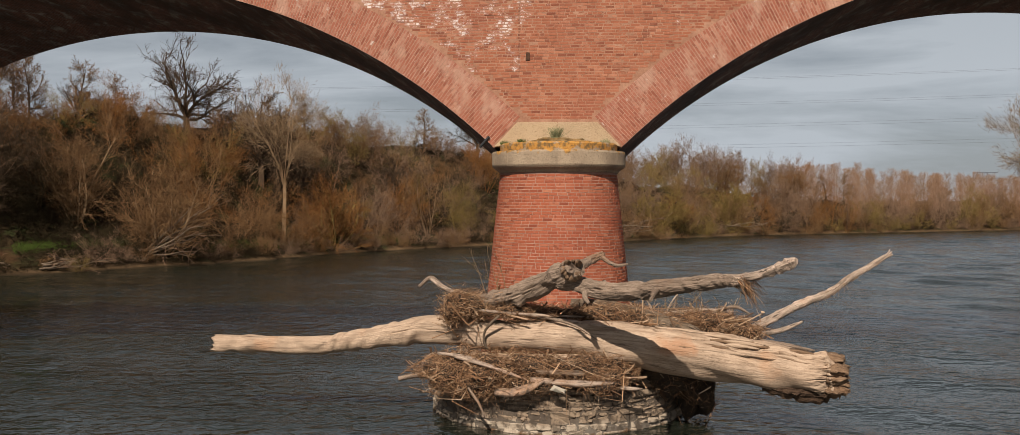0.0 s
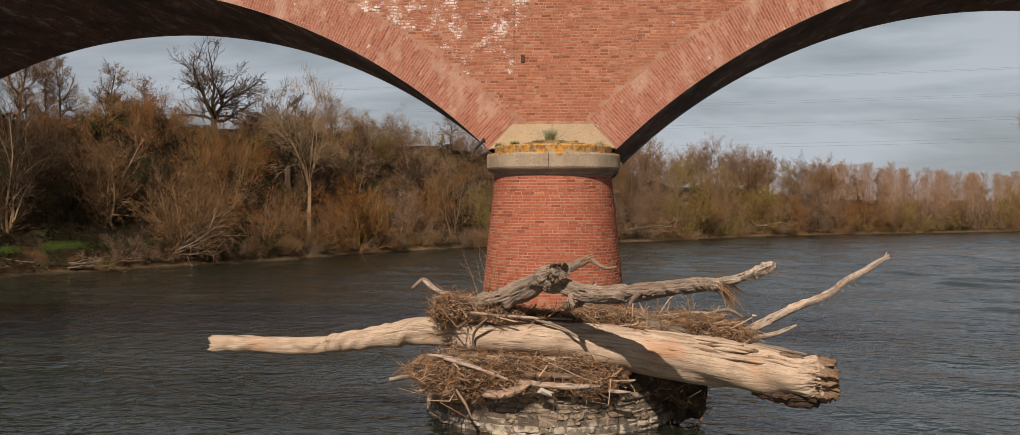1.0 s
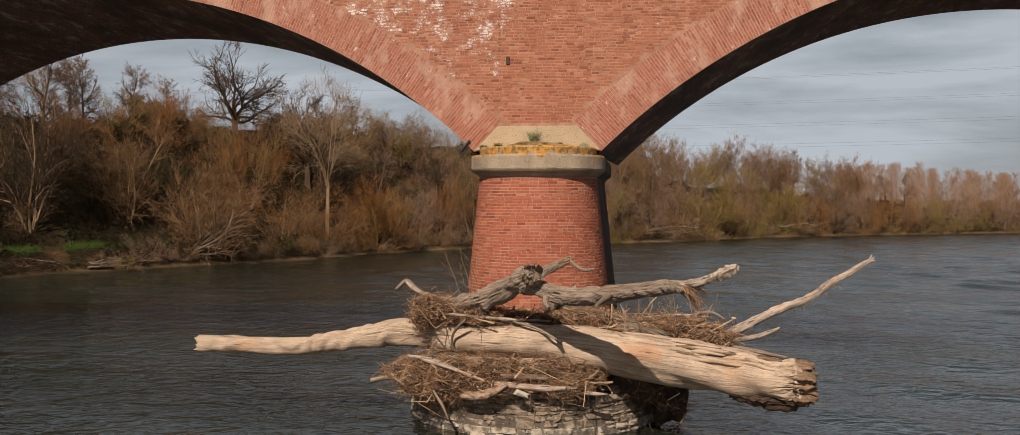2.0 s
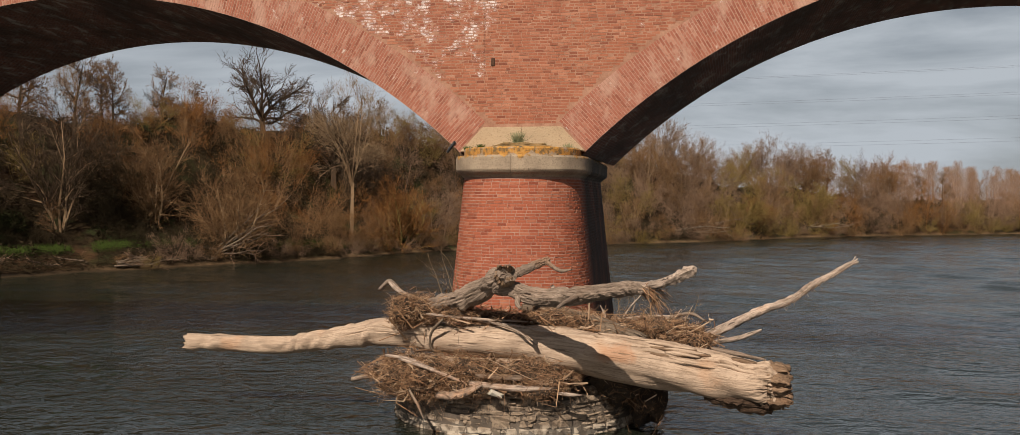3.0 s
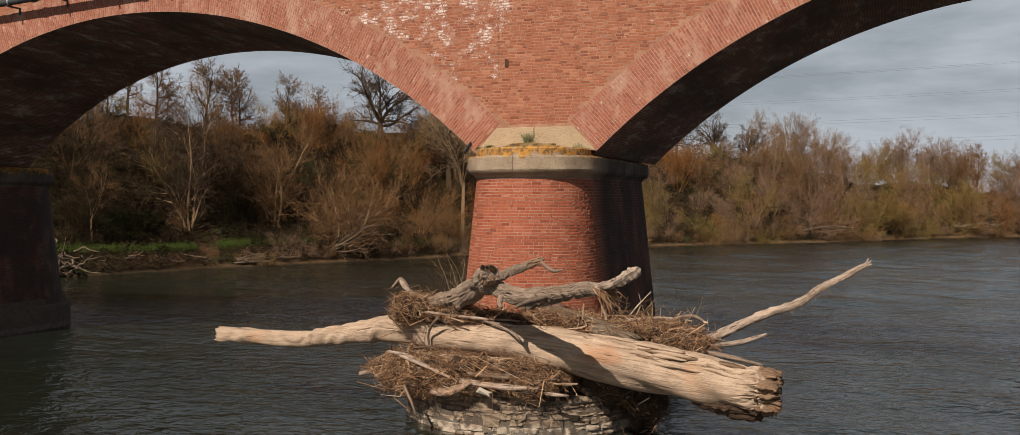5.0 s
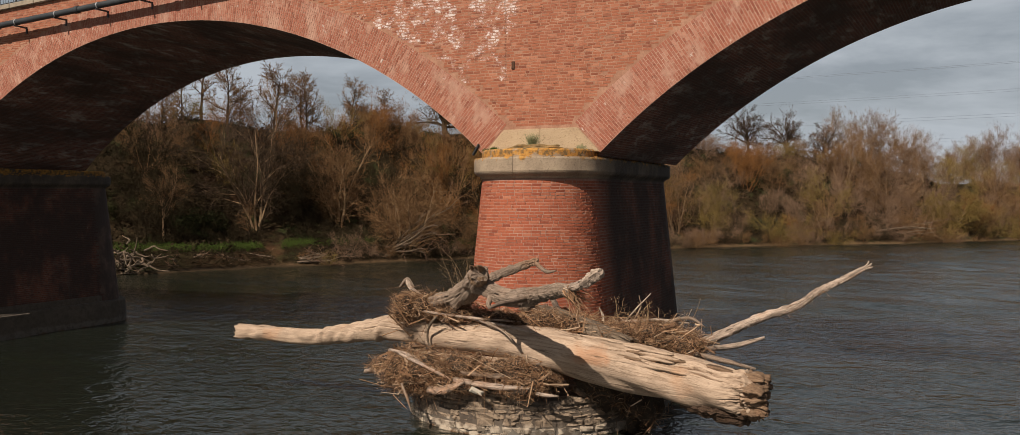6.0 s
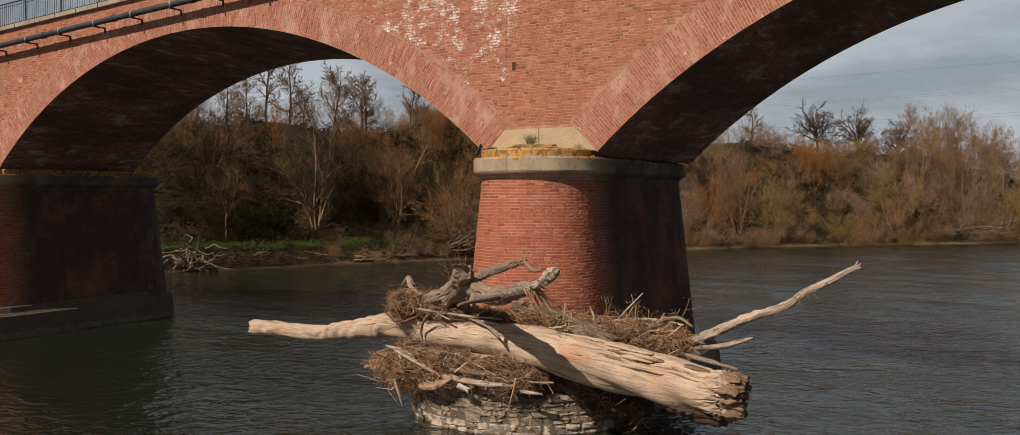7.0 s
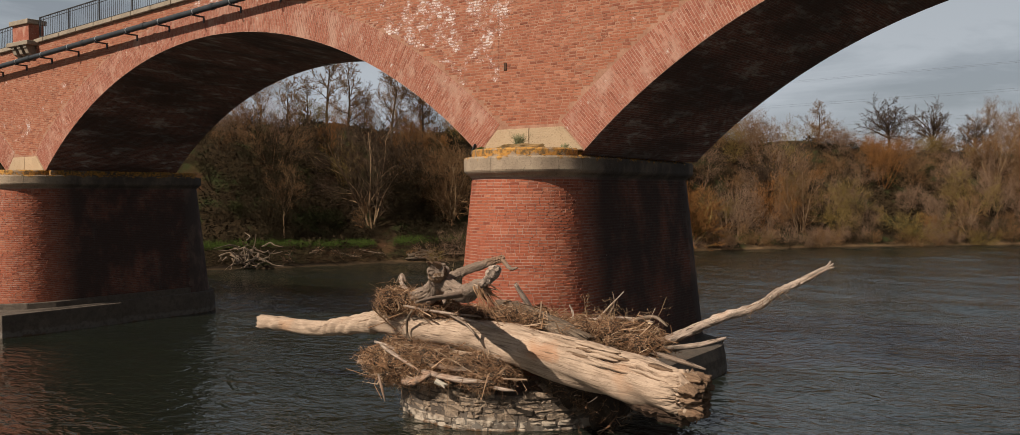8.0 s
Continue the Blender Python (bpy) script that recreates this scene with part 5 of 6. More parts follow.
def debris(name, label, lumps, n, seed, down=0.0):
    """A mat of twigs round cores coloured dark for the shade inside; lumps: centre and half sizes."""
    r = np.random.RandomState(seed)
    heap = thing(name, label, "flood debris", "debris heaps on the pier")
    size = np.array([l[1][0] * l[1][1] * l[1][2] for l in lumps])
    size = size ** 0.66 / (size ** 0.66).sum()
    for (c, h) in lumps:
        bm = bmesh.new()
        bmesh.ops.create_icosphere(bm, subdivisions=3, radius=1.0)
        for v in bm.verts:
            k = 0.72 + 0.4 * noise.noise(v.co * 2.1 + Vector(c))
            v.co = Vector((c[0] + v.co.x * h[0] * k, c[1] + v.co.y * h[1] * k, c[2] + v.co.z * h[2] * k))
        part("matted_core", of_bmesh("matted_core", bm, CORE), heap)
    pick = r.choice(len(lumps), n, p=size)
    c = np.array([l[0] for l in lumps])[pick]
    h = np.array([l[1] for l in lumps])[pick]
    d = r.normal(size=(n, 3))
    d /= np.linalg.norm(d, axis=1)[:, None]
    lump = np.array([noise.noise(Vector((a[0] * 2.2 + b[0], a[1] * 2.2 + b[1], a[2] * 2.2 + b[2]))) for a, b in zip(d, c)])[:, None]
    p = c + d * h * r.uniform(0.6, 1.04, (n, 1)) * (0.93 + 0.75 * lump)
    along = r.normal(size=(n, 3)) * (1.0, 0.7, 0.42) + (0, 0, -down)
    along /= np.linalg.norm(along, axis=1)[:, None]
    ln = np.where(r.rand(n) < 0.012, r.uniform(0.6, 1.3, n), r.gamma(2.0, 0.1, n).clip(0.06, 0.55))[:, None]
    thick = r.gamma(1.6, 0.0028, n).clip(0.0024, 0.016) * np.where(ln[:, 0] > 0.6, 2.0, 1.0)
    v, f = slivers(p - along * ln / 2, p + along * ln / 2, thick, bend=0.42, rnd=r)
    part("twig_tangle", mesh_of("twig_tangle", v, f, DEBRIS), heap, "tangle of brown twigs and roots", "stuff")
    # crooked sticks of a finger's thickness through the mat
    m = n // 75
    k = r.choice(n, m, replace=False)
    ln = r.uniform(0.2, 0.75, (m, 1))
    way = r.normal(size=(m, 3)) * (1.0, 0.5, 0.3) + (0.4, 0.0, -0.15)
    way /= np.linalg.norm(way, axis=1)[:, None]
    q = c[k] + d[k] * h[k] * (0.9 + 0.6 * lump[k])
    v, f = slivers(q - way * ln / 2, q + way * ln / 2, r.gamma(3.0, 0.0045, m).clip(0.006, 0.035), r.uniform(0.004, 0.01, m), 6, 0.17, r)
    part("stick_tangle", mesh_of("stick_tangle", v, f, BRANCHLET), heap, "crooked grey-brown sticks", "stuff")


debris("debris_heap", "matted brown twigs and roots under the trunk", [((-1.55, 21.75, 1.3), (0.85, 0.75, 0.48)), ((-0.7, 21.4, 1.34), (0.75, 0.6, 0.44)), ((0.3, 21.3, 1.48), (0.9, 0.5, 0.36)), ((1.4, 21.35, 1.5), (0.9, 0.5, 0.33)), ((2.15, 21.45, 1.42), (0.55, 0.5, 0.34))], 17000, 1)
debris("debris_heap", "rootmat of brown twigs on top of the trunk", [((-1.2, 21.85, 2.82), (0.55, 0.45, 0.33)), ((-1.5, 21.6, 2.78), (0.34, 0.34, 0.42)), ((-0.3, 21.85, 2.72), (0.8, 0.5, 0.22)), ((0.8, 22.0, 2.6), (0.9, 0.5, 0.2)), ((1.9, 22.1, 2.6), (0.8, 0.45, 0.24)), ((2.7, 22.3, 2.55), (0.5, 0.5, 0.22))], 11000, 2)
debris("debris_heap", "nest of dry twigs beside the long stick", [((3.6, 22.7, 2.3), (0.8, 0.8, 0.28)), ((4.5, 22.85, 2.3), (0.8, 0.75, 0.33)), ((5.2, 22.8, 2.1), (0.6, 0.6, 0.35))], 9000, 3)
debris("debris_heap", "fringe of roots hanging over the stone footing", [((-1.0, 21.2, 1.02), (0.6, 0.3, 0.22)), ((0.4, 20.95, 1.17), (0.8, 0.28, 0.16)), ((1.8, 21.05, 1.17), (0.65, 0.28, 0.16))], 2600, 8, 0.9)
debris("debris_heap", "dark wet branches hanging beneath the trunk", [((3.5, 22.3, 1.25), (0.85, 0.8, 0.75)), ((4.2, 22.9, 0.8), (0.7, 1.0, 0.9))], 1500, 6, 0.6)


# ---- woods on the far bank ----
def grow(r, out, p, d, length, rad, level, spec):
    """Adds the segments of one stem and its side shoots to out: (level, start, end, radius, end radius)."""
    segs, kids, wob, lift = spec[level]
    q = np.array(p, float)
    d = np.array(d, float)
    step = length / segs
    for k in range(segs):
        d = d + r.normal(size=3) * wob + (0, 0, lift)
        d /= np.linalg.norm(d)
        e = q + d * step
        ra, rb = rad * (1 - 0.75 * k / segs), rad * (1 - 0.75 * (k + 1) / segs)
        out.append((level, q, e, ra, rb))
        if level + 1 < len(spec):
            n = kids if k else max(0, kids - 2)
            for _ in range(int(n) + (r.rand() < n % 1)):
                side = r.normal(size=3)
                side -= d * side.dot(d)
                side /= np.linalg.norm(side)
                spread = r.uniform(0.55, 1.1) if level == 0 else r.uniform(0.25, 0.75)
                nd = d * math.cos(spread) + side * math.sin(spread)
                grow(r, out, q + (e - q) * r.rand(), nd, length * (r.uniform(0.32, 0.55) if level == 0 else r.uniform(0.42, 0.8)) * (1 - 0.35 * k / segs), ra * r.uniform(0.4, 0.6), level + 1, spec)
        q = e


def stems_mesh(name, segs, material, fat=1.0, least=0.012):
    p0, p1 = np.array([s[1] for s in segs]), np.array([s[2] for s in segs])
    r0, r1 = np.array([max(s[3] * fat, least) for s in segs]), np.array([max(s[4] * fat, least * 0.6) for s in segs])
    last = max(s[0] for s in segs)
    lev = np.array([s[0] for s in segs])
    tip = (lev == last) & (last > 0)
    thin = (lev == last - 1) & (lev > 1)
    solid = ~tip & ~thin
    v, f = slivers(p0[solid], p1[solid], r0[solid], r1[solid], sides=3)
    f = np.concatenate([f[:, [0, 1, 2]], f[:, [0, 2, 3]]])
    if thin.any():
        d = p1[thin] - p0[thin]
        a = np.cross(d, np.random.RandomState(len(d)).normal(size=d.shape))
        a /= np.maximum(np.linalg.norm(a, axis=1), 1e-6)[:, None]
        wa, wb = r0[thin][:, None] * 1.2, r1[thin][:, None] * 1.2
        q = np.stack([p0[thin] + a * wa, p0[thin] - a * wa, p1[thin] - a * wb, p1[thin] + a * wb], 1).reshape(-1, 3)
        k = np.arange(4 * len(d)).reshape(-1, 4) + len(v)
        v, f = np.concatenate([v, q]), np.concatenate([f, k[:, [0, 1, 2]], k[:, [0, 2, 3]]])
    if tip.any():
        d = p1[tip] - p0[tip]
        a = np.cross(d, (0.31, 0.52, 0.79))
        a /= np.maximum(np.linalg.norm(a, axis=1), 1e-6)[:, None]
        b = np.cross(d, a)
        b /= np.maximum(np.linalg.norm(b, axis=1), 1e-6)[:, None]
        w = r0[tip][:, None]
        turn = np.arange(len(d))[:, None] * 2.4
        a = a * np.cos(turn) + b * np.sin(turn)
        w2 = np.stack([p0[tip] + a * w * 1.35, p0[tip] - a * w * 1.35, p1[tip]], 1).reshape(-1, 3)
        f2 = np.arange(3 * len(d)).reshape(-1, 3) + len(v)
        v, f = np.concatenate([v, w2]), np.concatenate([f, f2])
    return mesh_of(name, v, f, material)


def hazy_stems(seed, stems, tall, lean, n, tip, rad=0.04, foot=0.5):
    """Forking stems, and fine twigs gathered round their branches, pointing outward and up."""
    r = np.random.RandomState(seed)
    out = []
    for _ in range(stems):
        a, l = r.uniform(0, 6.28), r.uniform(0.1, lean)
        grow(r, out, (foot * math.cos(a) * r.rand(), foot * math.sin(a) * r.rand(), -0.3), (math.cos(a) * l, math.sin(a) * l, 1.0), tall * r.uniform(0.6, 1.05), r.uniform(0.6, 1.2) * rad, 0,
             [(4, 2.6, 0.16, 0.02), (3, 1.0, 0.24, 0.05), (2, 0, 0.3, 0.04)])
    branches = [q for q in out if q[0] > 0]
    k = r.choice(len(branches), n)
    p = np.array([branches[q][1] + (branches[q][2] - branches[q][1]) * r.rand() for q in k]) + r.normal(0, 0.09 * tall ** 0.5, (n, 3))
    way = p - np.array((0, 0, 0.45 * tall))
    way /= np.maximum(np.linalg.norm(way, axis=1), 0.05)[:, None]
    way = way * 0.7 + (0, 0, 0.45) + r.normal(0, 0.42, (n, 3))
    way /= np.linalg.norm(way, axis=1)[:, None]
    ln = tip * r.uniform(0.5, 1.5, n)
    ok = p[:, 2] > 0.0
    return out + [(3, a, a + b * c, 0.004, 0.002) for a, b, c in zip(p[ok], way[ok], ln[ok])]


def shrub_mesh(seed, stems, tall, lean, n, tip, least):
    return stems_mesh("shrub", hazy_stems(seed, stems, tall, lean, n, tip), BROWN, least=least)


SHRUBS = [shrub_mesh(200 + k, n, t, w, 3000, 0.42, 0.0085) for k, (n, t, w) in enumerate(((7, 5.4, 0.75), (8, 4.8, 0.9), (6, 6.2, 0.6), (8, 4.4, 1.1), (7, 5.8, 0.85)))]
SCRUB = [shrub_mesh(230 + k, n, t, w, 1900, 0.34, 0.0085) for k, (n, t, w) in enumerate(((7, 3.4, 1.1), (8, 2.8, 1.4), (6, 4.0, 0.85)))]
FAR_SCRUB = [shrub_mesh(260 + k, n, t, w, 1900, 0.5, 0.013) for k, (n, t, w) in enumerate(((6, 5.6, 0.7), (7, 4.6, 0.9), (6, 6.4, 0.55)))]


def leafy_mesh(name, seed, n, half, leaf, material):
    """A loose crown of small leaves in several lumps."""
    r = np.random.RandomState(seed)
    lumps = r.uniform(-0.7, 0.7, (9, 3)) * half
    lumps[:, 2] = np.abs(lumps[:, 2]) + half[2] * 0.3
    k = r.randint(0, 9, n)
    d = r.normal(size=(n, 3))
    d /= np.linalg.norm(d, axis=1)[:, None]
    c = lumps[k] + d * np.array(half) * 0.45 * r.uniform(0.5, 1.05, (n, 1))
    a = r.normal(size=(n, 3))
    a /= np.linalg.norm(a, axis=1)[:, None]
    b = np.cross(a, r.normal(size=(n, 3)))
    b /= np.linalg.norm(b, axis=1)[:, None]
    s = leaf * r.uniform(0.6, 1.4, (n, 1))
    v = np.stack([c - a * s, c + b * s * 0.55, c + a * s, c - b * s * 0.55], 1).reshape(-1, 3)
    return mesh_of(name, v, np.arange(4 * n).reshape(-1, 4), material)


IVY_BUSH = [leafy_mesh("ivy_bush", 300 + k, 3200, (2.2, 2.2, 1.9), 0.09, IVY) for k in range(2)]

SEGMENT = np.array(SHORE_L, float)


def bank_point(s, d):
    """The place d metres inland of the far shore, s metres along it from its bend beside the bridge."""
    p = SEGMENT[4:] if s >= 0 else SEGMENT[3:]
    s = s if s >= 0 else s + 18.25
    seg = np.linalg.norm(np.diff(p, axis=0), axis=1)
    k = 0
    while k < len(seg) - 1 and s > seg[k]:
        s -= seg[k]
        k += 1
    t = (p[k + 1] - p[k]) / seg[k]
    q = p[k] + t * s
    return q[0] - t[1] * d, q[1] + t[0] * d


def drop(ob, x, y, scale, turn, sink=0.1, tilt=0.0):
    ob.matrix_world = Matrix.Translation((x, y, float(height(x, y)) - sink)) @ Matrix.Rotation(turn, 4, "Z") @ Matrix.Rotation(tilt, 4, "X") @ Matrix.Diagonal((scale, scale, scale * 1.0, 1))


rnd = random.Random(77)
SHRUB_KINDS = [(BROWN, "bare brown twiggy shrub on the river bank"), (MAUVE, "bare mauve-grey shrub on the river bank"), (RUSSET, "bare russet willow shrub on the river bank"), (OLIVE, "budding olive-yellow willow on the river bank"), (IVY, "dark evergreen bush overgrown with ivy"), (BRAMBLE, "dark bramble thicket on the river bank")]
WEIGHTS = (0.48, 0.1, 0.24, 0.06, 0.12)          # beside the bridge: warm browns
WEIGHTS_FAR = (0.36, 0.36, 0.04, 0.14, 0.1)       # downstream: greyer, with budding willows
ROWS_UP = [(0.3, SCRUB, 0.55), (1.7, SCRUB, 0.85), (4.2, SHRUBS, 0.75), (7.6, SHRUBS, 1.0), (10.8, SHRUBS, 1.0), (14.0, SHRUBS, 0.8), (17.0, SCRUB, 1.0), (20.0, SCRUB, 0.95), (23.5, SCRUB, 0.85)]
thicket = {}
s = -17.0
while s < 190.0:
    for d, kinds, size in ROWS_UP:
        if (s > 148 and d > 5) or (s > 110 and d > 25):
            continue
        x, y = bank_point(s + rnd.uniform(-1.8, 1.8), d + rnd.uniform(-1.3, 1.3) * (0.35 if d < 3 else 1))
        blot = 0.5 + 0.5 * noise.noise(Vector((x * 0.11, y * 0.11, 3.0)))
        k = rnd.choices(range(5), WEIGHTS if s < 60 else WEIGHTS_FAR)[0] if rnd.random() < 0.7 else min(4, int(max(0.0, blot - 0.22) * 8.5))
        if s < 36 and d < 13 and rnd.random() < 0.95 - 0.035 * d:
            k = 5 if rnd.random() < 0.75 else 4
        if (5 < s < 28 and d < 5) or (s < 56 and d < 1):
            continue
        if s < 50 and d < 3:
            k = 5 if rnd.random() < 0.6 else 0
        if d < 5 and k == 4:
            k = 1
        mat, label = SHRUB_KINDS[k]
        if d > 21 or s > 108:
            sc = rnd.uniform(0.75, 1.35) * size * (0.6 if k == 4 else 1.0)
            thicket.setdefault(k, []).append((rnd.choice(IVY_BUSH if k == 4 else (FAR_SCRUB if s > 108 else kinds)), x, y, sc, rnd.uniform(0, 6.28)))
            continue
        ob = new("shrub", rnd.choice(IVY_BUSH if k == 4 else kinds))
        ob.material_slots[0].link = "OBJECT"
        ob.material_slots[0].material = mat
        sc = rnd.choice((0.7, 0.9, 1.0, 1.1, 1.35)) * rnd.uniform(0.88, 1.14) * size * (0.6 if k == 4 else 1.0)
        drop(ob, x, y, sc, rnd.uniform(0, 6.28), 0.15, rnd.uniform(-0.15, 0.15))
        tagged(ob, label, "shrub", "shrubs on the far bank")
    s += 4.0 if s < 110 else 5.5
# brambles smothering the slope beside the bridge
for s in np.arange(-9.0, 33.0, 2.1):
    for d in (5.6, 8.4, 11.5):
        x, y = bank_point(s + rnd.uniform(-1, 1), d + rnd.uniform(-0.8, 0.8))
        thicket.setdefault(5, []).append((rnd.choice(SCRUB), x, y, rnd.uniform(0.45, 0.8), rnd.uniform(0, 6.28)))
# low scrub overhanging the water along the downstream shore
s = 26.0
while s < 190.0:
    x, y = bank_point(s, rnd.uniform(0.1, 1.5))
    thicket.setdefault(rnd.choice((0, 0, 1, 3, 5)), []).append((rnd.choice(SCRUB), x, y, rnd.uniform(0.4, 0.75) * (1.0 if s < 90 else 1.35), rnd.uniform(0, 6.28)))
    s += 1.9 if s < 90 else 3.0
# the uncountable scrub farther off and on top of the bluff, one mass for each kind
for k, rows in sorted(thicket.items()):
    vs, fs, base = [], [], 0
    for me, x, y, sc, turn in rows:
        v = np.zeros(len(me.vertices) * 3, np.float32)
        me.vertices.foreach_get("co", v)
        m = len(me.polygons[0].vertices)
        f = np.zeros(len(me.polygons) * m, np.int32)
        me.polygons.foreach_get("vertices", f)
        v = v.reshape(-1, 3) * sc
        c, q = math.cos(turn), math.sin(turn)
        v = np.stack([v[:, 0] * c - v[:, 1] * q + x, v[:, 0] * q + v[:, 1] * c + y, v[:, 2] + float(height(x, y)) - 0.15], 1)
        vs.append(v)
        fs.append(f.reshape(-1, m) + base)
        base += len(v)
    tagged(new("thicket", mesh_of("thicket", np.concatenate(vs), np.concatenate(fs), SHRUB_KINDS[k][0])), "dense far " + SHRUB_KINDS[k][1].split(" on ")[0].replace("shrub", "scrub") + " covering the bluff", "thicket", kind="stuff")


def tree(name, label, seed, tall, rad, bark, twig, spec, spread, group, fat_twig=0.013, bare=0.3):
    """A bare tree: trunk with its limbs, and a crown of twigs."""
    r = np.random.RandomState(seed)
    out = []
    top = thing(name, label, "tree", group)
    q = np.array((0.0, 0.0, -0.4))
    d = np.array((r.uniform(-0.06, 0.06), r.uniform(-0.06, 0.06), 1.0))
    n = 9
    for k in range(n):
        d = d + r.normal(size=3) * (0.07, 0.07, 0.0)
        d /= np.linalg.norm(d)
        e = q + d * tall * 0.78 / n
        ra, rb = rad * (1 - 0.88 * k / n), rad * (1 - 0.88 * (k + 1) / n)
        out.append((-1, q, e, ra, rb))
        if k / n > bare - 0.12:
            for _ in range(3 if k < n - 2 else 4):
                a = r.uniform(0, 6.28)
                el = r.uniform(0.1, 0.95)
                nd = (math.cos(a) * math.cos(el), math.sin(a) * math.cos(el), math.sin(el))
                grow(r, out, q + (e - q) * r.rand(), nd, tall * spread * r.uniform(0.7, 1.15) * (1 - 0.5 * k / n), ra * r.uniform(0.35, 0.55), 0, spec)
        q = e
    part("trunk", stems_mesh("trunk", [s for s in out if s[0] <= 0], bark, least=0.02), top)
    part("crown", stems_mesh("crown", [s for s in out if s[0] > 0], twig, least=fat_twig), top)
    return top


OAK_SPEC = [(5, 2.6, 0.22, 0.0), (3, 2.8, 0.28, 0.02), (2, 4.5, 0.3, 0.02), (1, 0, 0.3, 0.0)]
ASH_SPEC = [(4, 3.2, 0.14, 0.12), (3, 5.5, 0.2, 0.08), (1, 0, 0.25, 0.05)]


def oak(seed):
    """A short trunk under a round crown of crooked limbs."""
    r = np.random.RandomState(seed)
    out = [(-1, np.array((0, 0, -0.4)), np.array((0.1, 0.0, 1.3)), 0.36, 0.3), (-1, np.array((0.1, 0, 1.3)), np.array((0.0, 0.1, 2.9)), 0.3, 0.25)]
    top = thing("oak_tree", "bare dark oak on top of the bluff", "tree", "bare trees on the bluff")
    for k in range(11):
        a, el = 2.4 * k + r.uniform(-0.3, 0.3), 0.1 + 1.35 * (k / 10.0) ** 0.8
        grow(r, out, (0.0, 0.1, 2.3 + 0.06 * k), (math.cos(a) * math.cos(el), math.sin(a) * math.cos(el), math.sin(el)), r.uniform(3.9, 4.7) * (1.0 + 0.25 * math.sin(el)), 0.15, 0, OAK_SPEC)
    part("trunk", stems_mesh("trunk", [s for s in out if s[0] <= 0], DARKBARK, least=0.03), top)
    part("crown", stems_mesh("crown", [s for s in out if s[0] > 0], DARKBARK, least=0.012), top)
    return top


oaks = [oak(400), oak(402)]
ashes = [tree("ash_tree", "slender bare tree on the wooded bank", 420 + k, 10.0, 0.2, DARKBARK, BROWN, ASH_SPEC, 0.33, "bare trees on the bluff", 0.01, 0.35) for k in range(2)]


def fan_tree(seed, bole, crown, n, twig):
    """One pale bole, above it a broad fan of fine upright twigs."""
    top = thing("birch_tree", "tall bare tree with pale bark on the bank", "tree", "pale bare trees on the bank")
    lift = np.array((0.0, 0.0, bole))
    segs = [(a, p + lift, q + lift, u, w) for a, p, q, u, w in hazy_stems(seed, 6, crown, 0.42, n, 0.55, 0.08, 0.1)]
    bole_segs = [(0, np.array((0.03 * k, 0.0, -0.4 + k * (bole + 0.4) / 4)), np.array((0.03 * (k + 1), 0.0, -0.4 + (k + 1) * (bole + 0.4) / 4)), 0.22 - 0.02 * k, 0.2 - 0.02 * k) for k in range(4)]
    part("trunk", stems_mesh("trunk", bole_segs + [q for q in segs if q[0] <= 1], PALE, least=0.025), top)
    part("crown", stems_mesh("crown", [q for q in segs if q[0] > 1], twig, least=0.011), top)
    return top


pales = [fan_tree(440, 5.5, 9.5, 6500, PALE), fan_tree(441, 4.5, 8.0, 4000, BROWN)]


def plant(src, x, y, scale, turn, sink=0.2):
    ob = copy_thing(src, Matrix.Identity(4))
    drop(ob, x, y, scale, turn, sink)
    return ob


drop(oaks[0], -37.0, 89.0, 1.15, 0.4)
drop(oaks[1], -30.5, 92.5, 1.1, 2.0)
drop(ashes[0], -47.0, 73.0, 1.05, 0.3)
drop(ashes[1], -44.5, 74.5, 1.1, 1.3)
drop(pales[0], -25.6, 84.2, 1.08, 0.2)
drop(pales[1], -28.5, 93.5, 0.75, 1.1)
for x, y, sc in ((-7.6, 136.0, 0.8), (-3.0, 139.0, 0.75), (-12.5, 133.0, 0.8), (-27.5, 92.0, 0.8), (-19.0, 104.0, 0.7)):
    plant(rnd.choice(oaks), x, y, sc, rnd.uniform(0, 6.28))
for x, y, sc in ((-50.0, 70.0, 1.0), (-52.0, 64.0, 0.9), (-55.0, 72.0, 1.0), (-49.0, 80.0, 0.8), (-43.5, 81.0, 0.7)):
    plant(rnd.choice(ashes), x, y, sc, rnd.uniform(0, 6.28))
for s in np.arange(4.0, 190.0, 9.0):
    for d in (19.0, 27.0):
        if rnd.random() < 0.25 or 78 < s < 112:
            continue
        x, y = bank_point(s + rnd.uniform(-3, 3), d + rnd.uniform(-2, 2))
        far = s > 95
        plant(rnd.choice(ashes + ashes + oaks[:1] + pales[1:]), x, y, rnd.uniform(0.45, 0.7) * (1.1 if far else 1.0), rnd.uniform(0, 6.28))
for s in np.arange(12.0, 200.0, 11.0):
    x, y = bank_point(s + rnd.uniform(-4, 4), rnd.uniform(6, 14))
    plant(rnd.choice(pales[1:] + ashes), x, y, rnd.uniform(0.4, 0.6), rnd.uniform(0, 6.28))



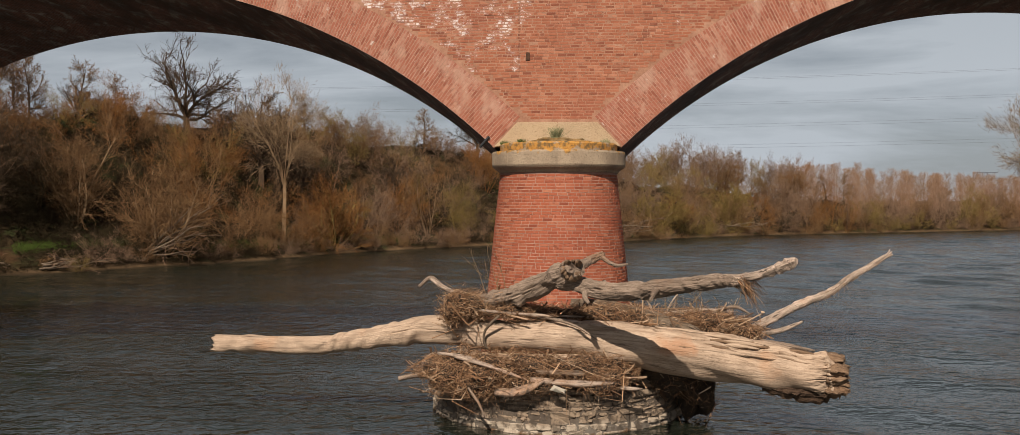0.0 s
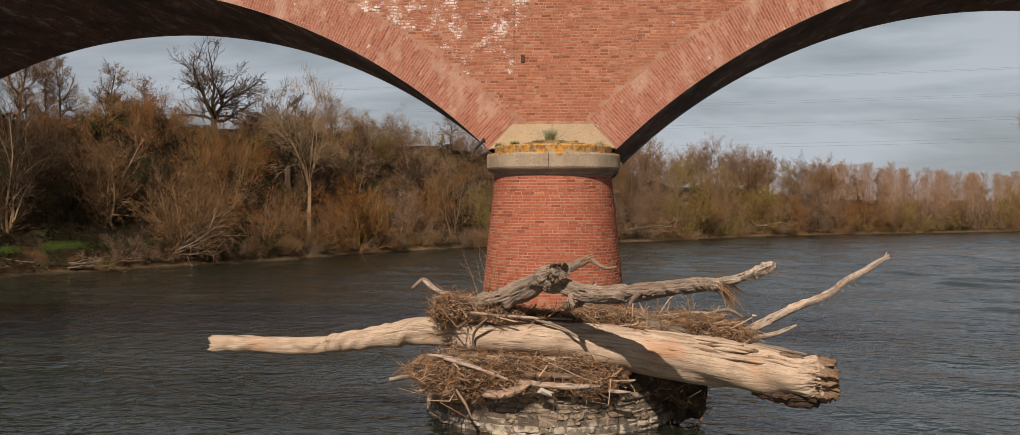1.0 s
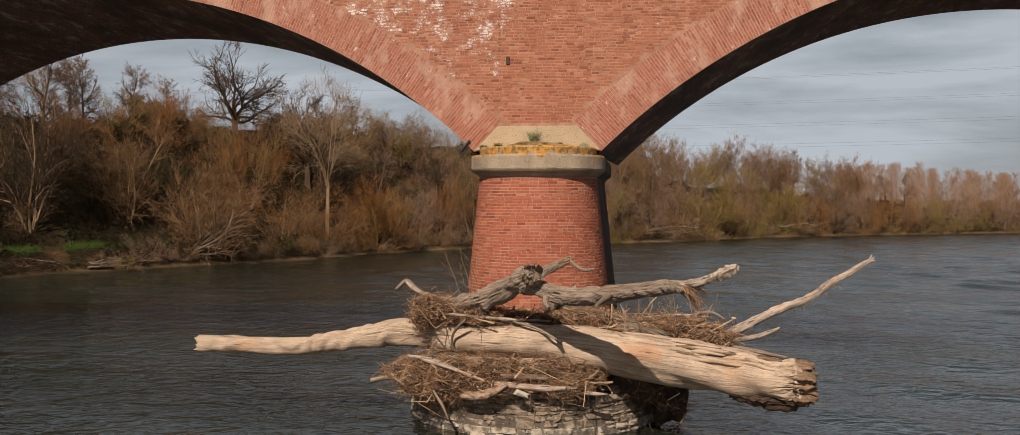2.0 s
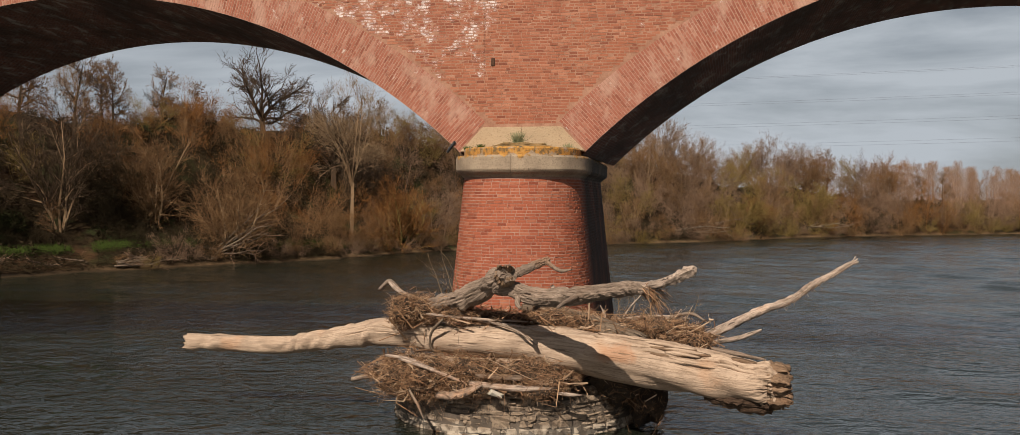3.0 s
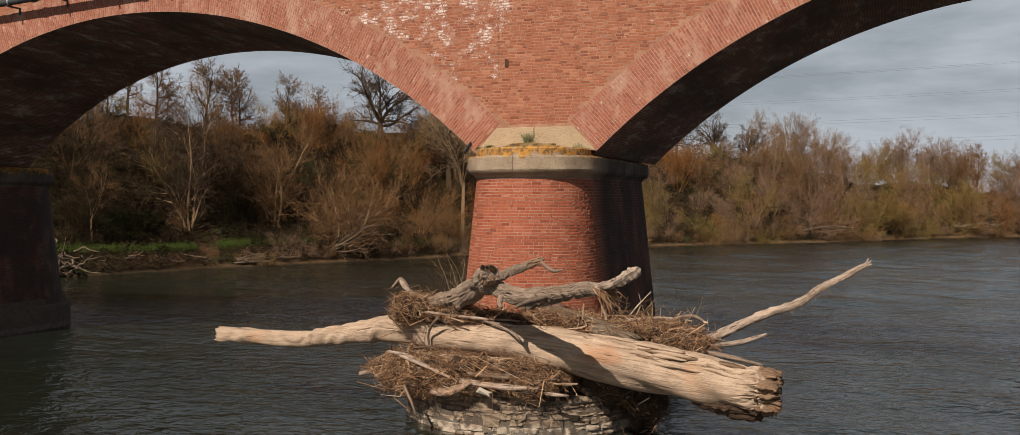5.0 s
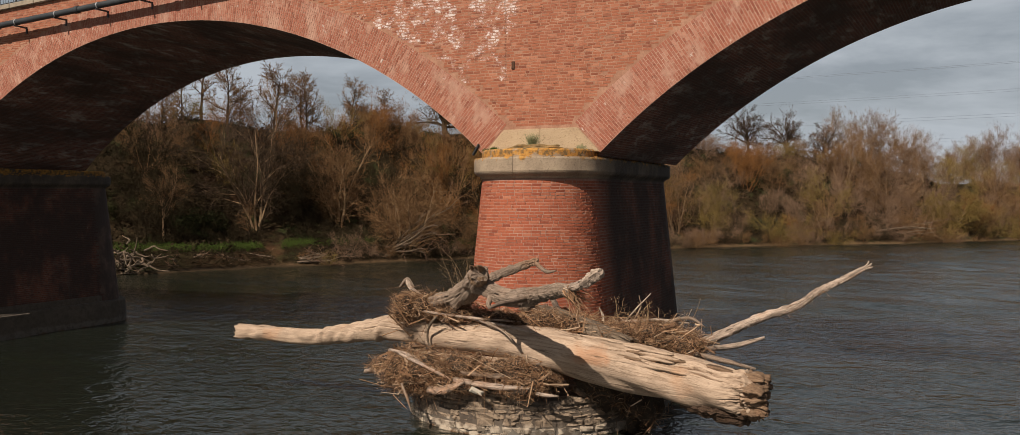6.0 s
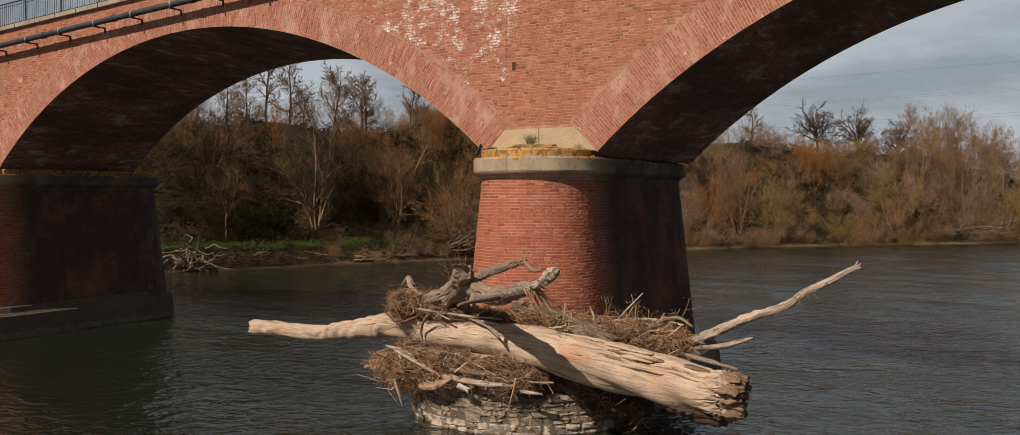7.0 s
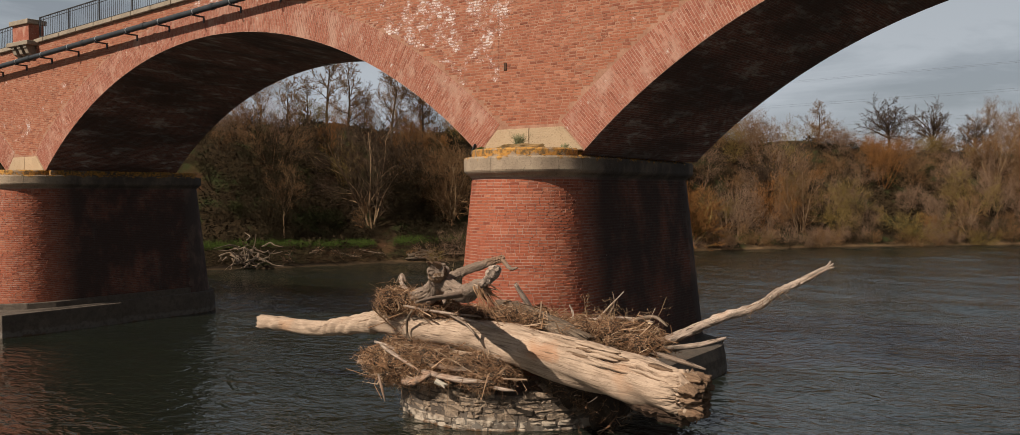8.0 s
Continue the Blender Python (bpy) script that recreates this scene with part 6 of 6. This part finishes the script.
def many_stems(name, label, seed, stems, tall, lean, bark, twig, group):
    """A tree that forks from its foot into several long stems."""
    r = np.random.RandomState(seed)
    out = []
    top = thing(name, label, "tree", group)
    for k in range(stems):
        a = 6.28 * k / stems + r.uniform(-0.4, 0.4)
        l = lean * r.uniform(0.4, 1.2)
        grow(r, out, (0.2 * math.cos(a), 0.2 * math.sin(a), -0.3), (math.cos(a) * l, math.sin(a) * l, 1.0), tall * r.uniform(0.7, 1.1), r.uniform(0.07, 0.13), 0, [(7, 2.3, 0.13, 0.03), (4, 3.0, 0.2, 0.06), (2, 4.0, 0.25, 0.03), (1, 0, 0.25, 0.0)])
    part("trunk", stems_mesh("trunk", [s for s in out if s[0] <= 1], bark, least=0.02), top)
    part("crown", stems_mesh("crown", [s for s in out if s[0] > 1], twig, least=0.01), top)
    return top


drop(many_stems("alder_tree", "pale bare tree forking from its foot", 460, 6, 9.5, 0.32, PALE, DARKBARK, "pale bare trees on the bank"), -43.0, 65.7, 1.0, 0.0)
drop(many_stems("alder_tree", "pale bare tree forking from its foot", 461, 6, 8.0, 0.4, PALE, BROWN, "pale bare trees on the bank"), -38.5, 71.5, 1.0, 0.0)
drop(many_stems("willow_tree", "golden bare willow leaning over the shore", 462, 8, 7.0, 0.9, PALE, BROWN, "willows along the shore"), -31.5, 72.0, 1.0, 0.0)
drop(many_stems("willow_tree", "golden bare willow leaning over the shore", 463, 9, 6.5, 0.8, OLIVE, RUSSET, "willows along the shore"), -22.0, 88.0, 1.0, 0.0)

drop(many_stems("willow_tree", "yellow-green budding willow on the downstream bank", 464, 9, 6.0, 0.6, OLIVE, OLIVE, "willows along the shore"), 24.0, 139.5, 1.0, 0.0)
drop(many_stems("willow_tree", "yellow-green budding willow on the downstream bank", 465, 8, 5.5, 0.6, OLIVE, OLIVE, "willows along the shore"), 13.0, 126.0, 1.0, 0.0)

# round bare crowns on the downstream bank
def dome_tree(seed, twig):
    top = thing("field_maple", "broad bare tree with a rounded grey-brown crown", "tree", "rounded trees downstream")
    segs = hazy_stems(seed, 6, 7.6, 0.55, 4200, 0.45, 0.09, 0.25)
    part("trunk", stems_mesh("trunk", [q for q in segs if q[0] <= 1], PALE, least=0.02), top)
    part("crown", stems_mesh("crown", [q for q in segs if q[0] > 1], twig, least=0.012), top)
    return top


domes = [dome_tree(470, BROWN), dome_tree(471, MAUVE), dome_tree(472, MAUVE)]
drop(domes[2], *bank_point(103.0, 9.0), 0.9, 2.0)
drop(domes[0], *bank_point(99.0, 12.0), 1.0, 0.0)
drop(domes[1], *bank_point(107.0, 16.0), 1.1, 1.0)
for s in np.arange(112.0, 150.0, 6.5):
    x, y = bank_point(s + rnd.uniform(-2, 2), rnd.uniform(6, 17))
    plant(rnd.choice(domes), x, y, rnd.uniform(0.65, 0.95), rnd.uniform(0, 6.28))

# the poplar plantation downstream
pops = []
for k in range(3):
    r = np.random.RandomState(500 + k)
    out = []
    for j in range(10):
        z0, z1 = 1.3 * j, 1.3 * (j + 1)
        out.append((0, np.array((0, 0, z0)), np.array((0, 0, z1)), 0.16 * (1 - j / 11), 0.16 * (1 - (j + 1) / 11)))
    for _ in range(1450):
        a, z = r.uniform(0, 6.28), r.uniform(0.3, 13.0)
        reach = r.uniform(0.1, 1.0) * (3.3 - 0.17 * z)
        p = np.array((math.cos(a) * reach, math.sin(a) * reach, z + 0.5 * reach))
        out.append((1, p, p + np.array((math.cos(a) * 0.45, math.sin(a) * 0.45, 0.9)) * r.uniform(0.5, 1.1), 0.01, 0.005))
    pops.append(stems_mesh("poplar", out, POPLAR, least=0.02))
for row in range(6):
    for k in range(44):
        x, y = bank_point(153.0 + 3.6 * k + 1.7 * (row % 3) + rnd.uniform(-1.2, 1.2), 6.0 + 5.0 * row + rnd.uniform(-1.2, 1.2))
        ob = new("poplar", rnd.choice(pops))
        drop(ob, x, y, rnd.uniform(0.5, 0.55) + 0.012 * row, rnd.uniform(0, 6.28), 0.2)
        tagged(ob, "slender bare poplar in a planted row", "tree", "poplar plantation")
near_tree = plant(pales[0], 48.9, 97.0, 1.1, 2.2)
tagged(near_tree, "tall bare tree on the opposite bank", "tree")


# close rows of middling trees along the downstream bank
for s in np.arange(58.0, 150.0, 3.4):
    if 74 < s < 112:
        continue
    x, y = bank_point(s + rnd.uniform(-1.5, 1.5), rnd.uniform(15, 24))
    plant(rnd.choice(domes + ashes + domes), x, y, rnd.uniform(0.75, 1.05) * (1.0 if s > 112 else 0.72), rnd.uniform(0, 6.28))


def undergrowth(s0, s1, d0, d1, n, seed, tall, leaf, material, label):
    """Leaves and litter in low uneven lumps over the slope."""
    r = np.random.RandomState(seed)
    base = np.array([(*bank_point(a, b), 0.0) for a, b in zip(r.uniform(s0, s1, n), r.uniform(d0, d1, n))])
    swell = np.array([noise.noise(Vector((p[0] * 0.35, p[1] * 0.35, seed))) + 0.6 * noise.noise(Vector((p[0] * 1.1, p[1] * 1.1, seed))) for p in base])
    base[:, 2] = height(base[:, 0], base[:, 1]) + np.maximum(0.0, 0.25 + swell) * tall * r.uniform(0.2, 1.0, n)
    a = r.normal(size=(n, 3)) * (1, 1, 0.8)
    a /= np.linalg.norm(a, axis=1)[:, None]
    b = np.cross(a, r.normal(size=(n, 3)))
    b /= np.linalg.norm(b, axis=1)[:, None]
    w = leaf * r.uniform(0.5, 1.5, (n, 1))
    v = np.stack([base - a * w, base + b * w * 0.5, base + a * w, base - b * w * 0.5], 1).reshape(-1, 3)
    tagged(new("undergrowth", mesh_of("undergrowth", v, np.arange(4 * n).reshape(-1, 4), material)), label, "undergrowth", kind="stuff")


undergrowth(-16.0, 112.0, 3.0, 22.0, 75000, 5, 1.7, 0.13, BRAMBLE, "dark bramble and ivy undergrowth covering the bluff")
undergrowth(108.0, 190.0, 1.5, 16.0, 14000, 7, 1.8, 0.18, BRAMBLE, "dark undergrowth along the downstream bank")

# broad tan willows over the water
plant(domes[0], *bank_point(70.0, 4.0), 0.95, 1.2)
plant(domes[0], *bank_point(88.0, 3.0), 0.6, 0.3)
plant(domes[2], *bank_point(62.0, 5.0), 0.8, 2.1)

stranded_at = []


# grass on the bank and pale driftwood along the shore
def grass_patch(s0, s1, d0, d1, n, seed):
    r = np.random.RandomState(seed)
    base = np.array([(*bank_point(a, b), 0.0) for a, b in zip(r.uniform(s0, s1, n), r.uniform(d0, d1, n))])
    base[:, 2] = height(base[:, 0], base[:, 1]) - 0.03
    tip = base + np.stack([r.normal(0, 0.16, n), r.normal(0, 0.16, n), r.uniform(0.25, 0.65, n)], 1)
    v, f = slivers(base, tip, r.uniform(0.012, 0.03, n))
    tagged(new("grass", mesh_of("grass", v, f, GRASS)), "strip of fresh green grass on the bank", "grass", kind="stuff")


grass_patch(7.0, 33.0, 3.2, 5.4, 10000, 1)

# flood litter of dark sticks and leaves along the foot of the bank
r = np.random.RandomState(31)
n = 9000
base = np.array([(*bank_point(a, b), 0.0) for a, b in zip(r.uniform(-8, 46, n), r.uniform(0.25, 3.4, n))])
base[:, 2] = height(base[:, 0], base[:, 1]) + r.uniform(0, 0.3, n)
way = r.normal(size=(n, 3)) * (1, 1, 0.35)
way /= np.linalg.norm(way, axis=1)[:, None]
v, f = slivers(base, base + way * r.gamma(2.0, 0.28, n)[:, None], r.uniform(0.012, 0.035, n), bend=0.2, rnd=r)
tagged(new("flood_litter", mesh_of("flood_litter", v, f, BRAMBLE)), "dark flood litter of sticks along the muddy shore", "flood litter", kind="stuff")
for k in range(14):
    x, y = bank_point(r.uniform(-4, 34), r.uniform(0.8, 2.6))
    stranded_at.append((x, y, float(height(x, y)) + 0.1, r.uniform(1.5, 3.5), r.uniform(0, 6.28), 60 + k))

grass_patch(40.0, 66.0, 2.0, 3.4, 1500, 2)


def stranded(x, y, z, length, turn, seed, n=6, lift=0.35, label="pale stranded branch on the sandy shore"):
    """A fallen limb with bare forks, lying on the shore."""
    r = np.random.RandomState(seed)
    heap = thing("fallen_tree", label, "fallen tree", "fallen trees along the shore")
    ax = np.array((math.cos(turn), math.sin(turn), 0.0))
    for k in range(n):
        side = np.array((-ax[1], ax[0], 0)) * r.uniform(-0.55, 0.55)
        d = ax * r.uniform(0.6, 1.0) + side + (0, 0, r.uniform(0.05, lift))
        ln = length * r.uniform(0.45, 1.0)
        p = np.array((x, y, z)) + r.uniform(-0.25, 0.25, 3)
        rad = 0.045 + 0.006 * length
        pts = [(*(p + d * ln * t + r.normal(0, 0.06 * ln * t, 3) * (1, 1, 0.6)), rad * (1 - 0.8 * t)) for t in (0, 0.25, 0.5, 0.75, 1.0)]
        part("limb", limb("limb", pts, ROOTWOOD, 7, 3, 0.1, 0.05, seed * 13 + k), heap)
        out = []
        for t in (0.35, 0.55, 0.75, 0.9):
            i = int(t * 4)
            grow(r, out, pts[i][:3], d + r.normal(size=3) * 0.5, ln * 0.4, rad * 0.4, 0, [(3, 1.5, 0.25, 0.05), (2, 0, 0.3, 0.05)])
        part("brushwood", stems_mesh("brushwood", out, MAUVE, least=0.012), heap, "", "stuff")
    return heap


stranded(-36.0, 62.6, 0.5, 4.5, 0.5, 1, 7, 0.25)
stranded(-31.8, 70.0, 1.1, 7.5, 0.4, 2, 9, 0.85, "leaning bare willow limbs over the shore")


def root_tangle(x, y, seed, n, half):
    """An uprooted stump: crooked roots every way round a heap of drift."""
    r = np.random.RandomState(seed)
    heap = thing("uprooted_stump", "tangled grey-brown roots stranded on the shore", "stump")
    z = float(height(x, y))
    for k in range(n):
        p = np.array((x, y, z + 0.7)) + r.normal(size=3) * half * (0.5, 0.5, 0.4)
        d = r.normal(size=3) * (1.0, 0.8, 0.55)
        d /= np.linalg.norm(d)
        ln = r.uniform(1.0, 2.6)
        bow = r.normal(size=3) * 0.35
        pts = [(*(p + d * ln * t + bow * ln * (t - t * t) * 1.6 + r.normal(0, 0.05, 3)), r.uniform(0.05, 0.1) * (1.1 - 0.8 * t)) for t in (0, 0.25, 0.5, 0.75, 1.0)]
        pts = [(a, b, max(c, 0.1), e) for a, b, c, e in pts]
        part("root", limb("root", pts, ROOTWOOD, 7, 4, 0.15, 0.08, seed * 31 + k), heap)


root_tangle(-43.2, 51.2, 81, 44, np.array((2.4, 1.3, 1.25)))
for x, y, z, ln, turn, seed in stranded_at:
    stranded(x, y, z, ln, turn, seed, 3, 0.25, "dark stranded branch in the flood litter")
stranded(5.0, 117.5, 1.2, 7.5, 0.35, 4, 5, 0.12)
stranded(23.5, 134.0, 1.4, 7.0, 0.5, 5, 5, 0.15)
stranded(9.0, 121.5, 2.0, 6.0, 0.6, 6, 4, 0.15)

# power line behind the woods
line = thing("power_line", "high voltage power line crossing behind the woods", "power line")
away = np.array((math.sin(radians(6)), math.cos(radians(6))))
across = np.array((away[1], -away[0]))
for lev, h in enumerate((45.5, 37.0, 29.5, 22.5)):
    for off in (0, 7):
        pts = []
        for t in np.linspace(-540, 330, 53):
            c = away * (318 + off * 1.2) + across * t
            pts.append((c[0], c[1], h + off * 0.22 + 5.5 * (t / 330) ** 2 + 0.008 * t))
        v, f = tube_between(list(zip(pts, pts[1:])), 0.02, 4)
        part("cable", mesh_of("cable", v, f, LEAD), line)
for sx in (-540, 330):
    c = away * 322 + across * sx
    segs = []
    for a, b in ((-4, -4), (4, -4), (4, 4), (-4, 4)):
        segs.append(((c[0] + a, c[1] + b, 0), (c[0] + a * 0.1, c[1] + b * 0.1, 60)))
    for h in (28, 35, 43, 51):
        segs.append(((c[0] - 1, c[1] - 9, h), (c[0] + 1, c[1] + 9, h + 1)))
    v, f = tube_between(segs, 0.25, 4)
    part("pylon", mesh_of("pylon", v, f, LEAD), line, "lattice steel pylon")
v, f = tube_between([((171 + a, 388 + b, 0), (171 + 0.2 * a, 388 + 0.2 * b, 16.5)) for a in (-3, 3) for b in (-3, 3)] + [((165, 388, 14.0), (177, 388, 14.0)), ((166, 388, 16.5), (176, 388, 16.5))], 0.11, 4)
tagged(new("pylon", mesh_of("pylon", v, f, LEAD)), "distant lattice pylon behind the poplars", "pylon")

# soil and tufts on the cap of the middle pier
bm = bmesh.new()
bmesh.ops.create_icosphere(bm, subdivisions=4, radius=1.0)
for v in bm.verts:
    k = 0.85 + 0.3 * noise.noise(v.co * 3.0)
    v.co = Vector((MID + 0.02 + v.co.x * 0.95 * k, YF - 0.45 + v.co.y * 0.5 * k, 6.74 + v.co.z * 0.2 * k))
tagged(new("soil_mound", of_bmesh("soil_mound", bm, plain("dry soil", (0.11, 0.075, 0.035), (0.3, 0.17, 0.06), 4.0, 0.95, 0.8, 0.02))), "mossy soil heaped on the pier cap", "soil")


def tuft(x, y, z, tall, n, material, seed, name="grass_tuft", label="dry grey-green weed tuft on the pier cap"):
    r = np.random.RandomState(seed)
    base = np.array((x, y, z)) + r.normal(0, 0.03, (n, 3)) * (1.5, 1, 0.2)
    tip = base + np.stack([r.normal(0, 0.35, n), r.normal(0, 0.3, n), r.uniform(0.5, 1.0, n)], 1) * tall
    v, f = slivers(base, tip, np.full(n, 0.007), bend=0.12, rnd=r)
    tagged(new(name, mesh_of(name, v, f, material)), label, "weed", "weeds on the pier")


tuft(0.79, YF - 0.5, 6.88, 0.34, 170, DRYGRASS, 1)
tuft(2.08, YF - 0.25, 6.76, 0.16, 80, DRYGRASS, 2)
tuft(-0.1, YF - 1.0, 6.74, 0.13, 80, GRASS, 3)
tuft(-0.55, YF - 0.55, 6.74, 0.12, 60, GRASS, 4)
# dead stalks against the foot of the shaft
r = np.random.RandomState(9)
out = []
for k in range(5):
    grow(r, out, (-0.85 + 0.12 * k, 23.3 - 0.1 * k, 2.6), (r.uniform(-0.1, 0.2), -0.1, 1.0), r.uniform(1.2, 2.0), 0.014, 0, [(5, 1.2, 0.14, 0.05), (3, 0, 0.25, 0.05)])
tagged(new("dead_stalks", stems_mesh("dead_stalks", out, PALE, least=0.006)), "thin dead stalks leaning on the brick pier", "weed", "weeds on the pier")
# drain spout under the arch, iron stain on the wall
v, f = tube_between([((-1.0, YF - 0.06, 6.98), (-1.25, YF + 0.1, 6.72))], 0.04, 8)
tagged(new("drain_spout", mesh_of("drain_spout", v, f, IRON)), "short black drain spout at the arch springing", "spout")
tagged(new("wall_bolt", block("wall_bolt", -0.02, 0.08, YF - 0.03, YF + 0.02, 9.0, 9.22, RUST, 0.02)), "rusty iron anchor in the brick face", "wall anchor")

# thin sprays standing out of the nest, roots hanging from the lower mat
r = np.random.RandomState(14)
for k in range(16):
    out = []
    grow(r, out, (r.uniform(2.9, 5.2), r.uniform(22.7, 23.5), 2.4), (r.uniform(-0.7, 0.7), r.uniform(-0.4, 0.4), 1.0), r.uniform(0.45, 0.85), 0.013, 0, [(4, 1.7, 0.22, 0.0), (3, 0, 0.3, 0.0)])
    tagged(new("twig_spray", stems_mesh("twig_spray", out, PALE, least=0.006)), "thin dead twig spray standing out of the debris", "twigs", "twigs in the debris")
n = 420
base = np.stack([r.uniform(-2.3, 2.6, n), 21.25 + r.normal(0, 0.18, n), r.uniform(0.95, 1.35, n)], 1)
base[:, 1] += 0.35 * np.clip(-base[:, 0] - 0.6, 0, 2)
v, f = slivers(base, base + np.stack([r.normal(0, 0.1, n), -np.abs(r.normal(0.06, 0.08, n)), -r.gamma(2.0, 0.11, n)], 1), r.uniform(0.003, 0.009, n), bend=0.25, rnd=r)
tagged(new("hanging_roots", mesh_of("hanging_roots", v, f, DEBRIS)), "fringe of fine brown roots hanging over the footing", "roots", kind="stuff")

# ---- brickwork ----
def face_bricks():
    r = random.Random(21)
    rows, z, k = [], 6.78, 0
    while z < 13.3:
        x = -31.0 + (0.12 if k % 2 else 0.0)
        while x < 13.5:
            ln = r.choice((0.225, 0.225, 0.11)) * r.uniform(0.93, 1.06)
            mid = x + ln / 2
            free = z < deck_z(mid) - 0.05
            for cx, cz, rr in ARCHES[:3]:
                for dx in (-ln / 2, ln / 2):
                    if math.hypot(mid + dx - cx, z - cz) < rr + RING_T + 0.03:
                        free = False
            if free and z < 7.42 and any(abs(mid - p) < 1.25 for p in PIERS):
                free = False
            if free and z < 7.42:
                free = False
            if free:
                rows.append(((mid, YF, z + r.uniform(-0.004, 0.004)), (1.0, 0.0, 0.0), (0.0, 0.0, 1.0), (0.0, -1.0, 0.0), ln / 2, 0.0325, r.uniform(0.001, 0.006) if r.random() > 0.04 else 0.0005))
            x += ln + 0.013
        z += 0.0785
        k += 1
    return rows


rows = face_bricks()
near = sorted(range(len(rows)), key=lambda i: abs(rows[i][0][0] - 0.9) + 0.8 * abs(rows[i][0][2] - 8.4))[:300]
lay_bricks(rows, set(near), spandrel, BRICK, "brickwork", "courses of weathered red brick")


def ring_bricks(arch):
    cx, cz, rr = arch
    r = random.Random(int(cx * 7))
    rows = []
    th0 = math.acos((6.74 - cz) / rr)
    n = int(2 * th0 * (rr + RING_T / 2) / 0.0785)
    for k in range(n):
        th = -th0 + 2 * th0 * (k + 0.5) / n
        if cx + rr * math.sin(th) > 13.5 or cx + rr * math.sin(th) < -31.5:
            continue
        rad = (math.sin(th), 0.0, math.cos(th))
        tan = (math.cos(th), 0.0, -math.sin(th))
        d = 0.0
        lens = [0.11, 0.225, 0.225, 0.225, 0.225] if k % 2 else [0.225, 0.225, 0.225, 0.225, 0.11]
        for ln in lens:
            m = rr + d + ln / 2 + 0.008
            rows.append(((cx + m * rad[0], YF - 0.0095, cz + m * rad[2]), rad, tan, (0.0, -1.0, 0.0), ln / 2, 0.0325 * m / (rr + RING_T / 2), r.uniform(0.002, 0.0055)))
            d += ln + 0.0115
    return rows


def ring_backing(arch):
    """The joint mortar of a ring, a thin band a little proud of the wall."""
    cx, cz, rr = arch
    th0 = math.acos((6.74 - cz) / rr)
    v, f = [], []
    ths = np.linspace(-th0, th0, 90)
    for t in ths:
        for rad in (rr - 0.003, rr + RING_T):
            for y in (YF - 0.008, YF + 0.02):
                v.append((cx + rad * math.sin(t), y, cz + rad * math.cos(t)))
    for k in range(len(ths) - 1):
        a, b = 4 * k, 4 * k + 4
        f += [(a, a + 2, b + 2, b), (a + 2, a + 3, b + 3, b + 2), (a + 1, a, b, b + 1)]
    return mesh_of("arch_ring", v, f, MORTAR_RING)


for arch in ARCHES[:3]:
    ring = part("arch_ring", ring_backing(arch), bridge, "radial brick arch ring")
    rows = ring_bricks(arch)
    near = sorted(range(len(rows)), key=lambda i: abs(rows[i][0][0] - MID) + abs(rows[i][0][2] - 7.2))[:150 if arch is not ARCHES[0] else 0]
    lay_bricks(rows, set(near), ring, RING, "brickwork", "radial courses of red brick")

for cx, shaft, reach, own in ((PIERS[1], shaft_mid, 6.6, 300), (PIERS[0], shaft_left, 6.6, 0)):
    rows = shaft_bricks(cx, 1.05, reach, int(cx * 3) + 50)
    near = sorted(range(len(rows)), key=lambda i: abs(rows[i][0][0] - cx - 0.2) + abs(rows[i][0][2] - 4.9) + (9 if rows[i][0][1] > NOSE_F else 0))[:own]
    lay_bricks(rows, set(near), shaft, PIER, "brickwork", "courses of dark red brick")
